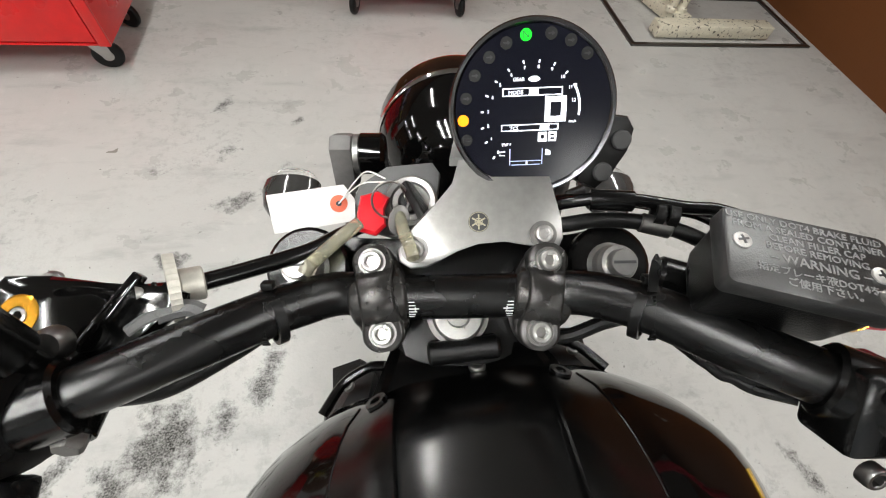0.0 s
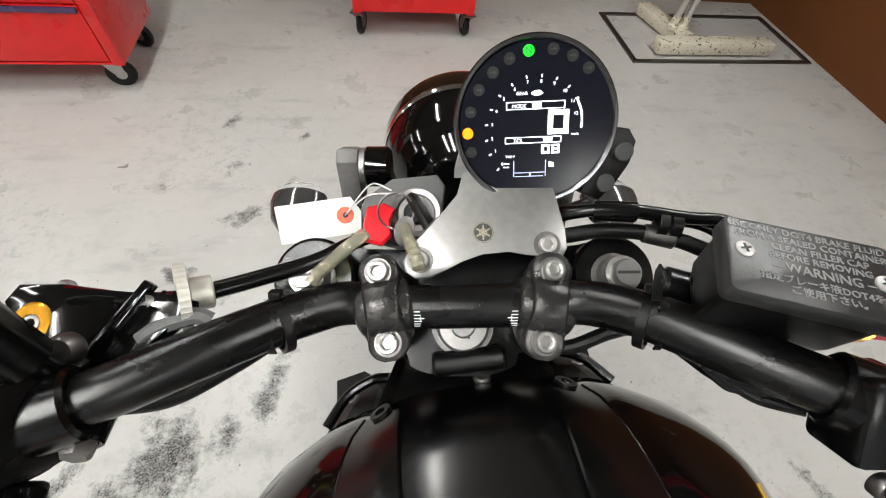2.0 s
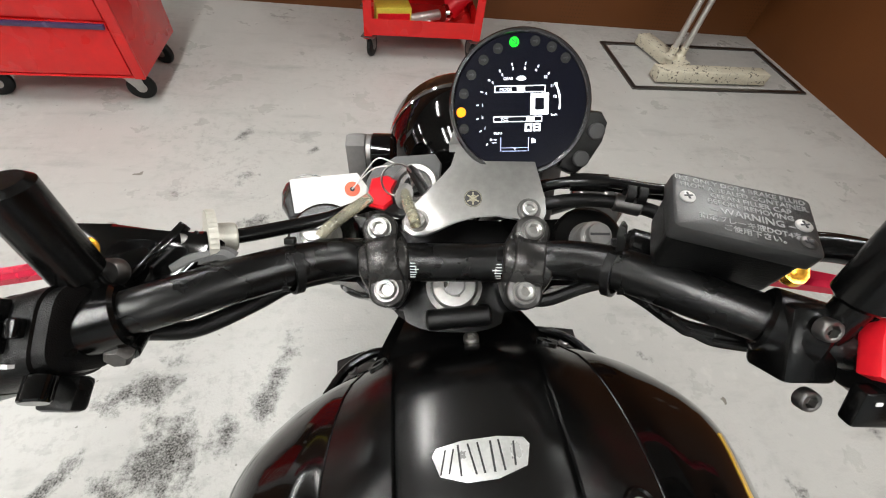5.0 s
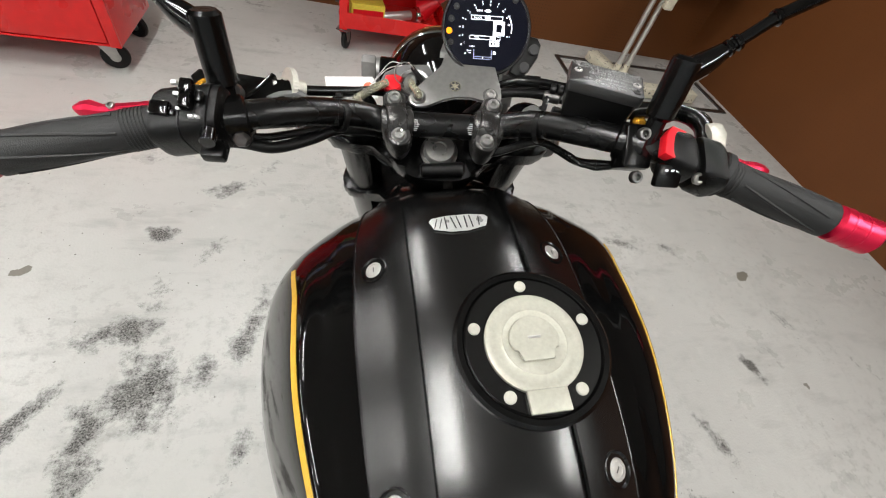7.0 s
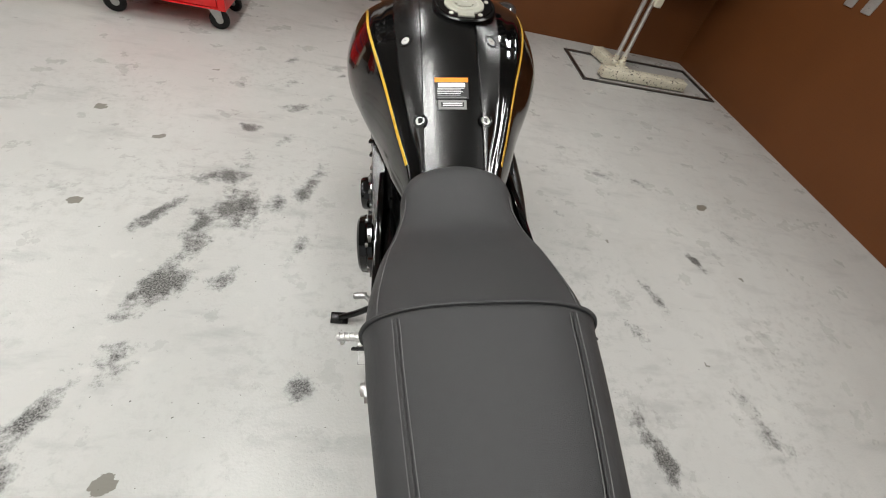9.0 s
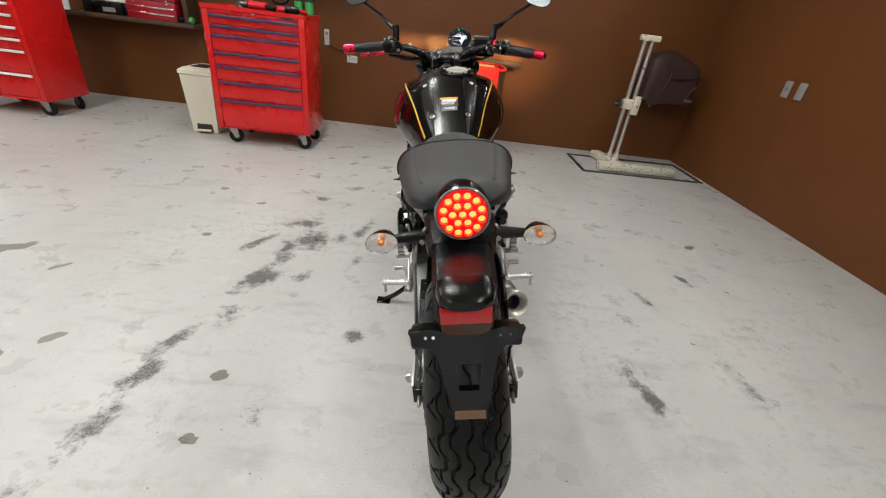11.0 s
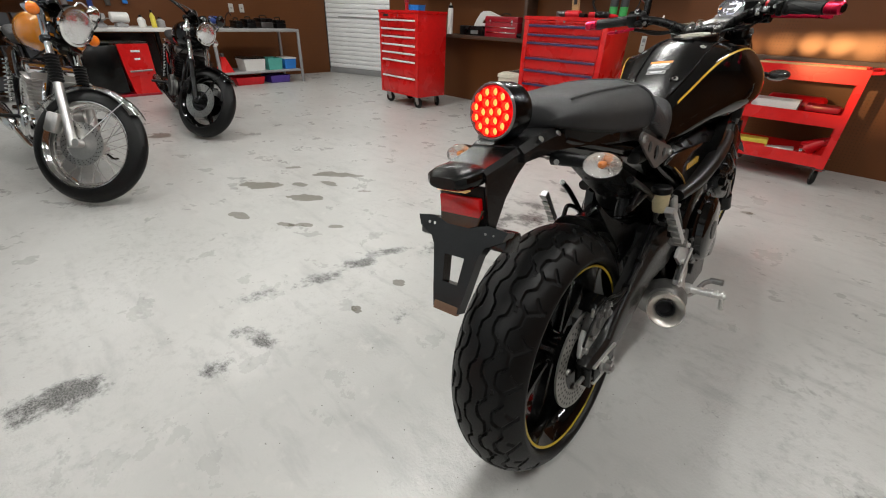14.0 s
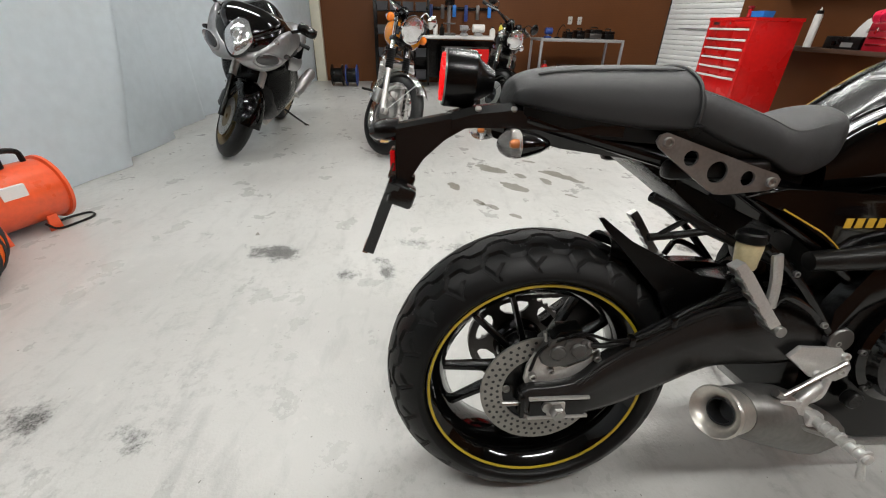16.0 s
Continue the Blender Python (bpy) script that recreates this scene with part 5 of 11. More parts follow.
parts_rack()
for k, y in enumerate((-2.45, -2.22)):
    ob = thing("cable_reel", "dark blue and black hose reel on the floor by the wall", "reel", pose(-6.55, y, 0), "reels by the wall")
    for s in (-1, 1):
        part("flange", lathe(B(), [(0.03, -0.008), (0.16, -0.008), (0.165, 0), (0.16, 0.008), (0.03, 0.008)], 26, pose(0, s * 0.085, 0.165, 90, 0, 0), close=True), NAVY if k else BLACK_PLASTIC, ob)
    part("drum", rod(B(), (0, -0.076, 0.165), (0, 0.076, 0.165), 0.11, 20), BLACK_PLASTIC, ob)


# ---- blower and duct ----
def blower():
    ob = thing("portable_blower", "orange portable ventilation blower standing on the floor", "blower", pose(-1.115, -3.22, 0, 0, 0, -21))
    z = 0.18
    part("drum", lathe(B(), [(0.15, -0.22), (0.165, -0.22), (0.165, -0.205), (0.15, -0.20), (0.15, 0.20), (0.165, 0.205), (0.165, 0.22), (0.15, 0.22), (0.142, 0.20), (0.142, -0.20)], 36, pose(0, 0, z, 0, 90, 0), close=True), BLOWER_ORANGE, ob)
    for sx in (-1, 1):
        for sy in (-1, 1):
            part("foot", prism(B(), [(-0.03, 0.0), (0.03, 0.0), (0.022, 0.08), (-0.022, 0.08)], 0.014, Matrix.Translation((sx * 0.11, sy * 0.115 + 0.007, 0)) @ NORTH, 0.003), BLOWER_ORANGE, ob)
    part("switch_box", box(B(), -0.06, 0.10, -0.05, 0.05, z + 0.145, z + 0.20, 0.012), BLACK_PLASTIC, ob)
    part("carry_handle", tube(B(), [(-0.16, 0, z + 0.15), (-0.15, 0, z + 0.20), (-0.08, 0, z + 0.215), (-0.055, 0, z + 0.19)], 0.013, 8, 4), BLACK_PLASTIC, ob)
    part("label", box(B(), -0.05, 0.05, 0.126, 0.146, z + 0.03, z + 0.09, 0.0), PAPER, ob, "white paper data label")
    for k in range(5):
        part("grille_ring", lathe(B(), [(0.028 * k + 0.02, -0.003), (0.028 * k + 0.024, 0), (0.028 * k + 0.02, 0.003), (0.028 * k + 0.016, 0)], 24, pose(-0.205, 0, z, 0, 90, 0), close=True), STEEL_DARK, ob)
    part("flange", lathe(B(), [(0.14, 0.221), (0.175, 0.221), (0.175, 0.236), (0.14, 0.236)], 32, pose(0, 0, z, 0, 90, 0), close=True), GOLD_PAINT, ob)
    cord = tube(B(), [(-1.13, -3.08, 0.05), (-1.16, -3.05, 0.012), (-1.25, -3.01, 0.008), (-1.33, -2.99, 0.008), (-1.37, -3.04, 0.008), (-1.31, -3.10, 0.008), (-1.21, -3.12, 0.01)], 0.006, 8)
    tagged(part("power_cord", cord, BLACK_PLASTIC), "black power cord looped on the floor", "cable")


blower()


def duct():
    ob = thing("flexible_duct", "orange ribbed flexible air duct lying on the floor", "duct", I4)
    path = spline([(-0.90, -3.303, 0.18), (-0.84, -3.28, 0.17), (-0.77, -3.20, 0.155), (-0.71, -3.08, 0.148), (-0.57, -3.00, 0.146), (-0.35, -2.98, 0.146), (0.0, -3.0, 0.146)], 14)
    radii = [0.138 + 0.012 * (k % 2) for k in range(len(path))]
    part("hose", tube(B(), path, 0.14, 26, smooth=False, radii=radii), HOSE_ORANGE, ob, sharp=20)
    for i in range(1, len(path) - 1, 4):
        d = (path[i + 1] - path[i - 1]).normalized()
        part("wire_ring", lathe(B(), [(0.150, -0.006), (0.157, 0), (0.150, 0.006), (0.146, 0)], 28, along(path[i], path[i] + d), close=True), DARK_PRINT, ob)


duct()

# ---- the motorcycle ----
# Its own frame: x to its right, y ahead, z up, zero on the ground under the rear axle; it leans on its side stand and its bars are turned.
BIKE = Matrix.Translation((0.2265, -0.995, 0)) @ Matrix.Rotation(radians(-9.3), 4, "Y")
AXIS = Vector((0, -math.sin(radians(25)), math.cos(radians(25))))
HEAD = Vector((0, 1.12, 1.004))
STEER = Matrix.Translation(HEAD) @ Matrix.Rotation(radians(-8.5), 4, AXIS) @ Matrix.Translation(-HEAD)
moto = thing("motorcycle", "black roadster motorcycle with gold pinstripes leaning on its stand", "motorcycle", BIKE)


def st(name, bm, material, parent=None, label="", sharp=35):
    """A part that turns with the bars."""
    return part(name, bm, material, parent or moto, label, sharp, None if parent else STEER)


def pt(name, bm, material, parent=None, label="", sharp=35):
    return part(name, bm, material, parent or moto, label, sharp)


def facing(p, n, spin=0.0):
    """A pose at p with +z along n."""
    return Matrix.Translation(p) @ Vector(n).to_track_quat("Z", "Y").to_matrix().to_4x4() @ Matrix.Rotation(radians(spin), 4, "Z")


def tilted(p, n, up=(0, 1, 0)):
    """A pose at p with +z along n and +y as near as can be to up."""
    z = Vector(n).normalized()
    y = (Vector(up) - z * z.dot(Vector(up))).normalized()
    x = y.cross(z)
    return Matrix.Translation(p) @ Matrix((x, y, z)).transposed().to_4x4()


# ---- wheels ----
def tyre_mesh(radius, half, crown, n_round, n_across, groove, wall):
    """Tyre with a round crown; groove(u, a) tells how deep the tread is cut at u across (-1..1) and turn a."""
    bm = B()
    dark = []
    grid = []
    U = np.linspace(-1, 1, n_across)
    for i in range(n_round):
        a = 2 * math.pi * i / n_round
        row = []
        for u in U:
            ang = u * radians(crown)
            x = half * math.sin(ang) / math.sin(radians(min(crown, 90)))
            drop = 0.105 * (1 - math.cos(ang)) if abs(u) < 0.99 else 0.105 * (1 - math.cos(ang))
            g = groove(u, a)
            r = radius - drop - g
            row.append(bm.verts.new((x * (1 - g), r * math.cos(a), r * math.sin(a))))
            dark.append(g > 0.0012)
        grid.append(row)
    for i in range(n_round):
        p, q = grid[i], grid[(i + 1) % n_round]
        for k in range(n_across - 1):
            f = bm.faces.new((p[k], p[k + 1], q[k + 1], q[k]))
            # cut faces take the darker slot, so groove shade is in the colour
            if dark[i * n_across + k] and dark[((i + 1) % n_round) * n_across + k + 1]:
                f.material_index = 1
    # inner walls down to the bead
    x0, r0 = grid[0][-1].co.x, math.hypot(grid[0][-1].co.y, grid[0][-1].co.z)
    for s, col in ((1, -1), (-1, 0)):
        last = [grid[i][col] for i in range(n_round)]
        for x, r in ((x0 * 0.99, r0 - wall * 0.45), (x0 * 0.93, r0 - wall * 0.85), (x0 * 0.6, r0 - wall)):
            ring = [bm.verts.new((s * x, r * math.cos(2 * math.pi * i / n_round), r * math.sin(2 * math.pi * i / n_round))) for i in range(n_round)]
            for i in range(n_round):
                j = (i + 1) % n_round
                q = (last[i], last[j], ring[j], ring[i])
                bm.faces.new(q if s < 0 else q[::-1])
            last = ring
    bmesh.ops.recalc_face_normals(bm, faces=bm.faces[:])
    return bm


def zig(v):
    """Rounded stair wave."""
    return math.tanh(2.2 * math.sin(v))


def road_tread(u, a):
    w = 0.040
    k = 22
    for c, ph, amp in ((0.0, 0.0, 0.055), (-0.27, 1.2, 0.065), (0.27, 1.2, 0.065), (-0.52, 0.2, 0.07), (0.52, 0.2, 0.07)):
        if abs(u - c - amp * zig(k * a + ph)) < w * (0.8 if c else 0.55):
            return 0.0062
    v = abs(u)
    if 0.60 < v < 0.90:
        ph = (a * k / (2 * math.pi) * 1.0 + (v - 0.6) * 0.9) % 1.0
        if ph < 0.13:
            return 0.0062
    if 0.66 < v < 0.84:
        ph = (a * k / (2 * math.pi) * 1.0 - (v - 0.6) * 1.6 + 0.55) % 1.0
        if ph < 0.11:
            return 0.0055
    if 0.36 < v < 0.44 and ((a * k / (2 * math.pi)) % 1.0) < 0.10:
        return 0.003
    return 0.0


def plain_tread(u, a):
    for c in (-0.3, 0.3):
        if abs(u - c - 0.05 * zig(20 * a)) < 0.04:
            return 0.003
    return 0.0


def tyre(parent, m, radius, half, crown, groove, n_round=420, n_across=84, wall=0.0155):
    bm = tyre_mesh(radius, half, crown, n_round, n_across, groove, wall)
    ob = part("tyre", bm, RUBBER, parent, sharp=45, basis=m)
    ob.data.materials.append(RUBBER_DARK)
    return ob


def rim_ring(half, lip, depth=0.022):
    """Rim barrel as a closed ring round x."""
    prof = [(lip, half), (lip + 0.002, half - 0.004), (lip - 0.012, half - 0.012), (lip - depth, half * 0.6), (lip - depth - 0.012, 0), (lip - depth, -half * 0.6), (lip - 0.012, -half + 0.012), (lip + 0.002, -half + 0.004), (lip, -half),
            (lip - 0.008, -half), (lip - 0.016, -half + 0.008), (lip - depth - 0.006, -half * 0.62), (lip - depth - 0.018, 0), (lip - depth - 0.006, half * 0.62), (lip - 0.016, half - 0.008), (lip - 0.008, half)]
    return lathe(B(), prof, 72, Matrix.Rotation(radians(90), 4, "Y"), close=True)


def spoke(r0, r1, a, x0, x1, w0, w1, t):
    """A cast spoke between hub and rim at the turn a, bowed out at the hub."""
    rings = []
    for k in range(6):
        f = k / 5
        r = r0 + (r1 - r0) * f
        x = x0 + (x1 - x0) * f
        w = (w0 + (w1 - w0) * f) / 2
        d = t * (1 - 0.35 * f) / 2
        ring = []
        for u, v in ((-1, -0.6), (-0.7, -1), (0.7, -1), (1, -0.6), (1, 0.6), (0.7, 1), (-0.7, 1), (-1, 0.6)):
            ring.append((x + v * d, r * math.cos(a) - u * w * math.sin(a), r * math.sin(a) + u * w * math.cos(a)))
        rings.append(ring)
    return loft(B(), rings)


def drilled_disc(r0, r1, t, holes):
    """Brake disc with rows of drilled holes: plate and the hole rims."""
    bm = lathe(B(), [(r0, -t / 2), (r1, -t / 2), (r1, t / 2), (r0, t / 2)], 60, Matrix.Rotation(radians(90), 4, "Y"), close=True)
    hb = B()
    for k in range(holes):
        a = 2 * math.pi * k / holes
        for row in range(3):
            r = r0 + (r1 - r0) * (0.22 + 0.28 * row)
            aa = a + 0.075 * row
            for s in (-1, 1):
                lathe(hb, [(0, 0.0003), (0.0033, 0.0003), (0.0035, 0)], 8, Matrix.Translation((s * t / 2, r * math.cos(aa), r * math.sin(aa))) @ Matrix.Rotation(radians(90 * s), 4, "Y"))
    return bm, hb


RA = Vector((0, 0, 0.315))
rw = part("rear_wheel", lathe(B(), [(0.018, -0.075), (0.05, -0.07), (0.052, -0.05), (0.038, -0.03), (0.038, 0.03), (0.052, 0.05), (0.05, 0.07), (0.018, 0.075)], 28, Matrix.Rotation(radians(90), 4, "Y"), close=True), BLACK_SATIN, moto, basis=Matrix.Translation(RA))
tyre(rw, None, 0.315, 0.093, 68, road_tread, 880, 120)
part("rim", rim_ring(0.079, 0.232, 0.028), BLACK_GLOSS, rw)
for s in (-1, 1):
    part("rim_stripe", lathe(B(), [(0.2245, 0), (0.2300, 0.0008), (0.2300, 0.0022), (0.2245, 0.0014)], 80, Matrix.Translation((s * 0.079, 0, 0)) @ Matrix.Rotation(radians(90 * s), 4, "Y"), close=True), YELLOW_RIM, rw, "thin yellow rim stripe")
for k in range(5):
    for d in (-0.25, 0.25):
        a = radians(72 * k + 48)
        part("spoke", spoke(0.045, 0.205, a + d, 0.01, 0.01, 0.015, 0.011, 0.036), BLACK_SATIN, rw)
plate, holes = drilled_disc(0.078, 0.1225, 0.005, 40)
dc = part("brake_disc", plate, ROTOR, rw, "drilled steel brake disc", basis=Matrix.Translation((0.093, 0, 0)))
part("drilling", holes, DARK_PRINT, dc)
part("disc_carrier", lathe(B(), [(0.03, -0.006), (0.08, -0.004), (0.08, 0.002), (0.03, 0.006)], 36, Matrix.Translation((0.090, 0, 0)) @ Matrix.Rotation(radians(90), 4, "Y"), close=True), BLACK_SATIN, rw)
for k in range(5):
    a = radians(72 * k + 30)
    part("disc_bolt", bolt(B(), facing((0.096, 0.071 * math.cos(a), 0.071 * math.sin(a)), (1, 0, 0)), 0.008, 0.005), STEEL, rw)
bm = B()
edges = []
loops = [[(r * math.cos(2 * math.pi * k / 180), r * math.sin(2 * math.pi * k / 180)) for k in range(180) for r in (0.113 + 0.005 * max(-0.2, math.cos(2 * math.pi * k * 45 / 180)),)]]
for k in range(6):
    a = radians(60 * k + 8)
    hole = [(0.104, -0.34), (0.104, -0.17), (0.104, 0.0), (0.104, 0.17), (0.104, 0.34), (0.094, 0.38), (0.080, 0.30), (0.070, 0.0), (0.080, -0.30), (0.094, -0.38)]
    loops.append([(r * math.cos(a + w), r * math.sin(a + w)) for r, w in hole])
loops.append(disc(0.030, 24))
for ring in loops:
    vs = [bm.verts.new((x, y, 0)) for x, y in ring]
    edges += [bm.edges.new((vs[k], vs[(k + 1) % len(vs)])) for k in range(len(vs))]
bmesh.ops.triangle_fill(bm, use_beauty=True, use_dissolve=False, edges=edges)
r = bmesh.ops.extrude_face_region(bm, geom=bm.faces[:])
bmesh.ops.translate(bm, vec=(0, 0, 0.007), verts=[v for v in r["geom"] if isinstance(v, bmesh.types.BMVert)])
bmesh.ops.recalc_face_normals(bm, faces=bm.faces[:])
bmesh.ops.transform(bm, matrix=Matrix.Translation((-0.104, 0, 0)) @ Matrix.Rotation(radians(90), 4, "Y"), verts=bm.verts[:])
part("sprocket", bm, STEEL_DARK, rw, "toothed rear sprocket with six cutouts")
part("sprocket_hub", lathe(B(), [(0.03, -0.100), (0.058, -0.100), (0.062, -0.085), (0.055, -0.062), (0.03, -0.06)], 32, Matrix.Rotation(radians(90), 4, "Y"), close=True), BLACK_SATIN, rw)

FAX = Vector((0, 1.492, 0.300))
fw = part("front_wheel", lathe(B(), [(0.014, -0.055), (0.036, -0.05), (0.03, -0.03), (0.03, 0.03), (0.036, 0.05), (0.014, 0.055)], 24, Matrix.Rotation(radians(90), 4, "Y"), close=True), BLACK_SATIN, moto, basis=STEER @ Matrix.Translation(FAX))
tyre(fw, None, 0.300, 0.062, 72, plain_tread, 260, 48, 0.003)
part("rim", rim_ring(0.05, 0.226, 0.022), BLACK_GLOSS, fw)
for s in (-1, 1):
    part("rim_stripe", lathe(B(), [(0.219, 0), (0.2245, 0.0008), (0.2245, 0.002), (0.219, 0.0012)], 72, Matrix.Translation((s * 0.05, 0, 0)) @ Matrix.Rotation(radians(90 * s), 4, "Y"), close=True), YELLOW_RIM, fw)
    plate, holes = drilled_disc(0.115, 0.149, 0.005, 36)
    dc = part("brake_disc", plate, ALU_CAST, fw, basis=Matrix.Translation((s * 0.066, 0, 0)))
    part("drilling", holes, DARK_PRINT, dc)
    part("disc_carrier", lathe(B(), [(0.03, -0.004), (0.116, -0.003), (0.116, 0.003), (0.03, 0.004)], 30, Matrix.Translation((s * 0.063, 0, 0)) @ Matrix.Rotation(radians(90), 4, "Y"), close=True), BLACK_SATIN, fw)
for k in range(5):
    for d in (-0.2, 0.2):
        part("spoke", spoke(0.03, 0.205, radians(72 * k) + d, 0, 0, 0.015, 0.011, 0.03), BLACK_SATIN, fw)

# ---- front fork and yokes ----
FORK = Vector((0, 0.4226, -0.9063))
for s in (-1, 1):
    top = Vector((s * 0.104, 1.139, 1.044))
    leg = st("fork_leg", rod(B(), top + FORK * 0.012, top + FORK * 0.47, 0.0265, 24), BLACK_SATIN)
    st("outer_tube", rod(B(), top + FORK * 0.20, top + FORK * 0.46, 0.0315, 24, bevel=0.004), BLACK_GLOSS, leg)
    st("slider", rod(B(), top + FORK * 0.471, top + FORK * 0.80, 0.0205, 20), BLACK_GLOSS, leg)
    st("axle_lug", rod(B(), top + FORK * 0.76, top + FORK * 0.85, 0.028, 20, bevel=0.008), BLACK_SATIN, leg)
    m = facing(top + FORK * 0.012, -FORK)
    st("fork_cap", lathe(B(), [(0.0285, -0.004), (0.0285, 0.003), (0.026, 0.005), (0.015, 0.005), (0.0145, 0.0)], 32, m), BLACK_SATIN, leg)
    st("cap_nut", lathe(B(), [(0.0155, 0.0), (0.0155, 0.006), (0.013, 0.008), (0.0125, 0.013), (0.0125, 0.0145), (0.0118, 0.0155), (0.0125, 0.0165), (0.0118, 0.0175), (0.0125, 0.0185), (0.0118, 0.0195), (0.0118, 0.0215), (0.0, 0.0215)], 24, m), NUT_METAL, leg, "bare metal fork cap nut")
    st("adjuster", lathe(B(), [(0.0090, 0.021), (0.0090, 0.028), (0.0080, 0.0295), (0, 0.0295)], 24, m), ALU, leg)
    st("adjuster_slot", box(B(), -0.0070, 0.0070, -0.0009, 0.0009, 0.0290, 0.0299, 0, m), DARK_PRINT, leg)
    st("brake_caliper", loft(B(), [[(s * x, 1.40 + 0.04 * w * math.cos(2 * math.pi * k / 18), 0.40 + 0.055 * w * math.sin(2 * math.pi * k / 18)) for k in range(18)] for x, w in ((0.062, 0.8), (0.066, 1), (0.10, 1), (0.106, 0.8))]), BLACK_SATIN, leg)


def yoke(level, w, front, rear, t, hole=0.0):
    """Outline of a fork yoke about the steering stem, in the plane square to it."""
    pts = [(-w, 0.016), (-w + 0.02, 0.004), (-0.07, 0.0), (-0.045, -rear * 0.7), (-0.02, -rear), (0.02, -rear), (0.045, -rear * 0.7), (0.07, 0.0), (w - 0.02, 0.004), (w, 0.016), (w, 0.045), (w - 0.02, 0.066), (0.07, front), (-0.07, front), (-w + 0.02, 0.066), (-w, 0.045)]
    pts = [(p.x, p.y) for p in spline([(x, y, 0) for x, y in pts + pts[:1]], 4)][:-1]
    return pts


UP = tilted(HEAD - AXIS * 0.006, AXIS)
st("upper_yoke", prism(B(), yoke(0, 0.139, 0.058, 0.036, 0), 0.026, UP @ Matrix.Translation((0, 0, -0.026)), 0.006), BLACK_SATIN)
st("lower_yoke", prism(B(), yoke(0, 0.139, 0.058, 0.036, 0), 0.034, UP @ Matrix.Translation((0, 0, -0.20)), 0.006), BLACK_SATIN)
nut = st("stem_nut", lathe(B(), [(0.019, -0.008), (0.019, 0.009), (0.017, 0.012), (0.009, 0.012), (0.008, 0.009), (0, 0.009)], 32, UP), NUT_METAL, None, "large bare round stem nut")
st("nut_washer", lathe(B(), [(0.016, 0.0), (0.023, 0.0), (0.023, 0.0025), (0.016, 0.0025)], 32, UP, close=True), STEEL_DARK, nut)
pt("head_tube", rod(B(), HEAD - AXIS * 0.175, HEAD - AXIS * 0.035, 0.036, 28, bevel=0.004), BLACK_FRAME)

# ---- handlebar and clamps ----
BAR_RIGHT = [(0.40, 0.9538, 1.0677), (0.30, 0.9938, 1.0793), (0.225, 1.0255, 1.0881), (0.178, 1.0475, 1.0868), (0.14, 1.072, 1.0782), (0.105, 1.0988, 1.0648), (0.078, 1.1150, 1.0500), (0.05, 1.1185, 1.0415)]
BAR_LEFT = [(-0.40, 0.963, 1.0757), (-0.30, 1.002, 1.0823), (-0.225, 1.0323, 1.0862), (-0.178, 1.0543, 1.0815), (-0.14, 1.0797, 1.071), (-0.105, 1.105, 1.0555), (-0.078, 1.1195, 1.0434), (-0.05, 1.1185, 1.040)]
line = BAR_LEFT + [(0, 1.118, 1.040)] + BAR_RIGHT[::-1]
bar = st("handlebar", tube(B(), line, 0.0143, 24, 8, radii=[0.011, 0.011, 0.0112, 0.0135, 0.0143, 0.0143, 0.0143, 0.0143, 0.0143, 0.0143, 0.0143, 0.0143, 0.0143, 0.0135, 0.0112, 0.011, 0.011]), BAR_MATT, None, "black tapered handlebar")
for s in (-1, 1):
    for k in range(6):
        w = (0.0036, 0.0042, 0.0064, 0.0050, 0.0042, 0.0036)[k]
        ang = 0.66 + k * 0.155
        d = Vector((0, -math.sin(ang), math.cos(ang)))
        c = Vector((s * (0.0325 - w / 2), 1.118, 1.040))
        st("scale_mark", box(B(), -w / 2, w / 2, -0.00028, 0.00028, 0, 0.0003, 0, tilted(c + d * 0.01425, d)), WHITE_PRINT, bar)
    d = Vector((0, -math.sin(0.97), math.cos(0.97)))
    st("scale_mark", box(B(), -0.0003, 0.0003, -0.0014, 0.0014, 0, 0.0004, 0, tilted(Vector((s * 0.0285, 1.118, 1.040)) + d * 0.01425, d)), WHITE_PRINT, bar)

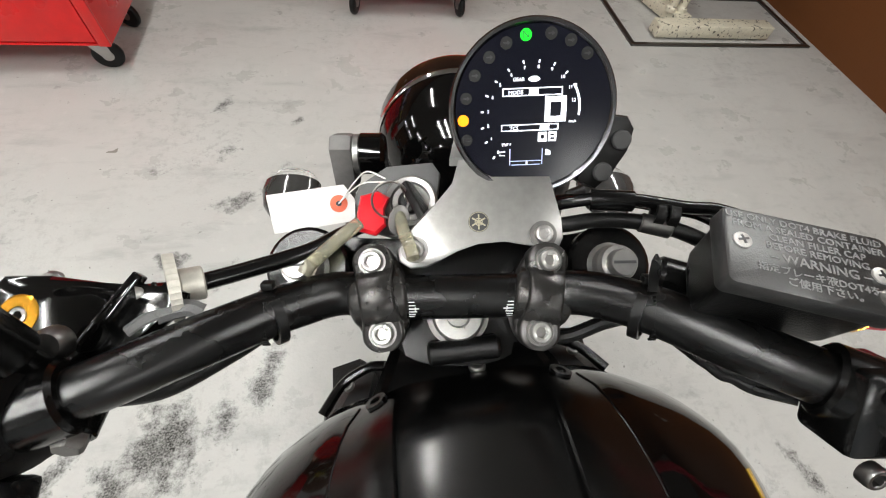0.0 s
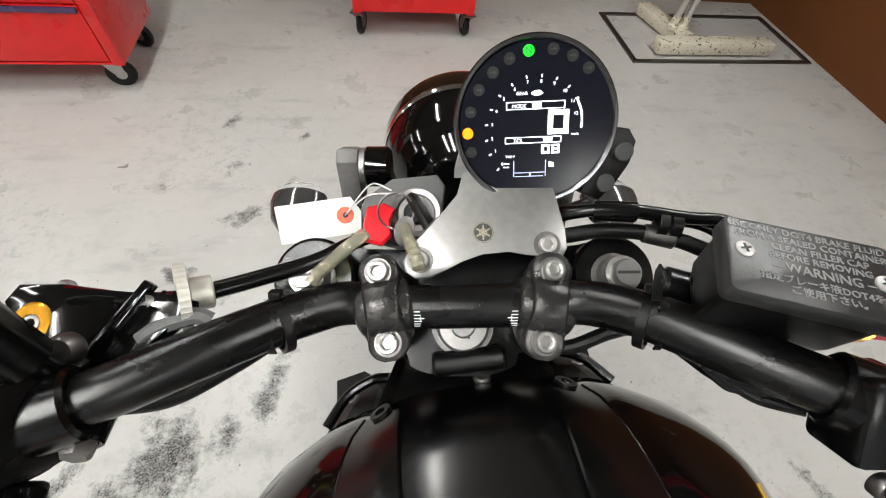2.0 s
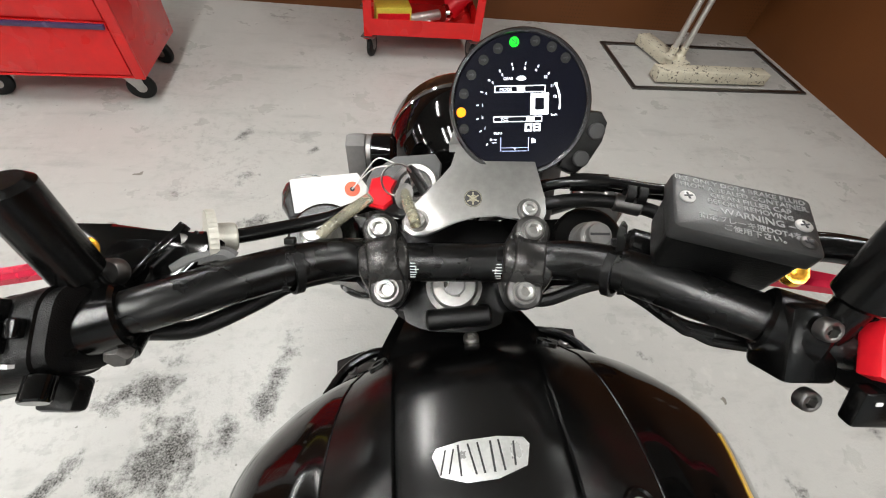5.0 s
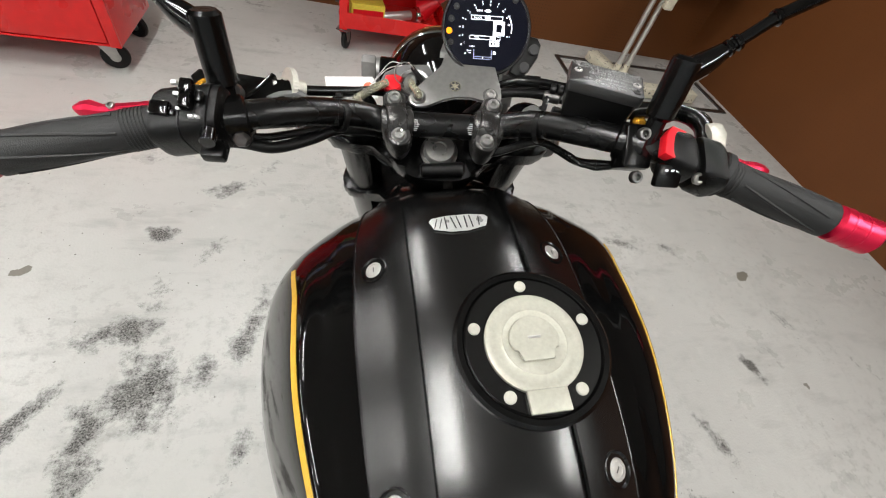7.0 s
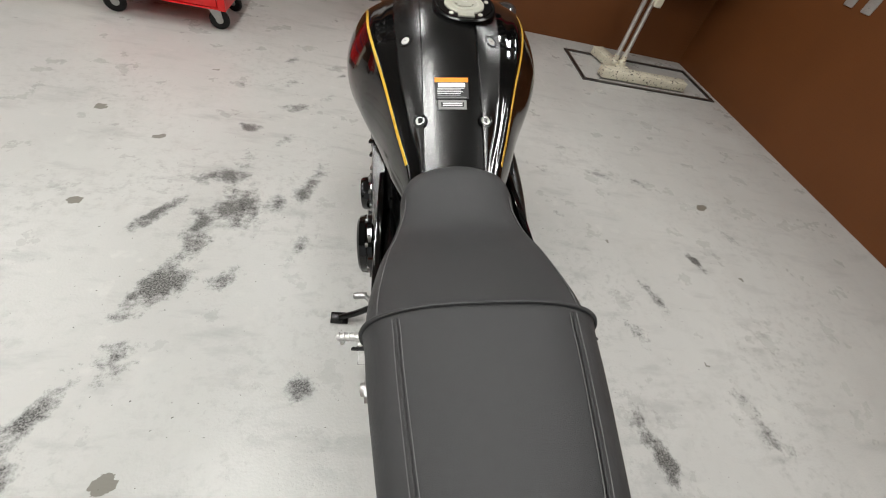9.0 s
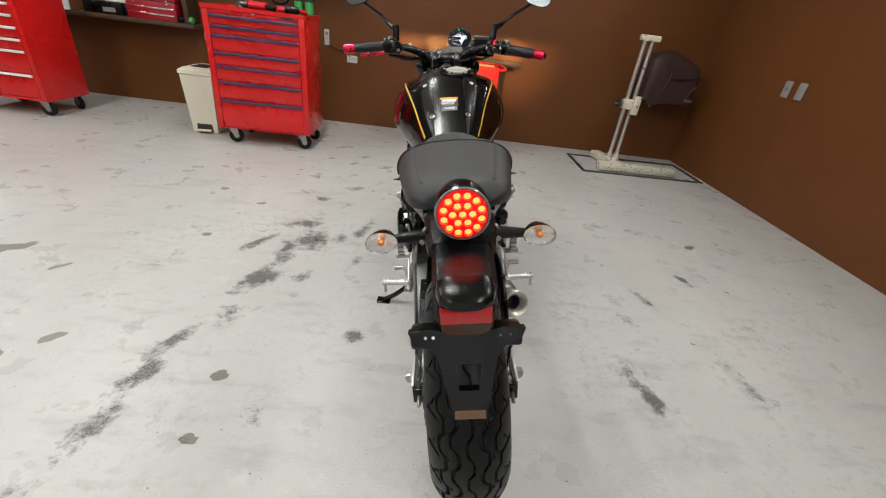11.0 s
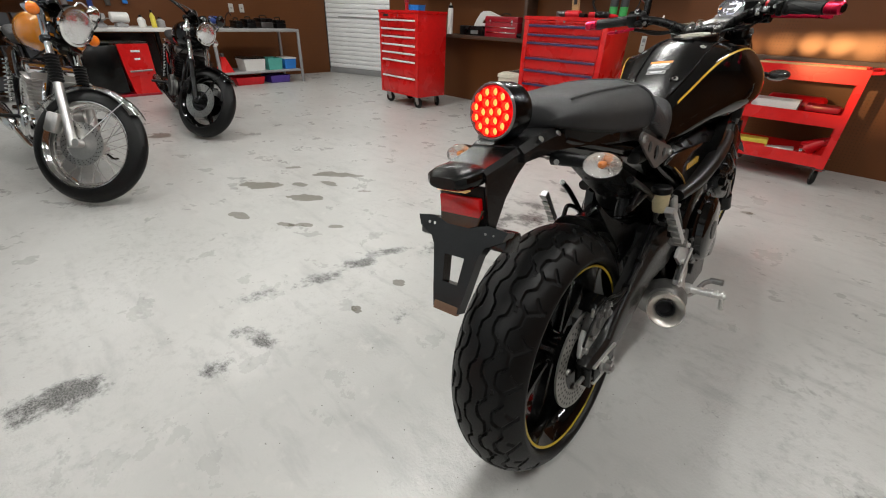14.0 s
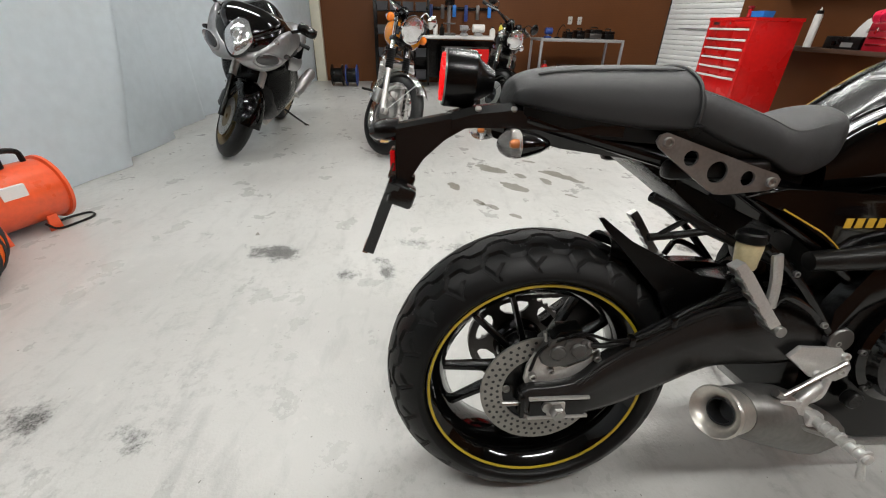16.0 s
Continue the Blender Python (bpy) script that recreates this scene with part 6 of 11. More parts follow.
CN = Vector((0, -0.4226, 0.9063))
for s in (-1, 1):
    c = Vector((s * 0.052, 1.118, 1.040))
    m = tilted(c, CN) @ Matrix.Rotation(radians(-9.0 * s), 4, "Z")
    # waisted cap with two bolt ears over a rounded base that wraps the bar
    rings = []
    for y in np.linspace(-0.0338, 0.0338, 41):
        v = abs(y)
        hw = 0.0108 + 0.0022 * min(1.0, (v / 0.021) ** 2)
        if v > 0.0225:
            hw = min(hw, 0.0016 + math.sqrt(max(0.0, 0.0116**2 - (v - 0.0225) ** 2)))
        h = max(0.0122, math.sqrt(max(0.0, 0.0208**2 - y * y)))
        e = min(0.0022, hw * 0.4)
        rings.append([m @ Vector((x, y, z)) for x, z in ((-hw, -0.002), (-hw, h - e), (-hw + e * 0.35, h - e * 0.3), (-hw + e, h), (hw - e, h), (hw - e * 0.35, h - e * 0.3), (hw, h - e), (hw, -0.002))])
    cl = st("bar_clamp", loft(B(), rings), ALU_DARK, None, "dark grey handlebar clamp", 40)
    rings = []
    for y in np.linspace(-0.0335, 0.0335, 41):
        hw = max(0.003, 0.0186 * math.sqrt(max(0.0, 1 - (y / 0.0336) ** 2)))
        h = max(0.0035, math.sqrt(max(0.0, 0.0172**2 - y * y)))
        e = min(0.003, hw * 0.5)
        rings.append([m @ Vector((x, y, z)) for x, z in ((-hw * 0.9, -0.024), (-hw, -0.016), (-hw, h - e), (-hw + e * 0.4, h - e * 0.3), (-hw + e, h), (hw - e, h), (hw - e * 0.4, h - e * 0.3), (hw, h - e), (hw, -0.016), (hw * 0.9, -0.024))])
    st("riser", loft(B(), rings), ALU_DARK, cl, "", 40)
    st("riser_foot", rod(B(), m @ Vector((0, 0.0, -0.012)), m @ Vector((0, 0, -0.045)), 0.019, 20, 0.022), BLACK_SATIN, cl)
    for y in (0.0225, -0.0225):
        mb = m @ Matrix.Translation((0, y, 0.0120))
        bt = st("clamp_bolt", bolt(B(), mb, 0.0068, 0.0062, seg=24), NUT_METAL, cl, "bare steel socket bolt")
        st("bolt_washer", lathe(B(), [(0.0068, 0), (0.0086, 0), (0.0086, 0.0012), (0.0068, 0.0012)], 24, mb, close=True), STEEL_DARK, bt)


def bar_at(x):
    P = spline(line, 12)
    for a, b in zip(P, P[1:]):
        if a.x <= x <= b.x:
            f = (x - a.x) / max(1e-6, b.x - a.x)
            return a.lerp(b, f), (b - a).normalized()
    return P[-1], (P[-1] - P[-2]).normalized()


def sleeve(x0, x1, r, material, name, parent=None, label="", bevel=0.0015, seg=24):
    """A sleeve round the bar from x0 to x1."""
    p, _ = bar_at(x0)
    q, _ = bar_at(x1)
    return st(name, rod(B(), p, q, r, seg, bevel=bevel), material, parent, label)


# grips and bar ends
for s in (-1, 1):
    g0, g1 = s * (0.258 if s > 0 else 0.240), s * 0.357
    gr = sleeve(g0, g1, 0.0172, GRIP, "grip", None, "black rubber grip with moulded flutes")
    sleeve(g0 - s * 0.004, g0 + s * 0.004, 0.0215, GRIP, "flange", gr)
    a, _ = bar_at(s * 0.275)
    d = (bar_at(g1)[0] - bar_at(g0)[0]).normalized()
    for k in range(6):
        ang = 2 * math.pi * k / 6
        pts = []
        for f in np.linspace(0, 1, 7):
            p = bar_at(s * (0.275 + 0.072 * f))[0]
            x = Vector((0, 0, 1)) - d * d.z
            x.normalize()
            y = d.cross(x)
            aa = ang + 0.9 * f
            pts.append(p + (x * math.cos(aa) + y * math.sin(aa)) * 0.0168)
        st("flute", tube(B(), pts, 0.0016, 6, 2), GRIP, gr)
    for k in range(7):
        sleeve(s * (0.255 + 0.0025 * k), s * (0.2562 + 0.0025 * k), 0.0178, GRIP, "knurl_ring", gr, bevel=0.0003)
    be = sleeve(s * 0.358, s * 0.398, 0.0172, RED_ANOD, "bar_end", None, "crimson anodised bar end weight", bevel=0.004)
    for k in range(2):
        sleeve(s * (0.368 + 0.012 * k), s * (0.370 + 0.012 * k), 0.0176, RED_ANOD, "groove_ring", be, bevel=0.0004)

# zip ties
for x in (-0.112, 0.105):
    p, d = bar_at(x)
    zt = st("cable_tie", lathe(B(), [(0.0148, -0.0031), (0.0172, -0.0028), (0.0172, 0.0028), (0.0148, 0.0031)], 28, along(p - Vector((0, 0.001, 0.003)), p - Vector((0, 0.001, 0.003)) + d), close=True), BLACK_PLASTIC, None, "black plastic cable tie")
    st("tie_lock", box(B(), -0.0035, 0.0035, -0.003, 0.003, 0.0, 0.0045, 0.0008, tilted(p + Vector((0, 0.010, 0.0115)), (0, 0.6, 0.8))), BLACK_PLASTIC, zt)
    for k in range(13):
        a = k * 0.125
        st("tie_tooth", box(B(), -0.0021, 0.0021, -0.0006, 0.0006, -0.0002, 0.0010, 0, tilted(p - Vector((0, 0.001, 0.003)) + Vector((0, -math.sin(a), math.cos(a))) * 0.0173, (0, -math.sin(a), math.cos(a)))), BLACK_PLASTIC, zt)
    if x > 0:
        st("tie_tail", loft(B(), [[q + Vector((-w, 0, 0)), q + Vector((w, 0, 0)), q + Vector((w, 0.001, 0.0012)), q + Vector((-w, 0.001, 0.0012))] for q, w in ((Vector((0.1035, 1.101, 1.0805)), 0.0026), (Vector((0.106, 1.110, 1.0830)), 0.0032), (Vector((0.1085, 1.117, 1.0842)), 0.0028), (Vector((0.1095, 1.121, 1.0845)), 0.0006))]), BLACK_PLASTIC, zt)

# ---- left controls ----
lc, ld = bar_at(-0.219)


def boxy(c, d, rows, w, h):
    """A squarish housing round the bar: rows of distance along it and scale."""
    u, v = Vector((0, -0.45, 0.9)), Vector((0, 0.9, 0.45))
    out = []
    for t, q in rows:
        ring = []
        for a in np.linspace(0, 2 * math.pi, 32, endpoint=False):
            x, y = math.cos(a), math.sin(a)
            ring.append(c + d * t + u * (h * q * math.copysign(abs(y) ** 0.55, y) + 0.003) + v * (w * q * math.copysign(abs(x) ** 0.55, x) - 0.003))
        out.append(ring)
    return loft(B(), out)


hous = st("left_switchgear", boxy(lc, ld, ((-0.028, 0.70), (-0.0265, 0.90), (-0.022, 0.98), (0.0, 1.0), (0.016, 1.0), (0.0165, 0.94), (0.022, 0.93), (0.0245, 0.75)), 0.0245, 0.0255), BLACK_PLASTIC, None, "black left switch housing")
hm = tilted(lc + Vector((0, -0.012, 0.026)), (0.0, -0.45, 0.9))
for x, y, w, h, z, mt in ((0.000, 0.0115, 0.010, 0.011, 0.006, BLACK_GLOSS), (-0.016, -0.011, 0.015, 0.012, 0.007, BLACK_GLOSS), (0.002, -0.002, 0.009, 0.015, 0.008, BLACK_GLOSS), (-0.009, -0.013, 0.008, 0.006, 0.004, BLACK_SATIN), (0.011, 0.003, 0.006, 0.010, 0.004, BLACK_SATIN)):
    st("switch_button", box(B(), x - w / 2, x + w / 2, y - h / 2, y + h / 2, -0.003, z, 0.0018, hm), mt, hous)
for x, y, w, h in ((-0.0105, 0.0145, 0.0045, 0.003), (-0.0045, 0.0155, 0.003, 0.002), (-0.0075, 0.0045, 0.004, 0.003), (-0.004, -0.0085, 0.003, 0.002), (0.0065, -0.0145, 0.004, 0.0018), (0.0115, -0.0145, 0.003, 0.0018)):
    st("switch_mark", box(B(), x - w / 2, x + w / 2, y - h / 2, y + h / 2, -0.001, 0.0022, 0, hm), WHITE_PRINT, hous)
st("horn_button", rod(B(), lc + Vector((0.016, -0.024, 0.006)), lc + Vector((0.018, -0.037, 0.004)), 0.0068, 14, bevel=0.001), BLACK_GLOSS, hous)
st("switch_lower", box(B(), -0.010, 0.010, -0.010, 0.008, -0.012, 0.0, 0.003, tilted(lc + Vector((0.016, -0.028, -0.006)), (0, -0.3, 1))), BLACK_PLASTIC, hous)
st("seam_ring", boxy(lc, ld, ((-0.004, 1.0), (-0.0038, 1.015), (-0.0030, 1.015), (-0.0028, 1.0)), 0.0245, 0.0255), BLACK_SATIN, hous)

pc, pd = bar_at(-0.200)
perch = st("clutch_perch", rod(B(), bar_at(-0.213)[0], bar_at(-0.186)[0], 0.0185, 22, bevel=0.002), BLACK_SATIN, None, "black clutch lever perch")
st("perch_arm", prism(B(), [(-0.030, -0.004), (-0.005, -0.010), (0.020, -0.006), (0.046, 0.020), (0.050, 0.030), (0.040, 0.036), (0.010, 0.032), (-0.020, 0.040), (-0.046, 0.040), (-0.052, 0.030)], 0.013, tilted((-0.200, 1.076, 1.066), (0, -0.30, 0.95)), 0.003), BLACK_GLOSS, perch)
st("perch_rib", box(B(), -0.003, 0.003, -0.022, 0.022, 0, 0.006, 0.001, tilted((-0.186, 1.094, 1.080), (0, -0.3, 0.95), (0.5, 0.8, 0))), BLACK_GLOSS, perch)
st("perch_rib", box(B(), -0.002, 0.002, -0.018, 0.018, 0, 0.005, 0.001, tilted((-0.173, 1.092, 1.079), (0, -0.3, 0.95), (0.4, 0.8, 0))), BLACK_GLOSS, perch)
st("pivot_bolt", bolt(B(), facing((-0.229, 1.112, 1.078), (0, -0.3, 0.95)), 0.006, 0.005, False), STEEL, perch)
st("clamp_bolt", bolt(B(), facing((-0.201, 1.074, 1.088), (0.1, -0.6, 0.8)), 0.0085, 0.008, False), STEEL_DARK, perch)
st("lower_bolt", lathe(B(), [(0.0075, 0), (0.0075, 0.006), (0.006, 0.008), (0, 0.008)], 6, facing((-0.189, 1.034, 1.070), (0.1, -0.9, 0.25))), STEEL_DARK, perch)
st("bolt_boss", rod(B(), (-0.191, 1.050, 1.066), (-0.189, 1.033, 1.070), 0.0095, 14, bevel=0.001), BLACK_SATIN, perch)
st("switch_lever", tube(B(), [(-0.175, 1.082, 1.078), (-0.165, 1.089, 1.080), (-0.150, 1.095, 1.079), (-0.143, 1.094, 1.075)], 0.005, 8, 4), GREY_PLASTIC, perch)
# reach adjuster in gold
ga = st("lever_adjuster", lathe(B(), [(0.0, 0.0), (0.0105, 0.0), (0.0125, 0.002), (0.0125, 0.005), (0.0105, 0.0065), (0.0055, 0.0065), (0.005, 0.0035), (0, 0.0035)], 24, facing((-0.233, 1.091, 1.078), (0.0, -0.35, 0.93))), GOLD, None, "gold anodised lever adjuster")
st("adjuster_tab", loft(B(), [[Vector((-0.233, 1.091, 1.080)) + Vector((0.35, 0.9, 0.3)) * t + Vector((0.9, -0.35, 0)) * w * u + Vector((0, -0.3, 0.9)) * v * 0.002 for u, v in ((-1, -1), (1, -1), (1, 1), (-1, 1))] for t, w in ((0.006, 0.005), (0.014, 0.0035), (0.019, 0.003), (0.021, 0.0015))]), GOLD, ga)
st("adjuster_screw", bolt(B(), facing((-0.233, 1.0902, 1.0815), (0.0, -0.35, 0.93)), 0.0048, 0.003), STEEL, ga)
st("adjuster_block", rod(B(), (-0.236, 1.092, 1.070), (-0.225, 1.082, 1.062), 0.008, 14, bevel=0.001), ALU, ga)
lv = st("clutch_lever", loft(B(), [[Vector(c) + Vector((0, w * u, h * v)) for u, v in ((-1, -0.5), (-0.5, -1), (0.5, -1), (1, -0.5), (1, 0.5), (0.5, 1), (-0.5, 1), (-1, 0.5))] for c, w, h in (((-0.235, 1.098, 1.064), 0.007, 0.006), ((-0.262, 1.098, 1.058), 0.006, 0.006), ((-0.31, 1.094, 1.050), 0.006, 0.0055), ((-0.345, 1.090, 1.047), 0.006, 0.005), ((-0.357, 1.091, 1.048), 0.008, 0.007), ((-0.366, 1.090, 1.047), 0.007, 0.006), ((-0.372, 1.090, 1.047), 0.003, 0.003))]), RED_ANOD, None, "crimson anodised clutch lever")
st("lever_bolt", bolt(B(), facing((-0.335, 1.090, 1.053), (0, -0.4, 0.9)), 0.004, 0.003), STEEL, lv)
# cable adjuster: knurled pale wheel
aa = Vector((-0.1666, 1.1045, 1.0815))
ad = Vector((0.80, 0.42, -0.40)).normalized()
ALU_PALE = mat("pale anodised metal", (0.55, 0.53, 0.47), 0.42, 0.45, scale=30, bump=0.1, bscale=700)
kn = B()
prof = []
for k in range(72):
    prof.append(((0.0185 + 0.0007 * (k % 2)) * math.cos(2 * math.pi * k / 72), (0.0185 + 0.0007 * (k % 2)) * math.sin(2 * math.pi * k / 72)))
prism(kn, prof, 0.0055, along(aa + ad * 0.004, aa + ad * 0.02), 0.0006)
wheel_ad = st("cable_adjuster", kn, ALU_PALE, None, "pale metal knurled clutch cable adjuster")
st("adjuster_barrel", rod(B(), aa + ad * 0.0096, aa + ad * 0.022, 0.0098, 24, bevel=0.001), ALU_PALE, wheel_ad)
st("adjuster_thread", rod(B(), aa - ad * 0.010, aa + ad * 0.004, 0.0042, 14), STEEL, wheel_ad)
st("clutch_cable", tube(B(), [aa + ad * 0.021, (-0.129, 1.1238, 1.068), (-0.0962, 1.1418, 1.060), (-0.078, 1.162, 1.050), (-0.06, 1.185, 1.03), (-0.05, 1.22, 0.98), (-0.06, 1.24, 0.9), (-0.05, 1.2, 0.75)], 0.0052, 12), BLACK_SATIN, None, "black clutch cable")
st("wiring_loom", tube(B(), [(-0.235, 1.050, 1.052), (-0.2005, 1.056, 1.046), (-0.174, 1.063, 1.037), (-0.143, 1.084, 1.034), (-0.121, 1.098, 1.037), (-0.10, 1.108, 1.034), (-0.075, 1.125, 1.02), (-0.05, 1.15, 0.99)], 0.0062, 12), BLACK_PLASTIC, None, "black taped wiring loom under the bar")
st("wiring_loom", tube(B(), [(-0.205, 1.060, 1.050), (-0.180, 1.070, 1.044), (-0.150, 1.088, 1.040), (-0.121, 1.104, 1.038), (-0.095, 1.120, 1.028), (-0.07, 1.145, 1.0)], 0.0042, 10), BLACK_PLASTIC)

# ---- right controls ----
rc, rd = bar_at(0.233)
rh = st("right_switchgear", boxy(rc, rd, ((-0.034, 0.60), (-0.032, 0.82), (-0.026, 0.90), (-0.012, 0.92), (-0.0085, 0.84), (-0.0075, 0.70), (-0.0045, 0.70), (-0.0035, 0.92), (0.000, 1.0), (0.014, 1.02), (0.0175, 0.95), (0.019, 0.68)), 0.0225, 0.0225), BLACK_PLASTIC, None, "black right switch and throttle housing")
km = tilted((0.206, 1.027, 1.104), (0.0, -0.5, 0.86), (0.25, 0.9, 0.4)) @ Matrix.Diagonal((0.85, 0.8, 1, 1))
st("kill_switch", prism(B(), [(-0.0085, -0.018), (0.006, -0.021), (0.0105, -0.008), (0.008, 0.004), (0.0105, 0.016), (-0.006, 0.018), (-0.0105, 0.006)], 0.013, km @ Matrix.Translation((0, 0, -0.007)), 0.002), RED_PLASTIC, rh, "glossy red engine stop switch")
st("start_button", box(B(), -0.011, 0.013, -0.012, 0.010, -0.004, 0.005, 0.002, tilted((0.205, 1.008, 1.083), (0, -0.85, 0.5))), BLACK_SATIN, rh)
for dx in (-0.004, 0.002, 0.007):
    st("switch_mark", box(B(), -0.0015, 0.0015, -0.001, 0.001, 0, 0.0006, 0, tilted((0.205 + dx, 1.0055, 1.0895), (0, -0.85, 0.5))), WHITE_PRINT, rh)
st("housing_screw", bolt(B(), facing((0.247, 1.026, 1.108), (0.1, -0.5, 0.85)), 0.0056, 0.004), STEEL, rh)
st("housing_screw", bolt(B(), facing((0.2284, 0.9985, 1.0885), (0.1, -0.85, 0.5)), 0.0056, 0.004), STEEL, rh)
st("throttle_guide", tube(B(), [(0.246, 1.035, 1.10), (0.250, 1.058, 1.104), (0.244, 1.078, 1.103), (0.222, 1.092, 1.098), (0.19, 1.10, 1.088)], 0.0085, 12), BLACK_SATIN, rh)
gp = [Vector(p) for p in ((0.240, 1.004, 1.096), (0.2445, 1.018, 1.108), (0.2490, 1.033, 1.1135), (0.2525, 1.048, 1.1125), (0.254, 1.060, 1.106))]
st("throttle_plate", loft(B(), [[p + Vector((w * u, 0.18 * w * u, 0)) + Vector((0, -0.25, 0.97)) * v for u, v in ((-1, -0.004), (-1, 0.0018), (-0.7, 0.0026), (0.7, 0.0026), (1, 0.0018), (1, -0.004))] for p, w in zip(gp, (0.0062, 0.0075, 0.0082, 0.0080, 0.0060))]), ALU_PALE, rh, "pale metal throttle cable plate")
st("throttle_elbow", tube(B(), [(0.252, 1.050, 1.104), (0.254, 1.066, 1.106), (0.246, 1.082, 1.104), (0.226, 1.096, 1.098), (0.20, 1.104, 1.092)], 0.0060, 12), BLACK_SATIN, rh)

mc = st("brake_master_cylinder", rod(B(), bar_at(0.168)[0], bar_at(0.192)[0], 0.0185, 22, bevel=0.002), BLACK_SATIN, None, "black front brake master cylinder")
st("clamp_body", box(B(), -0.014, 0.014, -0.022, 0.020, -0.016, 0.014, 0.004, tilted((0.181, 1.042, 1.086), (0, -0.7, 0.7))), BLACK_SATIN, mc)
for y, z in ((1.044, 1.104), (1.020, 1.072)):
    st("clamp_screw", bolt(B(), facing((0.181, y - 0.006, z), (0.05, -0.75, 0.65)), 0.006, 0.006), STEEL_DARK, mc)
RT = tilted((0.1525, 1.0965, 1.0775), (0.02, -0.02, 1), (0.27, 0.96, 0))
st("reservoir_body", loft(B(), [[RT @ Vector((x * w, y * d, z)) for x, y in rounded(0.070, 0.0395, 0.004, 3)] for z, w, d in ((-0.014, 0.55, 0.6), (-0.002, 0.80, 0.85), (0.010, 0.92, 0.95), (0.036, 0.98, 0.98))]), BLACK_PLASTIC, mc, "black brake fluid reservoir")
lid = st("reservoir_cap", prism(B(), rounded(0.0735, 0.0425, 0.004, 4), 0.0115, RT @ Matrix.Translation((0, 0, 0.0362)), 0.0016), mat("grained cap plastic", (0.016, 0.016, 0.016), 0.36, scale=30, bump=0.12, bscale=1100, spec=1.0), mc, "embossed black reservoir cap")
st("cylinder", rod(B(), RT @ Vector((-0.038, 0.016, -0.018)), RT @ Vector((0.045, 0.012, -0.018)), 0.012, 18, bevel=0.002), BLACK_SATIN, mc)
LT = RT @ Matrix.Translation((0, 0, 0.0477))
# same plastic as the cap; light on the relief is put in as paler letters
for text, size, x, y in (("USE ONLY DOT4 BRAKE FLUID", 0.0050, -0.001, 0.0165), ("FROM A SEALED CONTAINER.", 0.0050, 0.001, 0.0118), ("CLEAN FILLER CAP", 0.0050, 0.004, 0.0071), ("BEFORE REMOVING.", 0.0050, 0.004, 0.0024), ("– WARNING –", 0.0066, 0.004, -0.0035), ("指定ブレーキ液DOT4を", 0.0048, 0.002, -0.0100), ("ご使用下さい。", 0.0048, 0.005, -0.0150)):
    letters(text, size, LT @ Matrix.Translation((x, y, 0)), mat("raised cap letters with painted highlight", (0.22, 0.22, 0.22), 0.35, scale=30), moto, "lettering", 0.0004, "CENTER", STEER)
for x, y in ((-0.029, 0.002), (0.0295, -0.001), (0.0295, -0.0125)):
    scr = st("cap_screw", lathe(B(), [(0.0042, -0.001), (0.0042, 0.0008), (0.0034, 0.0013), (0, 0.0013)], 20, LT @ Matrix.Translation((x, y, 0))), STEEL_DARK if y < -0.01 else ALU_CAST, mc)
    for a in (0, 90):
        st("screw_cross", box(B(), -0.0024, 0.0024, -0.0005, 0.0005, 0.001, 0.0016, 0, LT @ Matrix.Translation((x, y, 0)) @ Matrix.Rotation(radians(a + 20), 4, "Z")), DARK_PRINT, scr)
bl = st("brake_lever", loft(B(), [[Vector(c) + Vector((0, w * u, h * v)) for u, v in ((-1, -0.5), (-0.5, -1), (0.5, -1), (1, -0.5), (1, 0.5), (0.5, 1), (-0.5, 1), (-1, 0.5))] for c, w, h in (((0.20, 1.095, 1.068), 0.008, 0.006), ((0.25, 1.090, 1.062), 0.006, 0.006), ((0.30, 1.078, 1.058), 0.006, 0.0055), ((0.335, 1.067, 1.054), 0.006, 0.005), ((0.347, 1.064, 1.053), 0.008, 0.007), ((0.357, 1.063, 1.052), 0.007, 0.006), ((0.363, 1.063, 1.052), 0.003, 0.003))]), RED_ANOD, None, "crimson anodised brake lever")
st("lever_adjuster", lathe(B(), [(0, 0), (0.008, 0), (0.0095, 0.003), (0.008, 0.007), (0.004, 0.007), (0, 0.005)], 20, facing((0.203, 1.087, 1.080), (0, -0.4, 0.9))), GOLD, bl, "gold anodised lever adjuster")
# brake hose, banjo and clip
st("brake_hose", tube(B(), [(0.162, 1.140, 1.064), (0.14, 1.152, 1.065), (0.116, 1.159, 1.065), (0.09, 1.161, 1.064), (0.067, 1.160, 1.060), (0.045, 1.178, 1.03), (0.03, 1.21, 0.98), (0.04, 1.25, 0.9), (0.06, 1.3, 0.75)], 0.0052, 12), BLACK_PLASTIC, None, "black brake hose")
st("hose_ferrule", rod(B(), (0.137, 1.1525, 1.065), (0.118, 1.1585, 1.065), 0.0065, 14, bevel=0.001), STEEL_DARK)
st("throttle_cable", tube(B(), [(0.19, 1.10, 1.088), (0.186, 1.135, 1.084), (0.165, 1.157, 1.078), (0.143, 1.162, 1.076), (0.114, 1.168, 1.076), (0.089, 1.171, 1.074), (0.064, 1.176, 1.060), (0.05, 1.195, 1.02), (0.05, 1.2, 0.95)], 0.0042, 12), BLACK_SATIN, None, "black throttle cable")
st("throttle_cable", tube(B(), [(0.19, 1.098, 1.080), (0.18, 1.13, 1.074), (0.16, 1.160, 1.068), (0.14, 1.168, 1.066), (0.114, 1.175, 1.066), (0.089, 1.178, 1.064), (0.06, 1.182, 1.05), (0.05, 1.2, 0.95)], 0.0038, 12), BLACK_SATIN)
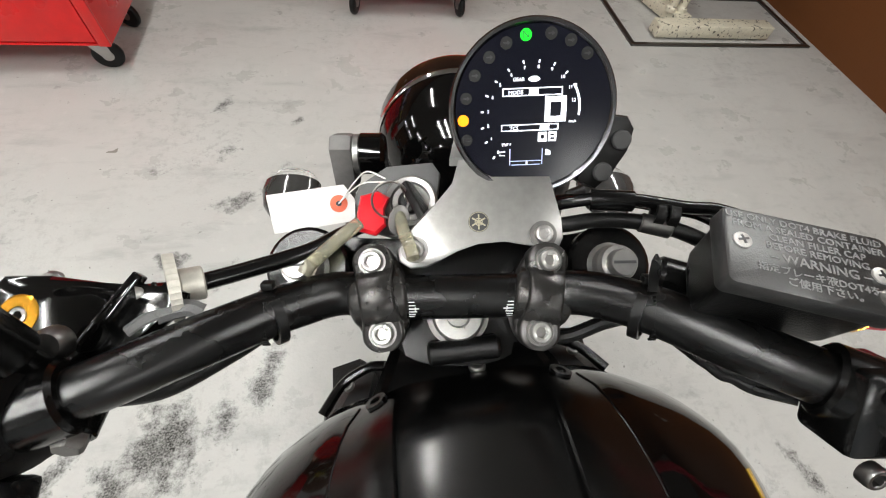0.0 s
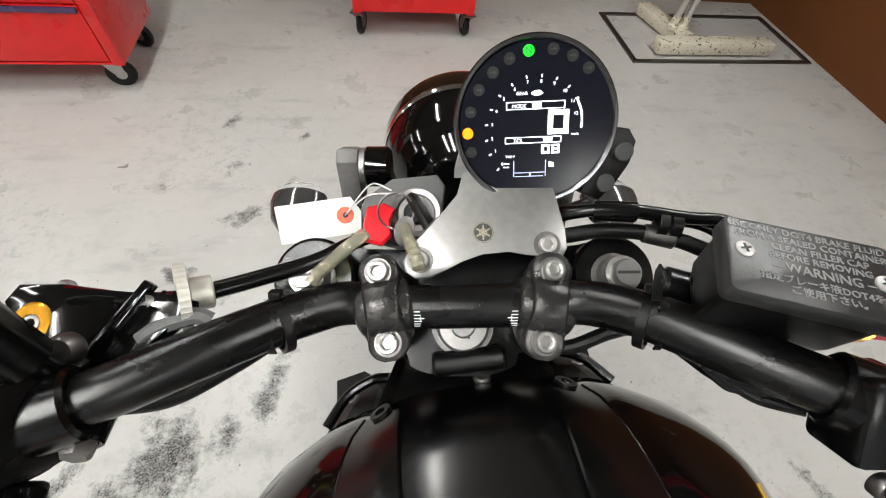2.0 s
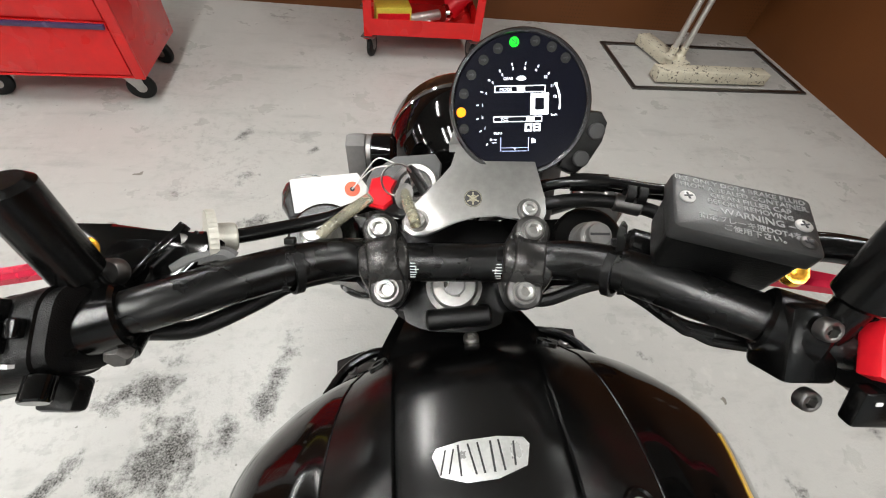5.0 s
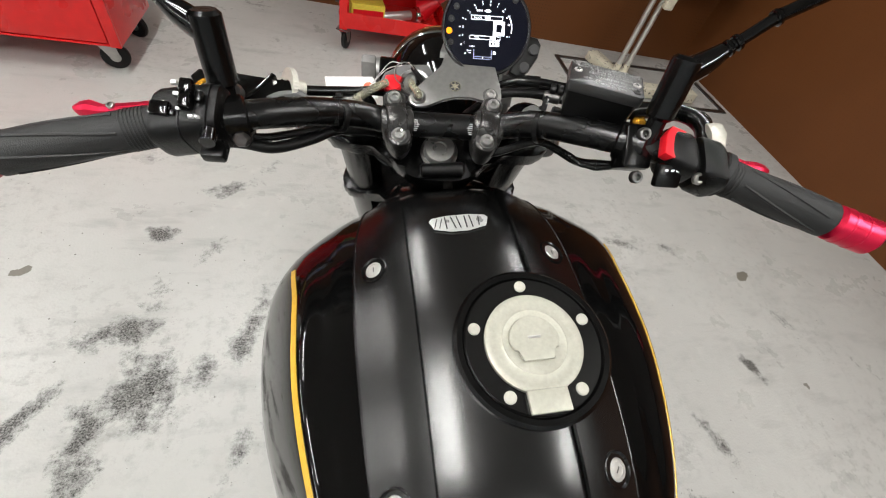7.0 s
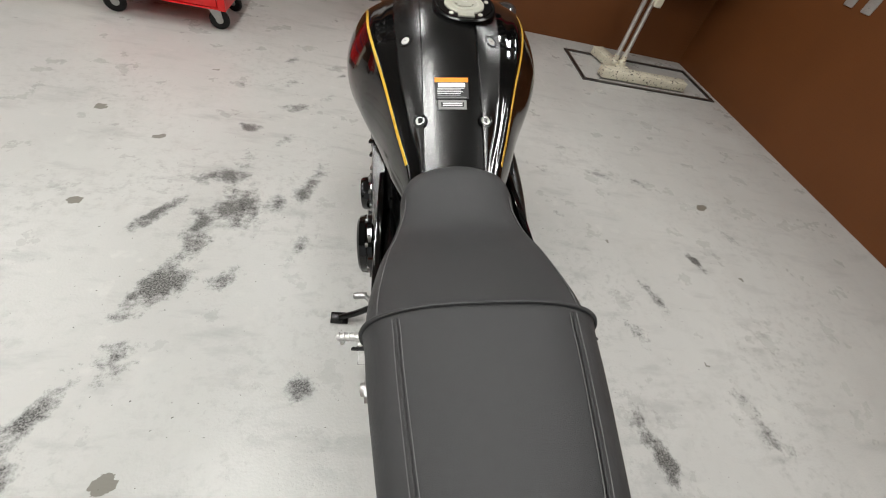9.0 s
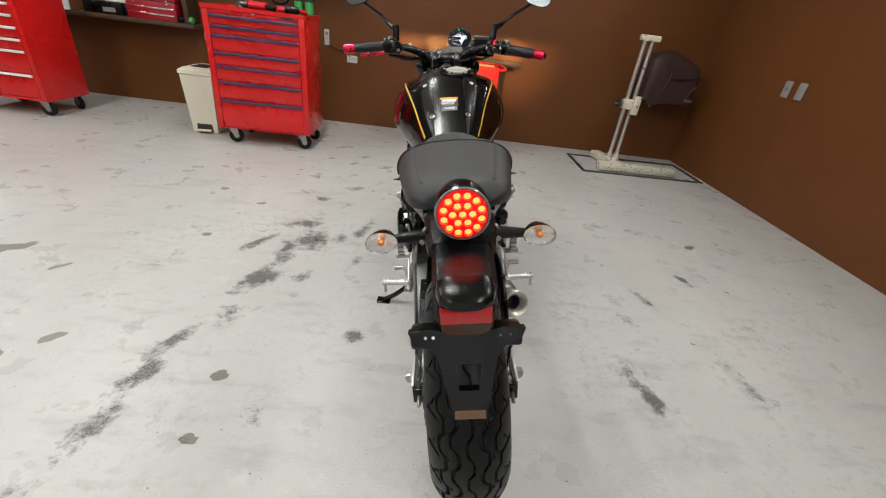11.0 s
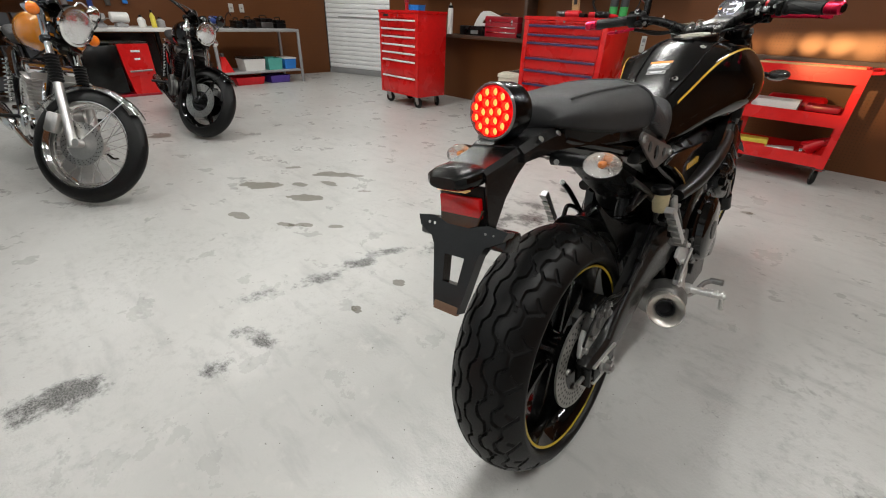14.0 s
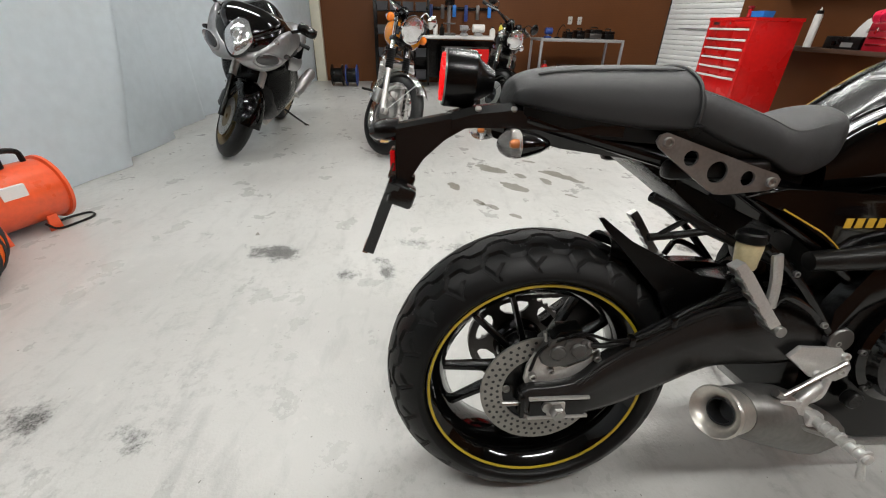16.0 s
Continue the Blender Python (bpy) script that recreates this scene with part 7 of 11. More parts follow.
for x, y, z in ((0.128, 1.164, 1.071), (0.136, 1.162, 1.071)):
    st("hose_clip", lathe(B(), [(0.0055, -0.003), (0.0082, -0.003), (0.0082, 0.003), (0.0055, 0.003)], 20, along((x, y - 0.003, z), (x + 0.6, y - 0.15, z)), close=True), BLACK_PLASTIC)
st("cable_boot", tube(B(), [(0.112, 1.168, 1.075), (0.098, 1.170, 1.074), (0.086, 1.172, 1.072)], 0.0068, 12, 3), BLACK_SATIN)
st("switch_wire", tube(B(), [(0.20, 1.042, 1.062), (0.168, 1.060, 1.048), (0.149, 1.072, 1.040), (0.130, 1.090, 1.040), (0.112, 1.102, 1.040), (0.093, 1.101, 1.036), (0.064, 1.094, 1.028), (0.045, 1.11, 1.01)], 0.0046, 10), BLACK_PLASTIC)
st("switch_wire", tube(B(), [(0.178, 1.048, 1.056), (0.164, 1.056, 1.046), (0.156, 1.063, 1.043), (0.150, 1.066, 1.042), (0.138, 1.078, 1.044), (0.12, 1.098, 1.042)], 0.0032, 10), BLACK_PLASTIC)

# ---- mirrors ----
for s, base, top in ((-1, Vector((-0.203, 1.061, 1.104)), Vector((-0.2045, 1.072, 1.163))), (1, Vector((0.193, 1.046, 1.116)), Vector((0.199, 1.062, 1.168)))):
    mir = st("mirror", rod(B(), base, top, 0.0130, 24, bevel=0.003), BLACK_SATIN, None, "round-backed black mirror on a jointed stalk")
    st("mirror_foot", rod(B(), base - (top - base) * 0.45, base, 0.0085, 16), BLACK_SATIN, mir)
    st("foot_nut", lathe(B(), [(0.009, 0), (0.009, 0.008), (0, 0.009)], 6, facing(base - (top - base) * 0.3, top - base)), BLACK_SATIN, mir)
    c = Vector((s * 0.352, 1.078, 1.268))
    e = top + (base - top) * 0.28
    k1 = e + Vector((s * 0.020, 0.006, 0.010))
    k2 = e + (c - e) * 0.45 + Vector((0, 0.012, -0.004))
    st("elbow", tube(B(), [e, k1, k1 + (k2 - k1) * 0.25], 0.0085, 14, 4, radii=[0.0125, 0.0105, 0.0075]), BLACK_GLOSS, mir)
    st("stalk", rod(B(), k1, k2, 0.0052, 14), BLACK_SATIN, mir)
    for f in (0.28, 0.40, 0.92):
        st("stalk_collar", rod(B(), k1 + (k2 - k1) * f, k1 + (k2 - k1) * (f + 0.07), 0.0074, 14, bevel=0.001), BLACK_GLOSS, mir)
    st("stalk_end", rod(B(), k2, c + Vector((0, 0.012, -0.018)), 0.0058, 14), BLACK_GLOSS, mir)
    mm = tilted(c, (0.02, -0.975, 0.223) if s < 0 else (0.05, -0.99, 0.115), (s * 0.25, 0, 1))
    oval = []
    for k in range(40):
        a = 2 * math.pi * k / 40
        oval.append((0.060 * math.copysign(abs(math.cos(a)) ** 0.8, math.cos(a)), (0.034 + 0.006 * math.cos(a) * s) * math.copysign(abs(math.sin(a)) ** 0.85, math.sin(a))))
    st("mirror_shell", loft(B(), [[mm @ Vector((x * q, y * q, z)) for x, y in oval] for q, z in ((0.4, -0.022), (0.75, -0.017), (0.95, -0.008), (1.0, 0.0), (0.97, 0.002))]), BLACK_GLOSS, mir)
    st("mirror_glass", prism(B(), [(x * 0.94, y * 0.94) for x, y in oval], 0.002, mm @ Matrix.Translation((0, 0, 0.0015))), MIRROR, mir, "clear mirror glass")

# ---- round display ----
BUTTON_RUBBER = mat("grey button rubber", (0.025, 0.025, 0.025), 0.6, scale=30)
GN = Vector((0, -0.764, 0.645))
GP = Vector((0.0462, 1.2135, 1.1105))
GM = tilted(GP, GN, (0.03, 0.6, 0.75)) @ Matrix.Rotation(radians(3.6), 4, "Z")
GR = 0.0515
gauge = st("display", lathe(B(), [(0.0, -0.030), (0.030, -0.030), (0.046, -0.024), (GR, -0.012), (GR + 0.0012, -0.004), (GR + 0.0008, 0.0004), (GR - 0.0015, 0.0012), (GR - 0.003, 0.0)], 72, GM), BLACK_SATIN, None, "round digital instrument in a black case")
st("bezel", lathe(B(), [(GR - 0.0028, 0.0002), (GR - 0.0016, 0.0018), (GR + 0.0002, 0.0018), (GR + 0.0013, 0.0002), (GR + 0.0010, -0.003)], 72, GM), mat("dark chrome bezel", (0.16, 0.16, 0.165), 0.22, 1.0, scale=20), gauge, "thin dark chrome bezel")
st("screen_glass", lathe(B(), [(0, 0.0007), (GR - 0.003, 0.0007)], 64, GM), SCREEN, gauge, "dark display glass")
S1 = GM @ Matrix.Translation((0, 0, 0.0009))
px = 0.102 / 298.0      # display layout unit


def gpt(x, y):
    return ((x - 946) * px, (217 - y) * px)


def seg_bar(x0, y0, x1, y1, material, name="display_segment"):
    (a, b), (c, d) = gpt(x0, y0), gpt(x1, y1)
    st(name, box(B(), min(a, c), max(a, c), min(b, d), max(b, d), 0, 0.0003, 0, S1), material, gauge)


def seg_frame(x0, y0, x1, y1, w, material):
    seg_bar(x0, y0, x1, y0 + w, material)
    seg_bar(x0, y1 - w, x1, y1, material)
    seg_bar(x0, y0 + w, x0 + w, y1 - w, material)
    seg_bar(x1 - w, y0 + w, x1, y1 - w, material)


seg_frame(890, 179, 999, 193, 1.6, LCD_WHITE)
seg_bar(938, 181, 955, 191, LCD_WHITE)
seg_frame(888, 242, 994, 254, 1.6, LCD_WHITE)
seg_bar(960, 244, 977, 253, LCD_WHITE)
seg_frame(968, 195, 1007, 239, 9.5, LCD_WHITE)
seg_frame(957, 257, 973, 274, 4.5, LCD_WHITE)
for x0, y0, x1, y1 in ((976, 257, 991, 260.5), (976, 264, 991, 267), (976, 270.5, 991, 274), (976, 260, 979.5, 271), (987.5, 260, 991, 271)):
    seg_bar(x0, y0, x1, y1, LCD_WHITE)
seg_bar(972, 289, 977, 299, LCD_WHITE)
seg_bar(978, 291, 981, 299, LCD_WHITE)
for x0, y0, x1, y1 in ((904, 286, 905.6, 316), (965, 286, 966.6, 316), (904, 308, 966, 309.4), (908, 315, 962, 316.4)):
    seg_bar(x0, y0, x1, y1, LCD_DIM)
st("display_segment", prism(B(), [gpt(x, y) for x, y in ((935, 165), (942, 160), (952, 160), (958, 165), (952, 169), (942, 169))], 0.0003, S1), LCD_WHITE, gauge)
for text, x, y, size in (("MODE", 914, 187, 11), ("TCS", 912, 249, 11), ("GEAR", 919, 165, 10), ("TRIP F", 898, 278, 8), ("km/h", 1020, 240, 8), ("x1000", 890, 291, 6), ("r/min", 890, 297, 6), ("E", 937, 312, 9)):
    a, b = gpt(x, y)
    letters(text, size * px * 0.85, S1 @ Matrix.Translation((a, b, 0)), LCD_WHITE, gauge, "display_word", 0.0001)
for k, (x, y) in enumerate(((883, 291), (870, 266), (864, 243), (864, 218), (872, 194), (886, 173), (906, 157), (929, 146), (954, 145), (978, 150), (998, 163), (1013, 181), (1020, 203))):
    a, b = gpt(x, y)
    letters(str(k), 10 * px * 0.85, S1 @ Matrix.Translation((a, b, 0)), LCD_WHITE, gauge, "display_number", 0.0001)
    dx, dy = x - 946, y - 217
    q = 1.13
    a, b = gpt(946 + dx * q, 217 + dy * q)
    st("display_tick", box(B(), -0.0009, 0.0009, -0.0004, 0.0004, 0, 0.0003, 0, S1 @ Matrix.Translation((a, b, 0)) @ Matrix.Rotation(math.atan2(-dy, dx), 4, "Z")), LCD_WHITE, gauge)
bm = B()
arc = [gpt(946 + 87 * math.cos(t), 217 - 82 * math.sin(t)) for t in np.linspace(-0.15, 0.55, 12)]
arc2 = [gpt(946 + 83.5 * math.cos(t), 217 - 78.5 * math.sin(t)) for t in np.linspace(0.55, -0.15, 12)]
st("display_arc", prism(bm, arc + arc2, 0.0003, S1), LCD_WHITE, gauge)
for x, y, mt in ((930, 93, LED_GREEN), (818, 232, LED_AMBER), (974, 92, ICON), (1009, 104, ICON), (1039, 126, ICON), (896, 105, ICON), (866, 127, ICON), (840, 156, ICON), (824, 194, ICON), (824, 267, ICON)):
    a, b = gpt(x, y)
    r = 0.0035 if mt is not ICON else 0.0036
    st("warning_lamp", lathe(B(), [(0, 0.0003), (r, 0.0003), (r, 0)], 24, S1 @ Matrix.Translation((a, b, 0))), mt, gauge, {LED_GREEN: "lit green neutral lamp", LED_AMBER: "lit amber warning lamp"}.get(mt, ""))
a, b = gpt(930, 93)
letters("N", 0.006, S1 @ Matrix.Translation((a, b, 0.0004)), mat("dark green letter", (0.01, 0.12, 0.02), 0.5, emit=0.2), gauge, "lamp_symbol", 0.0001)
a, b = gpt(824, 267)
letters("TCS", 0.0035, S1 @ Matrix.Translation((a, b, 0.0004)), DARK_PRINT, gauge, "lamp_symbol", 0.0001)
for x, y in ((974, 92), (1009, 104), (1039, 126), (896, 105), (866, 127), (840, 156), (824, 194)):
    a, b = gpt(x, y)
    st("lamp_symbol", prism(B(), [(a - 0.0018, b - 0.0004), (a + 0.0006, b - 0.0004), (a + 0.0006, b - 0.0014), (a + 0.0022, b), (a + 0.0006, b + 0.0014), (a + 0.0006, b + 0.0004), (a - 0.0018, b + 0.0004)], 0.0001, S1 @ Matrix.Translation((0, 0, 0.0004))), DARK_PRINT, gauge)
pod = st("button_pod", prism(B(), [(0.030, -0.046), (0.044, -0.053), (0.054, -0.044), (0.064, -0.028), (0.067, -0.014), (0.062, -0.006), (0.048, -0.004)], 0.022, GM @ Matrix.Translation((0, 0, -0.022)), 0.004), BLACK_PLASTIC, gauge)
for x, y in ((0.0575, -0.0205), (0.0470, -0.0405)):
    bt = st("select_button", lathe(B(), [(0.0062, -0.002), (0.0062, 0.0012), (0.0052, 0.002), (0, 0.0022)], 24, GM @ Matrix.Translation((x, y, 0.0008))), BUTTON_RUBBER, gauge)
    for k in range(5):
        st("button_rib", box(B(), -0.0036, 0.0036, -0.0004, 0.0004, 0.0018, 0.0028, 0, GM @ Matrix.Translation((x, y + (k - 2) * 0.0017, 0)) @ Matrix.Rotation(0.5, 4, "Z")), BUTTON_RUBBER, gauge)

# bracket that carries the display
BM = tilted((0.012, 1.159, 1.0615), AXIS)
ol = [(0.046, 0.033), (0.052, 0.014), (0.055, 0.0035), (0.0555, -0.0085), (0.052, -0.0155), (0.043, -0.0165), (0.032, -0.0115), (0.018, -0.0090), (0.0, -0.0105), (-0.014, -0.0155), (-0.024, -0.0225), (-0.034, -0.0275), (-0.044, -0.0280), (-0.051, -0.0235), (-0.0525, -0.0165), (-0.047, -0.0075), (-0.034, 0.009), (-0.022, 0.0185), (-0.015, 0.027), (-0.013, 0.040), (-0.012, 0.05), (0.044, 0.05)]
brk = st("display_bracket", prism(B(), ol, 0.0045, BM, 0.0015), ALU, None, "brushed aluminium display bracket with a round emblem")
st("bracket_neck", loft(B(), [[Vector(c) + Vector((w * u, 0, 0)) + Vector((0, 0.5, 0.86)) * 0.003 * v for u, v in ((-1, -1), (1, -1), (1, 1), (-1, 1))] for c, w in (((0.028, 1.196, 1.083), 0.034), ((0.032, 1.212, 1.088), 0.034), ((0.038, 1.222, 1.10), 0.03))]), ALU, brk)
for x, y, z in ((-0.029, 1.143, 1.0588), (0.054, 1.1515, 1.0628)):
    m = facing((x, y, z - 0.001), AXIS)
    st("bracket_washer", lathe(B(), [(0.005, 0), (0.0088, 0), (0.0088, 0.0022), (0.005, 0.0022)], 28, m, close=True), STEEL_DARK, brk)
    st("bracket_bolt", bolt(B(), m @ Matrix.Translation((0, 0, 0.002)), 0.0058, 0.0045, seg=24), STEEL, brk)
PALE_GOLD = mat("pale gold print", (0.34, 0.31, 0.22), 0.4, scale=30)
EM = tilted((0.0125, 1.159, 1.066), AXIS)
em = st("emblem", lathe(B(), [(0, 0.0), (0.0068, 0.0), (0.0068, 0.0006), (0, 0.0006)], 32, EM), DARK_PRINT, brk, "round dark emblem with a gold edge")
st("emblem_ring", lathe(B(), [(0.0061, 0.0006), (0.0061, 0.0009), (0.0065, 0.0009), (0.0065, 0.0006)], 32, EM, close=True), PALE_GOLD, em)
for k in range(3):
    st("emblem_bar", box(B(), -0.0050, 0.0050, -0.0005, 0.0005, 0.0006, 0.0009 + 0.00006 * k, 0, EM @ Matrix.Rotation(radians(30 + 60 * k), 4, "Z")), PALE_GOLD, em)
st("emblem_hub", lathe(B(), [(0.0021, 0.0006), (0.0021, 0.0011), (0.0026, 0.0011), (0.0026, 0.0006)], 24, EM, close=True), PALE_GOLD, em)

# ---- ignition lock, key, tag ----
IG = Vector((-0.034, 1.194, 1.040))
IM = tilted(IG, AXIS)
ign = st("ignition_cover", prism(B(), [(-0.042, 0.004), (-0.038, 0.014), (-0.018, 0.028), (0.016, 0.031), (0.022, 0.022), (0.020, 0.004), (0.010, -0.020), (-0.012, -0.026), (-0.034, -0.020)], 0.012, IM @ Matrix.Translation((0, 0, -0.006)), 0.003), GREY_PLASTIC, None, "grey textured ignition lock cover")
st("lock_ring", lathe(B(), [(0.0135, 0.004), (0.0185, 0.0055), (0.0195, 0.009), (0.018, 0.011), (0.0145, 0.010), (0.0135, 0.006)], 36, IM, close=True), ALU, ign, "silver lock ring")
st("lock_face", lathe(B(), [(0, 0.0065), (0.0138, 0.0065)], 30, IM), STEEL_DARK, ign)
st("lock_barrel", lathe(B(), [(0.009, 0.0065), (0.009, 0.0095), (0.007, 0.011), (0, 0.011)], 24, IM), BLACK_PLASTIC, ign)
key = thing("ignition_key", "key ring with a red fob in the ignition lock", "key", BIKE @ STEER)


def kt(name, bm, material, label=""):
    return part(name, bm, material, key, label)


kt("key_head", prism(B(), rounded(0.0125, 0.036, 0.004, 4), 0.006, tilted(IG + AXIS * 0.025 + Vector((0.006, -0.006, 0)), (0.72, 0.30, 0.62), (-0.45, 0.85, 0.1)) @ Matrix.Translation((0, 0, -0.003)), 0.0015), BLACK_PLASTIC)
kt("key_blade", box(B(), -0.003, 0.003, -0.001, 0.001, 0.008, 0.028, 0, IM), STEEL)
kt("key_ring", lathe(B(), [(0.0125, -0.0008), (0.0133, 0), (0.0125, 0.0008), (0.0117, 0)], 28, tilted(IG + AXIS * 0.028 + Vector((-0.012, -0.004, 0.0)), (0.25, -0.75, 0.6)), close=True), STEEL)
kt("steel_tag", prism(B(), [(0.007 * math.cos(a), 0.010 * math.sin(a)) for a in np.linspace(0, 2 * math.pi, 20, endpoint=False)], 0.0015, tilted(IG + AXIS * 0.026 + Vector((-0.006, -0.020, 0)), (0.3, -0.6, 0.7)), 0.0004), STEEL_DARK)
kt("fob", loft(B(), [[Vector((-0.060, 1.176, 1.052)) + Vector((x * q, y * q, 0)) + Vector((0.1, -0.45, 0.88)) * z for x, y in ((-0.0085, -0.014), (0.004, -0.018), (0.0105, -0.010), (0.0085, 0.004), (0.0115, 0.014), (0.003, 0.020), (-0.0095, 0.016), (-0.0105, 0.0))] for q, z in ((0.8, -0.004), (1.0, -0.002), (1.0, 0.003), (0.85, 0.006))]), RED_PLASTIC, "glossy red plastic fob")
kt("sleeve", tube(B(), [(-0.066, 1.162, 1.062), (-0.079, 1.148, 1.062), (-0.094, 1.132, 1.060), (-0.098, 1.126, 1.058)], 0.0044, 12, 4), CLEAR_TUBE, "yellowed clear plastic sleeve")
kt("sleeve", tube(B(), [(-0.040, 1.168, 1.064), (-0.036, 1.152, 1.066), (-0.031, 1.138, 1.068), (-0.029, 1.131, 1.068)], 0.0042, 12, 4), CLEAR_TUBE, "yellowed clear plastic sleeve")
tag = thing("paper_tag", "white paper tag with a red reinforcing ring", "tag", BIKE @ STEER)
c0 = [Vector(p) for p in ((-0.146, 1.206, 1.037), (-0.088, 1.217, 1.036), (-0.079, 1.207, 1.030), (-0.079, 1.193, 1.021), (-0.140, 1.181, 1.021))]
tn = (c0[1] - c0[0]).cross(c0[4] - c0[0]).normalized()
tn = tn if tn.z > 0 else -tn
part("card", loft(B(), [[p + tn * (0.0005 * k) for p in c0] for k in (0, 1)]), PAPER, tag)
tm = tilted(Vector((-0.0915, 1.2035, 1.0295)) - tn * ((Vector((-0.0915, 1.2035, 1.0295)) - c0[0]).dot(tn)) + tn * 0.0006, tn)
part("eyelet_ring", lathe(B(), [(0.0022, 0), (0.0068, 0), (0.0068, 0.0003), (0.0022, 0.0003)], 24, tm, close=True), mat("faded red paper", (0.75, 0.16, 0.09), 0.8, scale=30), tag)
part("eyelet_hole", lathe(B(), [(0, 0.0002), (0.0022, 0.0002)], 14, tm), DARK_PRINT, tag)
part("string", tube(B(), [tm @ Vector((0, 0, 0.001)), (-0.078, 1.203, 1.046), (-0.066, 1.198, 1.06), (-0.05, 1.192, 1.068)], 0.0006, 6), PAPER, tag)
part("string", tube(B(), [tm @ Vector((0.001, 0.001, 0.001)), (-0.076, 1.210, 1.048), (-0.064, 1.205, 1.064), (-0.05, 1.194, 1.069)], 0.0006, 6), PAPER, tag)

# ---- headlamp and front indicators ----
HC = Vector((0.006, 1.345, 0.957))
hd = Vector((0, 0.985, -0.17)).normalized()
HM = facing(HC, hd)
hl = st("headlamp", lathe(B(), [(0, -0.085), (0.03, -0.083), (0.058, -0.070), (0.076, -0.045), (0.084, -0.012), (0.086, 0.02), (0.084, 0.028)], 56, HM), BLACK_GLOSS, None, "round black headlamp shell")
st("rim_seam", lathe(B(), [(0.0845, -0.012), (0.0862, -0.010), (0.0866, -0.006), (0.0850, -0.006)], 56, HM), CHROME, hl)
st("reflector", lathe(B(), [(0, -0.03), (0.04, -0.015), (0.075, 0.02)], 40, HM), HEAD_GLASS, hl)
st("lens", lathe(B(), [(0.084, 0.026), (0.06, 0.034), (0, 0.038)], 48, HM), LENS_CLEAR, hl, "clear headlamp lens").visible_shadow = False
SMOKY = mat("smoky clear shell", (0.05, 0.049, 0.048), 0.12, 0.3, scale=20, coat=0.4)
BRACKET_GREY = mat("grey cast bracket", (0.16, 0.155, 0.15), 0.5, 0.3, scale=20, bump=0.3, bscale=900)
for s in (-1, 1):
    br = st("headlamp_bracket", prism(B(), [(-0.014, -0.026), (0.012, -0.030), (0.013, 0.020), (-0.004, 0.026), (-0.014, 0.018)], 0.020, tilted((s * 0.097 - 0.010, 1.266, 1.012), (1, 0, 0), (0, 0.3, 1)), 0.004), BRACKET_GREY, None, "grey cast headlamp bracket")
    st("bracket_arm", prism(B(), [(-0.008, -0.055), (0.010, -0.055), (0.012, 0.0), (-0.010, 0.0)], 0.010, tilted((s * 0.098 - 0.005, 1.255, 0.992), (1, 0, 0), (0, 0.5, 1)), 0.002), STEEL_DARK, br)
    st("bracket_bush", rod(B(), (s * 0.084, 1.268, 1.018), (s * 0.060, 1.268, 1.018), 0.0180, 28, bevel=0.003), BLACK_GLOSS, br)
    st("bush_washer", lathe(B(), [(0.006, 0), (0.0170, 0), (0.0170, 0.0045), (0.006, 0.0045)], 28, facing((s * 0.0868, 1.268, 1.018), (-s, 0, 0)), close=True), ALU, br)
    ic = Vector((s * 0.203, 1.345, 0.872))
    bl_ = st("indicator", lathe(B(), [(0, -0.045), (0.010, -0.040), (0.019, -0.022), (0.023, 0.0), (0.0225, 0.012)], 24, facing(ic, (0, 1, 0)) @ Matrix.Diagonal((1.60, 0.90, 1.1, 1))), SMOKY, None, "smoky clear front indicator")
    st("indicator_lens", lathe(B(), [(0.022, 0.012), (0.016, 0.026), (0, 0.031)], 20, facing(ic, (0, 1, 0)) @ Matrix.Diagonal((1.60, 0.90, 1.1, 1))), LENS_CLEAR, bl_)
    st("indicator_stalk", rod(B(), ic - Vector((s * 0.025, 0, 0)), (s * 0.10, 1.300, 0.890), 0.009, 12), BLACK_PLASTIC, bl_)
# low beam: the shade in the lamp cuts it off at the top
BEAM = BIKE @ STEER @ (HC - hd * 0.004)
INTO = (BIKE @ STEER).inverted()
lo_edge = [BEAM + (Vector(w) - BEAM).normalized() * 0.026 for w in ((-1.7, 2.97, 0.90), (2.6, 2.97, 1.12))]
shade_rim = lo_edge + [p + Vector((0, 0, 0.045)) for p in lo_edge[::-1]]
st("beam_shade", loft(B(), [[INTO @ p for p in shade_rim], [INTO @ (p + Vector((0, 0.0012, 0))) for p in shade_rim]]), STEEL_DARK, hl)
for bx, bz, bw, cone in ((-0.25, 0.93, 560, 8), (0.0, 0.95, 900, 6), (0.20, 0.955, 1700, 5), (0.38, 0.96, 1700, 5), (0.56, 0.965, 1100, 6), (0.80, 0.97, 760, 8), (0.75, 0.90, 300, 28)):
    lamp = bpy.data.lights.new("headlamp_beam", "SPOT")
    lamp.energy, lamp.color, lamp.spot_size, lamp.spot_blend, lamp.shadow_soft_size = bw, (1.0, 0.60, 0.24), radians(cone), 1.0, 0.0005
    lo = new("headlamp_beam", lamp)
    lo.matrix_world = look(BEAM, Vector((bx, 2.97, bz)))
# front fender
bm = B()
rings = []
for k in range(15):
    a = radians(40 + 120 * k / 14)
    rings.append([(0.066 * x, FAX.y + (0.322 - 0.02 * abs(x) ** 3) * math.cos(a), FAX.z + (0.322 - 0.02 * abs(x) ** 3) * math.sin(a)) for x in np.linspace(-1, 1, 11)])
loft(bm, rings, cap=False, closed=False)
bmesh.ops.solidify(bm, geom=bm.faces[:], thickness=0.003)
st("front_fender", bm, BLACK_SATIN)

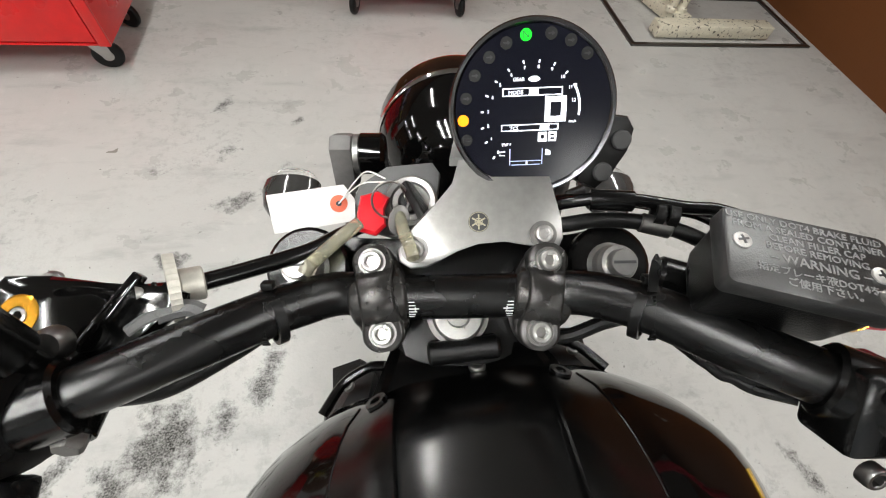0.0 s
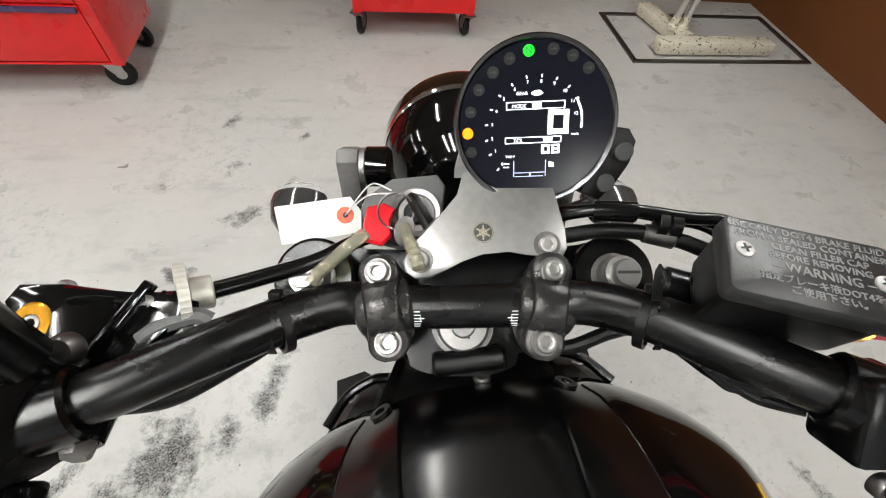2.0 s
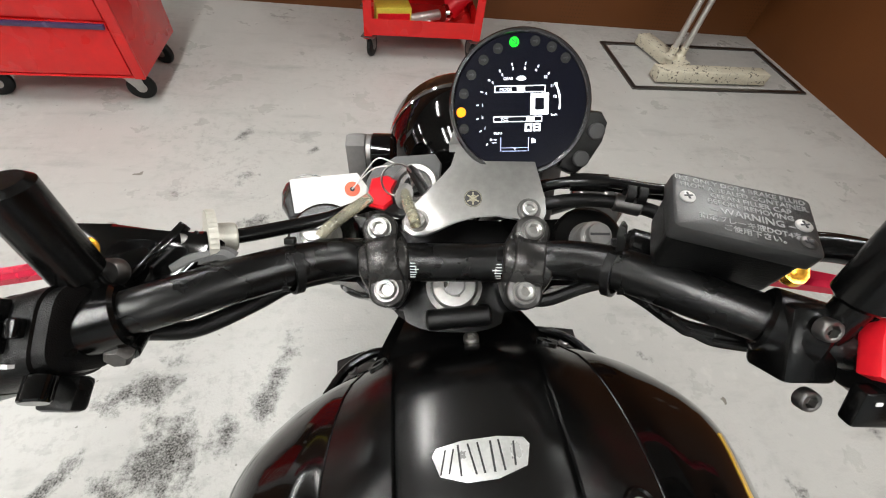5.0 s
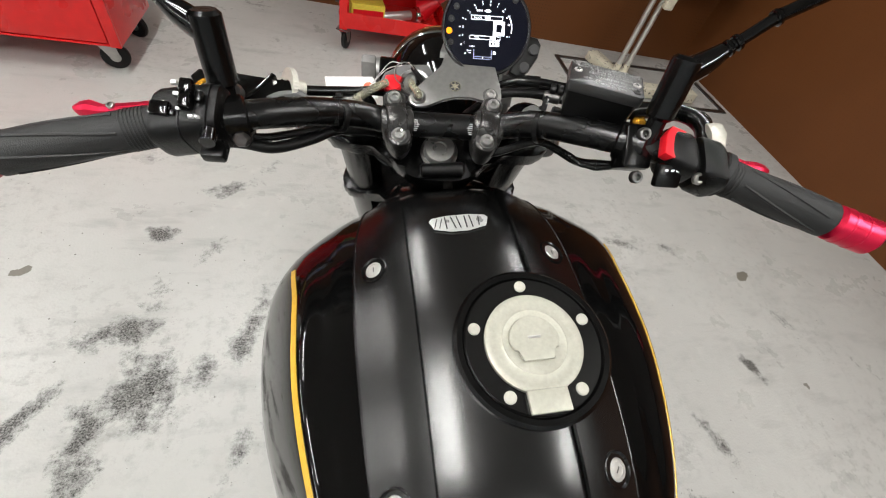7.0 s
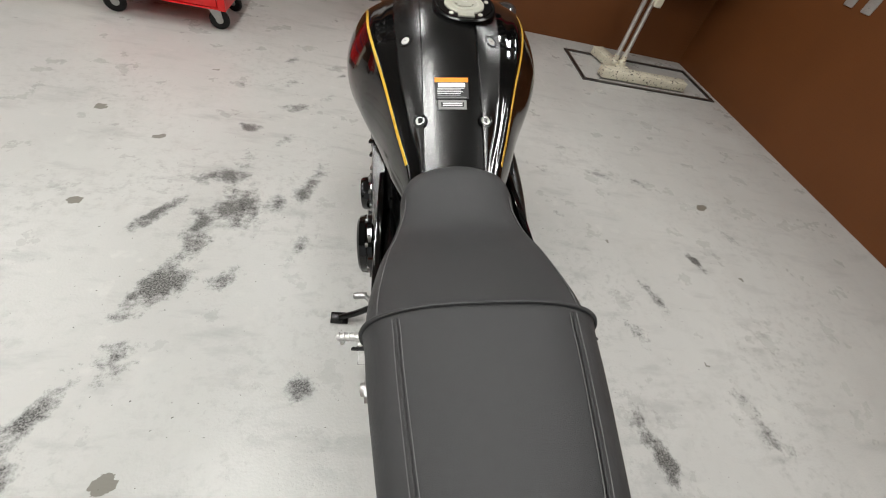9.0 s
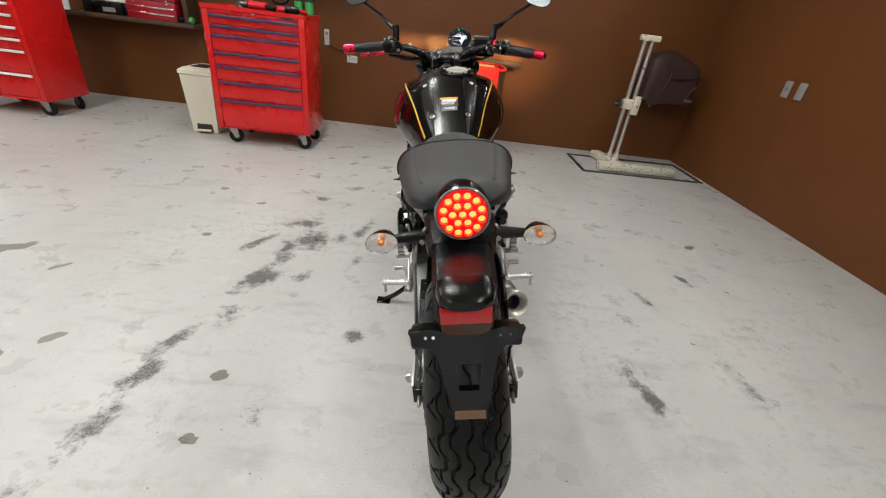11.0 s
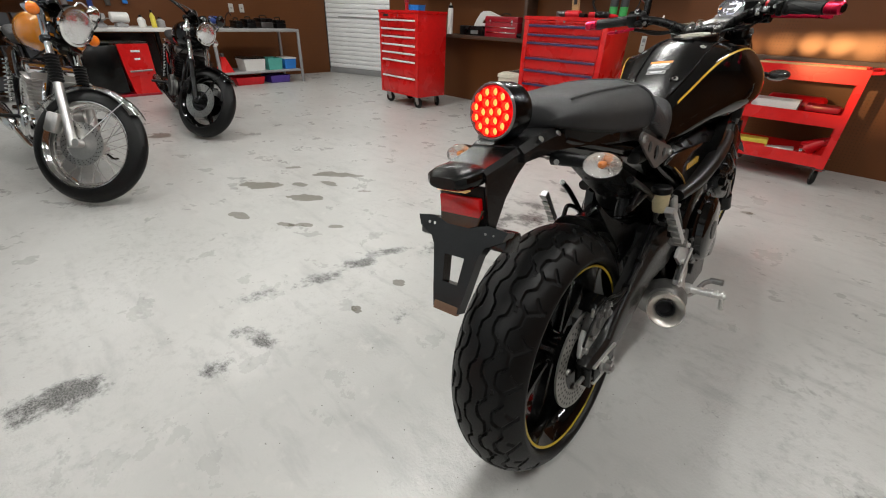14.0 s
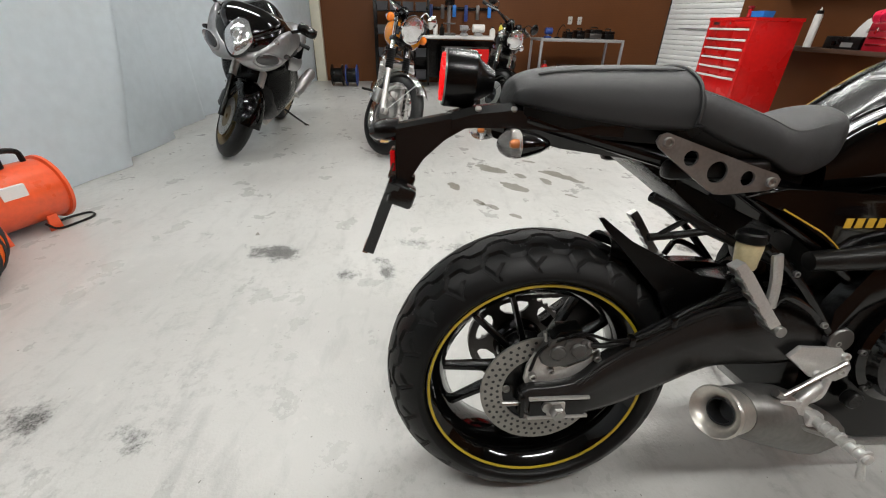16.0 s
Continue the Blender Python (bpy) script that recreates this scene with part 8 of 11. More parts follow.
# ---- tank ----
TANK = [
    (0.480, 0.815, (0.055, 0.808), (0.066, 0.803), (0.078, 0.794), (0.090, 0.760), (0.090, 0.735), (0.078, 0.715)),
    (0.540, 0.860, (0.062, 0.853), (0.075, 0.848), (0.088, 0.838), (0.100, 0.790), (0.100, 0.750), (0.085, 0.720)),
    (0.604, 0.905, (0.078, 0.889), (0.092, 0.884), (0.106, 0.874), (0.122, 0.815), (0.120, 0.765), (0.100, 0.735)),
    (0.690, 0.955, (0.094, 0.938), (0.112, 0.931), (0.128, 0.918), (0.150, 0.850), (0.150, 0.790), (0.120, 0.755)),
    (0.770, 0.993, (0.101, 0.973), (0.125, 0.965), (0.151, 0.950), (0.186, 0.870), (0.183, 0.810), (0.145, 0.765)),
    (0.860, 1.011, (0.106, 0.988), (0.135, 0.979), (0.169, 0.963), (0.213, 0.880), (0.210, 0.815), (0.163, 0.770)),
    (0.950, 1.015, (0.107, 0.992), (0.138, 0.981), (0.176, 0.961), (0.222, 0.885), (0.219, 0.820), (0.173, 0.775)),
    (1.010, 1.009, (0.103, 0.986), (0.138, 0.972), (0.182, 0.943), (0.214, 0.885), (0.212, 0.820), (0.173, 0.780)),
    (1.058, 0.992, (0.094, 0.968), (0.120, 0.955), (0.153, 0.925), (0.182, 0.880), (0.185, 0.820), (0.156, 0.790)),
    (1.090, 0.950, (0.080, 0.930), (0.100, 0.918), (0.120, 0.898), (0.135, 0.868), (0.140, 0.820), (0.120, 0.800)),
]
TY = [r[0] for r in TANK]


def tank_half(y):
    """Half section of the tank at y: control points from the spine out and down."""
    def at(get):
        P = spline([(r[0], get(r), 0) for r in TANK], 12)
        return float(np.interp(y, [p.x for p in P], [p.y for p in P]))
    zt = at(lambda r: r[1])
    pts = [(0.0, zt), (0.055, zt - 0.0024)]
    for k in range(2, 8):
        pts.append((at(lambda r: r[k][0]), at(lambda r: r[k][1])))
    return pts


def tank_row(y, n=5):
    """Fine half section: n steps between control points."""
    c = tank_half(y)
    P = spline([(-c[1][0], c[1][1], 0)] + [(x, z, 0) for x, z in c], n)[n:]
    return [(p.x, p.y) for p in P]


NS = 5
TROWS = [(y, tank_row(y, NS)) for y in np.linspace(TY[0], TY[-1], 46)]


def ring_of(y, row):
    right = [(x, y, z) for x, z in row]
    left = [(-x, y, z) for x, z in row[1:]]
    return left[::-1] + right


tank = pt("fuel_tank", loft(B(), [ring_of(y, r) for y, r in TROWS]), BLACK_GLOSS, None, "gloss black fuel tank with gold pinstripes", 60)


def surf(y, x):
    """Height and normal of the tank's upper side at x, y."""
    r = tank_row(y, 8)
    xs, zs = [p[0] for p in r], [p[1] for p in r]
    k = next((i for i in range(len(xs) - 1) if xs[i + 1] < xs[i]), len(xs) - 1)
    z = float(np.interp(abs(x), xs[: k + 1], zs[: k + 1]))
    return z


def surf_normal(y, x):
    e = 0.004
    dx = (surf(y, x + e) - surf(y, x - e)) / (2 * e)
    dy = (surf(min(y + e, 1.07), x) - surf(y - e, x)) / (2 * e)
    return Vector((-dx, -dy, 1)).normalized()


# matt cover on top, in a middle band and two side bands
edge = 2 * NS
mid = NS


def band(i0, i1, side, lift, name, material, y0, y1, label=""):
    """A thin panel that follows the tank between two lines of its section."""
    bm = B()
    rings = []
    for y, r in TROWS:
        if not y0 <= y <= y1:
            continue
        if side == 0:
            ring = [(-x, z) for x, z in r[i1:0:-1]] + list(r[: i1 + 1])
        else:
            ring = [(side * x, z) for x, z in r[i0 : i1 + 1]]
        if side == 0:
            rings.append([(x, y, z + lift - 0.0040 * (x / r[i1][0]) ** 2) for x, z in ring])
        else:
            n = len(ring) - 1
            rings.append([(x, y, z + lift + 0.0028 * (1 - k / n)) for k, (x, z) in enumerate(ring)])
    loft(bm, rings, cap=False, closed=False)
    bmesh.ops.recalc_face_normals(bm, faces=bm.faces[:])
    if sum(f.normal.z for f in bm.faces) < 0:
        bmesh.ops.reverse_faces(bm, faces=bm.faces[:])
    bmesh.ops.solidify(bm, geom=bm.faces[:], thickness=0.0035)
    return pt(name, bm, material, tank, label, 50)


band(0, mid, 0, 0.0040, "tank_cover", BLACK_MATT, 0.485, 1.092, "satin black tank cover, middle panel")
for s in (-1, 1):
    band(mid, edge, s, 0.0028, "tank_cover", BLACK_MATT, 0.485, 1.084, "satin black tank cover, side panel")
    lip = [(s * r[edge][0], y, r[edge][1] + 0.0016) for y, r in TROWS if 0.485 <= y <= 1.084]
    pt("cover_lip", tube(B(), lip, 0.0018, 8, smooth=False), BLACK_SATIN, tank)
    # gold pinstripe on the shoulder
    rings = []
    for y, r in TROWS:
        if 0.545 < y < 1.008:
            i = 4 * NS - (1 if s < 0 else 0)
            a, b = Vector((s * r[i - 1][0], y, r[i - 1][1])), Vector((s * r[i + 1][0], y, r[i + 1][1]))
            c = Vector((s * r[i][0], y, r[i][1]))
            d = (b - a).normalized()
            nn = Vector((0, 1, 0)).cross(d) * s
            nn = nn if nn.z > 0 else -nn
            w = 0.0030
            rings.append([c - d * w - nn * 0.001, c - d * w + nn * 0.0007, c + d * w + nn * 0.0007, c + d * w - nn * 0.001])
    pt("pinstripe", loft(B(), rings), GOLD_PAINT, tank, "gold pinstripe", 60)
for s in (-1, 1):
    for y, x in ((0.952, 0.087), (0.762, 0.083), (0.604, 0.060)):
        z = surf(y, x)
        n = surf_normal(y, s * x)
        m = facing(Vector((s * x, y, z + 0.0022)), n)
        b_ = pt("cover_bolt", lathe(B(), [(0.0048, 0.0), (0.0078, 0.0), (0.0085, 0.0012), (0.0078, 0.0022), (0.0058, 0.0024), (0.0054, 0.0018), (0, 0.0018)], 28, m), BOLT_STEEL, tank, "bare steel tank cover bolt")
        pt("bolt_cup", lathe(B(), [(0.0085, -0.0006), (0.0100, 0.0002), (0.0128, 0.0026), (0.0136, 0.0024), (0.0138, 0.0), (0.0085, -0.0012)], 28, m, close=True), BLACK_SATIN, b_)
        pt("bolt_slot", box(B(), -0.0026, 0.0026, -0.0005, 0.0005, 0.0012, 0.0021, 0, m), STEEL_DARK, b_)
    z = surf(1.076, 0.07)
    pt("cover_grommet", lathe(B(), [(0.0045, 0.001), (0.0045, 0.003), (0.0085, 0.003), (0.0085, 0.0)], 24, facing((s * 0.070, 1.076, z + 0.004), surf_normal(1.066, s * 0.070)), close=True), BLACK_PLASTIC, tank)

# filler cap
cy, cx = 0.856, 0.034
cn = (surf_normal(cy, cx) + Vector((0.02, 0.0, 0))).normalized()
CM = tilted(Vector((cx + 0.003, cy, surf(cy, cx) + 0.0015)), cn) @ Matrix.Diagonal((1.09, 1.09, 1.0, 1))
cap = pt("filler_cap", lathe(B(), [(0.0, -0.012), (0.060, -0.012), (0.0605, 0.0035), (0.058, 0.006), (0.054, 0.006), (0.0525, 0.0035), (0.0, 0.0035)], 64, CM), BLACK_SATIN, tank, "lockable fuel cap on a black ring")
pt("cap_ring", lathe(B(), [(0.0385, 0.0035), (0.0515, 0.0035), (0.0515, 0.0055), (0.0385, 0.0055)], 56, CM, close=True), BLACK_MATT, cap)
for k in range(5):
    a = radians(90 + 72 * k)
    m = CM @ Matrix.Translation((0.0455 * math.cos(a), 0.0455 * math.sin(a), 0.0055))
    pt("ring_screw", lathe(B(), [(0.0046, 0), (0.0046, 0.0012), (0.0040, 0.0018), (0, 0.0018)], 18, m), ALU_PALE, cap)
ALU_CAP = mat("satin champagne cap metal", (0.40, 0.39, 0.33), 0.46, 0.35, scale=30, bump=0.08, bscale=900)
pt("cap_disc", lathe(B(), [(0.0375, 0.0036), (0.0375, 0.0075), (0.036, 0.0085), (0.033, 0.0085), (0.0315, 0.0078), (0.0255, 0.0078), (0.0245, 0.0084), (0.0235, 0.0078), (0, 0.0074)], 56, CM), ALU_CAP, cap, "satin metal cap lid")
pt("key_flap", prism(B(), [(-0.017, -0.006), (-0.0135, -0.006), (-0.012, -0.014), (0.012, -0.014), (0.0135, -0.006), (0.017, -0.006)] + [(0.0195 * math.cos(a), 0.0195 * math.sin(a)) for a in np.linspace(0.05, math.pi - 0.05, 14)], 0.0022, CM @ Matrix.Translation((0, 0, 0.0076)), 0.0005), ALU_CAP, cap, "hinged key flap")
pt("flap_mark", box(B(), -0.005, 0.005, 0.002, 0.004, 0.0097, 0.0100, 0, CM), ALU_CAST, cap)
pt("cap_hinge", box(B(), -0.015, 0.015, -0.050, -0.034, 0.0055, 0.0098, 0.001, CM), ALU_CAP, cap)

# emblem plate on the cover: a hexagonal badge with upright bars
ey = 0.990
EMB = tilted(Vector((0.0, ey, surf(ey, 0) + 0.0045)), surf_normal(ey, 0.001))
hexa = [(-0.027, 0.0085), (-0.030, 0.004), (-0.026, -0.0075), (-0.010, -0.0125), (0.008, -0.0125), (0.026, -0.0075), (0.030, 0.004), (0.027, 0.0085), (0.011, 0.0110), (-0.011, 0.0110)]
BADGE = mat("bright badge metal", (0.62, 0.62, 0.61), 0.30, 0.55, scale=60, bump=0.1)
bd = pt("tank_badge", prism(B(), hexa, 0.0012, EMB, 0.0003), BADGE, tank, "hexagonal bright badge with dark upright slits")
for x0, x1, w in ((-0.0255, -0.0215, 0.0010), (-0.0205, -0.0165, 0.0010), (-0.0135, -0.0135, 0.0013), (-0.0045, -0.0075, 0.0012), (0.0005, -0.0015, 0.0012), (0.0065, 0.0065, 0.0013), (0.0125, 0.0115, 0.0012), (0.0190, 0.0205, 0.0012)):
    h = 0.0068 if abs(x0) > 0.018 else 0.0088
    pt("badge_slit", prism(B(), [(x0 - w / 2, -h), (x0 + w / 2, -h), (x1 + w / 2, h), (x1 - w / 2, h)], 0.0004, EMB @ Matrix.Translation((0, 0, 0.0012))), DARK_PRINT, bd)


def on_tank(name, x0, x1, y0, y1, lift, material, parent):
    """A label that lies on the cover."""
    bm = B()
    rows = []
    for y in np.linspace(y0, y1, 7):
        rows.append([(x, y, surf(y, x) + 0.0040 + lift) for x in np.linspace(x0, x1, 7)])
    loft(bm, rows, cap=False, closed=False)
    if sum(f.normal.z for f in bm.faces if not f.normal_update()) < 0:
        bmesh.ops.reverse_faces(bm, faces=bm.faces[:])
    bmesh.ops.solidify(bm, geom=bm.faces[:], thickness=0.0003)
    return pt(name, bm, material, parent)


wl = on_tank("warning_label", -0.031, 0.031, 0.636, 0.674, 0.0004, DARK_PRINT, tank)
wl["label"] = "black warning label with an orange head"
on_tank("label_head", -0.031, 0.031, 0.666, 0.674, 0.0008, ORANGE_LABEL, wl)
on_tank("label_block", -0.025, 0.025, 0.657, 0.6645, 0.0008, PAPER, wl)
rl = random.Random(3)
for k in range(6):
    y = 0.6555 - 0.0032 * k
    on_tank("label_line", -0.027, 0.028 - rl.random() * 0.02, y - 0.0011, y, 0.0008, GREY_PRINT if k > 3 else WHITE_PRINT, wl)
wl2 = on_tank("lower_label", -0.026, 0.026, 0.618, 0.634, 0.0009, GREY_PRINT, tank)
on_tank("label_line", -0.021, 0.021, 0.622, 0.630, 0.0013, DARK_PRINT, wl2)
for k in range(2):
    on_tank("label_line", -0.018, 0.018, 0.6235 + 0.0034 * k, 0.6252 + 0.0034 * k, 0.0017, WHITE_PRINT, wl2)

# trim ahead of the tank
GREY_SATIN = mat("dark grey satin moulding", (0.014, 0.014, 0.0145), 0.34, scale=14, bump=0.2, bscale=1200)
fp = pt("stem_cover", loft(B(), [[(u * w, y, z + dz) for u, dz in ((-1.04, -0.03), (-1, 0.004), (-0.93, 0.005), (-0.86, 0), (0.86, 0), (0.93, 0.005), (1, 0.004), (1.04, -0.03))] for y, z, w in ((1.076, 0.950, 0.080), (1.092, 0.950, 0.072), (1.115, 0.944, 0.062), (1.145, 0.925, 0.053), (1.165, 0.905, 0.048))]), BLACK_SATIN, None, "black cover between tank and steering head")
pt("cover_screw", bolt(B(), facing((0.010, 1.095, 0.949), (0, 0.3, 0.95)), 0.007, 0.006), STEEL, fp)
pt("steering_damper", rod(B(), (-0.026, 1.098, 0.993), (0.026, 1.096, 0.993), 0.0085, 18, bevel=0.002), BLACK_PLASTIC)
for s in (-1, 1):
    ic_ = pt("intake_cover", loft(B(), [[(s * (x0 + (x1 - x0) * u), y, z0 + (z1 - z0) * v) for u, v in ((0, 0), (0.7, -0.05), (1, 0.25), (0.9, 0.75), (0.5, 1.0), (0, 0.95))] for y, x0, x1, z0, z1 in ((0.96, 0.15, 0.185, 0.74, 0.83), (1.02, 0.125, 0.180, 0.75, 0.852), (1.06, 0.110, 0.172, 0.76, 0.856), (1.10, 0.105, 0.158, 0.77, 0.846), (1.13, 0.100, 0.140, 0.78, 0.828), (1.145, 0.100, 0.122, 0.79, 0.812))]), GREY_SATIN, None, "black plastic intake cover beside the tank")
    pt("intake_scoop", loft(B(), [[(s * x, y + dy, z) for x, dy, z in ((0.10, 0, 0.70), (0.15, 0, 0.71), (0.16, 0, 0.77), (0.12, 0, 0.79))] for y, dy in ((1.02, 0), (1.12, 0), (1.17, 0))]), BLACK_PLASTIC, ic_)
    pt("cover_bolt", bolt(B(), facing((s * 0.122, 1.125, 0.838), (s * 0.2, 0.3, 0.9)), 0.006, 0.005), STEEL, ic_)
    pt("cover_lug", tube(B(), [(s * 0.150, 1.10, 0.842), (s * 0.128, 1.128, 0.842), (s * 0.100, 1.140, 0.846), (s * 0.080, 1.138, 0.85)], 0.0055, 10, 4), BLACK_SATIN, ic_)
    pt("scoop_lip", tube(B(), [(s * 0.178, 0.985, 0.838), (s * 0.166, 1.03, 0.853), (s * 0.150, 1.07, 0.856), (s * 0.132, 1.10, 0.848)], 0.005, 10, 4), GREY_SATIN, ic_)

# ---- frame, engine ----
for s in (-1, 1):
    sp = pt("frame_spar", loft(B(), [[(s * (x + dx), y, z + dz) for dx, dz in ((-0.016, -h), (0.012, -h * 0.9), (0.018, 0), (0.012, h * 0.9), (-0.016, h))] for x, y, z, h in ((0.05, 1.09, 0.87, 0.05), (0.11, 1.02, 0.82, 0.045), (0.152, 0.90, 0.74, 0.04), (0.160, 0.78, 0.675, 0.04), (0.158, 0.66, 0.62, 0.042), (0.150, 0.56, 0.56, 0.05), (0.142, 0.52, 0.46, 0.06), (0.138, 0.52, 0.36, 0.05))]), BLACK_FRAME, None, "black cast frame spar")
    pt("spar_boss", rod(B(), (s * 0.13, 0.545, 0.455), (s * 0.165, 0.545, 0.455), 0.026, 20, bevel=0.003), STEEL_DARK, sp)
    for y, z in ((0.60, 0.60), (0.74, 0.665), (0.92, 0.745)):
        pt("spar_bolt", bolt(B(), facing((s * 0.178, y, z), (s, 0, 0)), 0.009, 0.006), STEEL_DARK, sp)
    pt("frame_tube", tube(B(), [((0.94 if s > 0 else -0.76) * x, y, z) for x, y, z in ((0.158, 0.44, 0.612), (0.172, 0.56, 0.626), (0.178, 0.70, 0.655), (0.172, 0.85, 0.685), (0.150, 1.0, 0.735), (0.10, 1.08, 0.79))], 0.025, 16, 6, radii=[0.017, 0.024, 0.026, 0.026, 0.026, 0.024]), FRAME_SATIN, sp, "satin black frame tube")
    sub = pt("subframe_rail", tube(B(), [(s * 0.13, 0.62, 0.66), (s * 0.125, 0.48, 0.70), (s * 0.11, 0.30, 0.745), (s * 0.09, 0.10, 0.80), (s * 0.06, -0.06, 0.845)], 0.0135, 12), BLACK_FRAME, None, "black tubular subframe rail")
    pt("subframe_strut", tube(B(), [(s * 0.14, 0.58, 0.54), (s * 0.13, 0.47, 0.63), (s * 0.115, 0.36, 0.70), (s * 0.10, 0.26, 0.765)], 0.011, 12, 4), BLACK_FRAME, sub)
eng = pt("engine", loft(B(), [[(x, y, z) for x, z in ((-w, zl), (-w * 0.6, zl - 0.03), (w * 0.6, zl - 0.03), (w, zl), (w, zh), (w * 0.8, zh + 0.02), (-w * 0.8, zh + 0.02), (-w, zh))] for y, w, zl, zh in ((0.50, 0.12, 0.30, 0.50), (0.55, 0.15, 0.24, 0.52), (0.70, 0.165, 0.20, 0.55), (0.88, 0.165, 0.20, 0.56), (0.96, 0.15, 0.26, 0.50))]), BLACK_SATIN, None, "black three-cylinder engine")
pt("cylinder_block", box(B(), -0.185, 0.185, -0.085, 0.085, 0, 0.24, 0.02, tilted((0, 0.88, 0.50), (0, 0.45, 0.89))), BLACK_SATIN, eng)
for k in range(4):
    pt("cooling_rib", box(B(), -0.19, 0.19, -0.09, 0.09, 0.05 + 0.035 * k, 0.058 + 0.035 * k, 0.002, tilted((0, 0.88, 0.50), (0, 0.45, 0.89))), BLACK_SATIN, eng)
for s, y, z, r, w in ((1, 0.70, 0.435, 0.106, 0.205), (-1, 0.74, 0.43, 0.085, 0.235), (1, 0.86, 0.33, 0.055, 0.19), (-1, 0.88, 0.50, 0.05, 0.23), (-1, 0.62, 0.36, 0.06, 0.185)):
    cov = pt("engine_cover", lathe(B(), [(r * 1.12, 0.0), (r * 1.12, 0.012), (r, 0.018), (r * 0.96, 0.036), (r * 0.88, 0.042), (r * 0.3, 0.046), (0, 0.046)], 40, facing((s * (w - 0.046), y, z), (s, 0, 0))), BLACK_GLOSS, eng)
    for k in range(8):
        a = 2 * math.pi * k / 8
        pt("cover_bolt", bolt(B(), facing((s * (w - 0.036), y + r * 1.08 * math.cos(a), z + r * 1.08 * math.sin(a)), (s, 0, 0)), 0.006, 0.008), STEEL_DARK, cov)
pt("clutch_badge", lathe(B(), [(0, 0.002), (0.03, 0.002), (0.03, 0)], 28, facing((0.2055, 0.70, 0.435), (1, 0, 0))), STEEL_DARK, eng)
pt("oil_cap", rod(B(), (0.165, 0.60, 0.33), (0.185, 0.60, 0.33), 0.018, 16, bevel=0.003), BLACK_PLASTIC, eng)
for x in (-0.12, 0.0, 0.12):
    pt("header_pipe", tube(B(), [(x, 1.0, 0.56), (x, 1.08, 0.50), (x * 0.9, 1.10, 0.38), (x * 0.6, 1.02, 0.24), (x * 0.4, 0.88, 0.18), (0.02, 0.7, 0.17)], 0.019, 14), STEEL_DARK, None, "dark steel exhaust header")
rad = pt("radiator", box(B(), -0.165, 0.165, 1.12, 1.155, 0.42, 0.72, 0.006), BLACK_SATIN, None, "black radiator")
for k in range(14):
    pt("radiator_fin", box(B(), -0.15, 0.15, 1.154, 1.158, 0.44 + 0.019 * k, 0.446 + 0.019 * k), BLACK_PLASTIC, rad)
pt("throttle_bodies", box(B(), -0.14, 0.14, 0.74, 0.90, 0.60, 0.73, 0.02), BLACK_PLASTIC)
hb = pt("frame_hardware", tube(B(), [(0.17, 0.80, 0.60), (0.185, 0.86, 0.585), (0.18, 0.93, 0.60), (0.17, 0.98, 0.64)], 0.010, 10), BLACK_SATIN)
for y, z in ((0.83, 0.56), (0.90, 0.58), (0.96, 0.55), (0.88, 0.53)):
    pt("pipe_clip", rod(B(), (0.175, y, z), (0.195, y, z), 0.014, 12, bevel=0.002), BLACK_SATIN, hb)

pt("battery_box", loft(B(), [super_ring(0, z, w, h, y, 4, 24) for y, w, h, z in ((0.47, 0.08, 0.07, 0.64), (0.50, 0.11, 0.10, 0.62), (0.60, 0.125, 0.12, 0.61), (0.80, 0.13, 0.12, 0.65))]), BLACK_PLASTIC, None, "black air box between frame rails")

# ---- side panels with gold line, seat plates ----
for s in (-1, 1):
    out = [(0.29, 0.728), (0.36, 0.742), (0.47, 0.735), (0.56, 0.728), (0.70, 0.715), (0.72, 0.690), (0.64, 0.645), (0.575, 0.612), (0.515, 0.608), (0.455, 0.655), (0.37, 0.700)]
    bm = B()
    prism(bm, [(y if s > 0 else y, z) for y, z in out], 0.012, Matrix(((0, 0, s, s * 0.140), (1, 0, 0, 0), (0, 1, 0, 0), (0, 0, 0, 1))), 0.003)
    bmesh.ops.recalc_face_normals(bm, faces=bm.faces[:])
    sp_ = pt("side_panel", bm, BLACK_GLOSS, None, "gloss black side panel with gold lettering")
    gx = s * 0.1522
    pt("panel_line", tube(B(), [(gx, 0.36, 0.7075), (gx, 0.41, 0.683), (gx, 0.455, 0.659), (gx, 0.513, 0.613), (gx, 0.53, 0.6105), (gx, 0.573, 0.6155), (gx, 0.635, 0.646)], 0.0016, 6, 4), GOLD_PAINT, sp_, "gold edge line")
    for k in range(6):
        y = 0.486 + 0.0205 * k
        pt("panel_mark", prism(B(), [(-0.008, 0), (0.006, 0), (0.008, 0.017), (-0.006, 0.017)], 0.0008, Matrix(((0, 0, s, gx - s * 0.0002), (1, 0, 0, y), (0, 1, 0, 0.674), (0, 0, 0, 1)))), GOLD_PAINT, sp_, "gold block lettering")


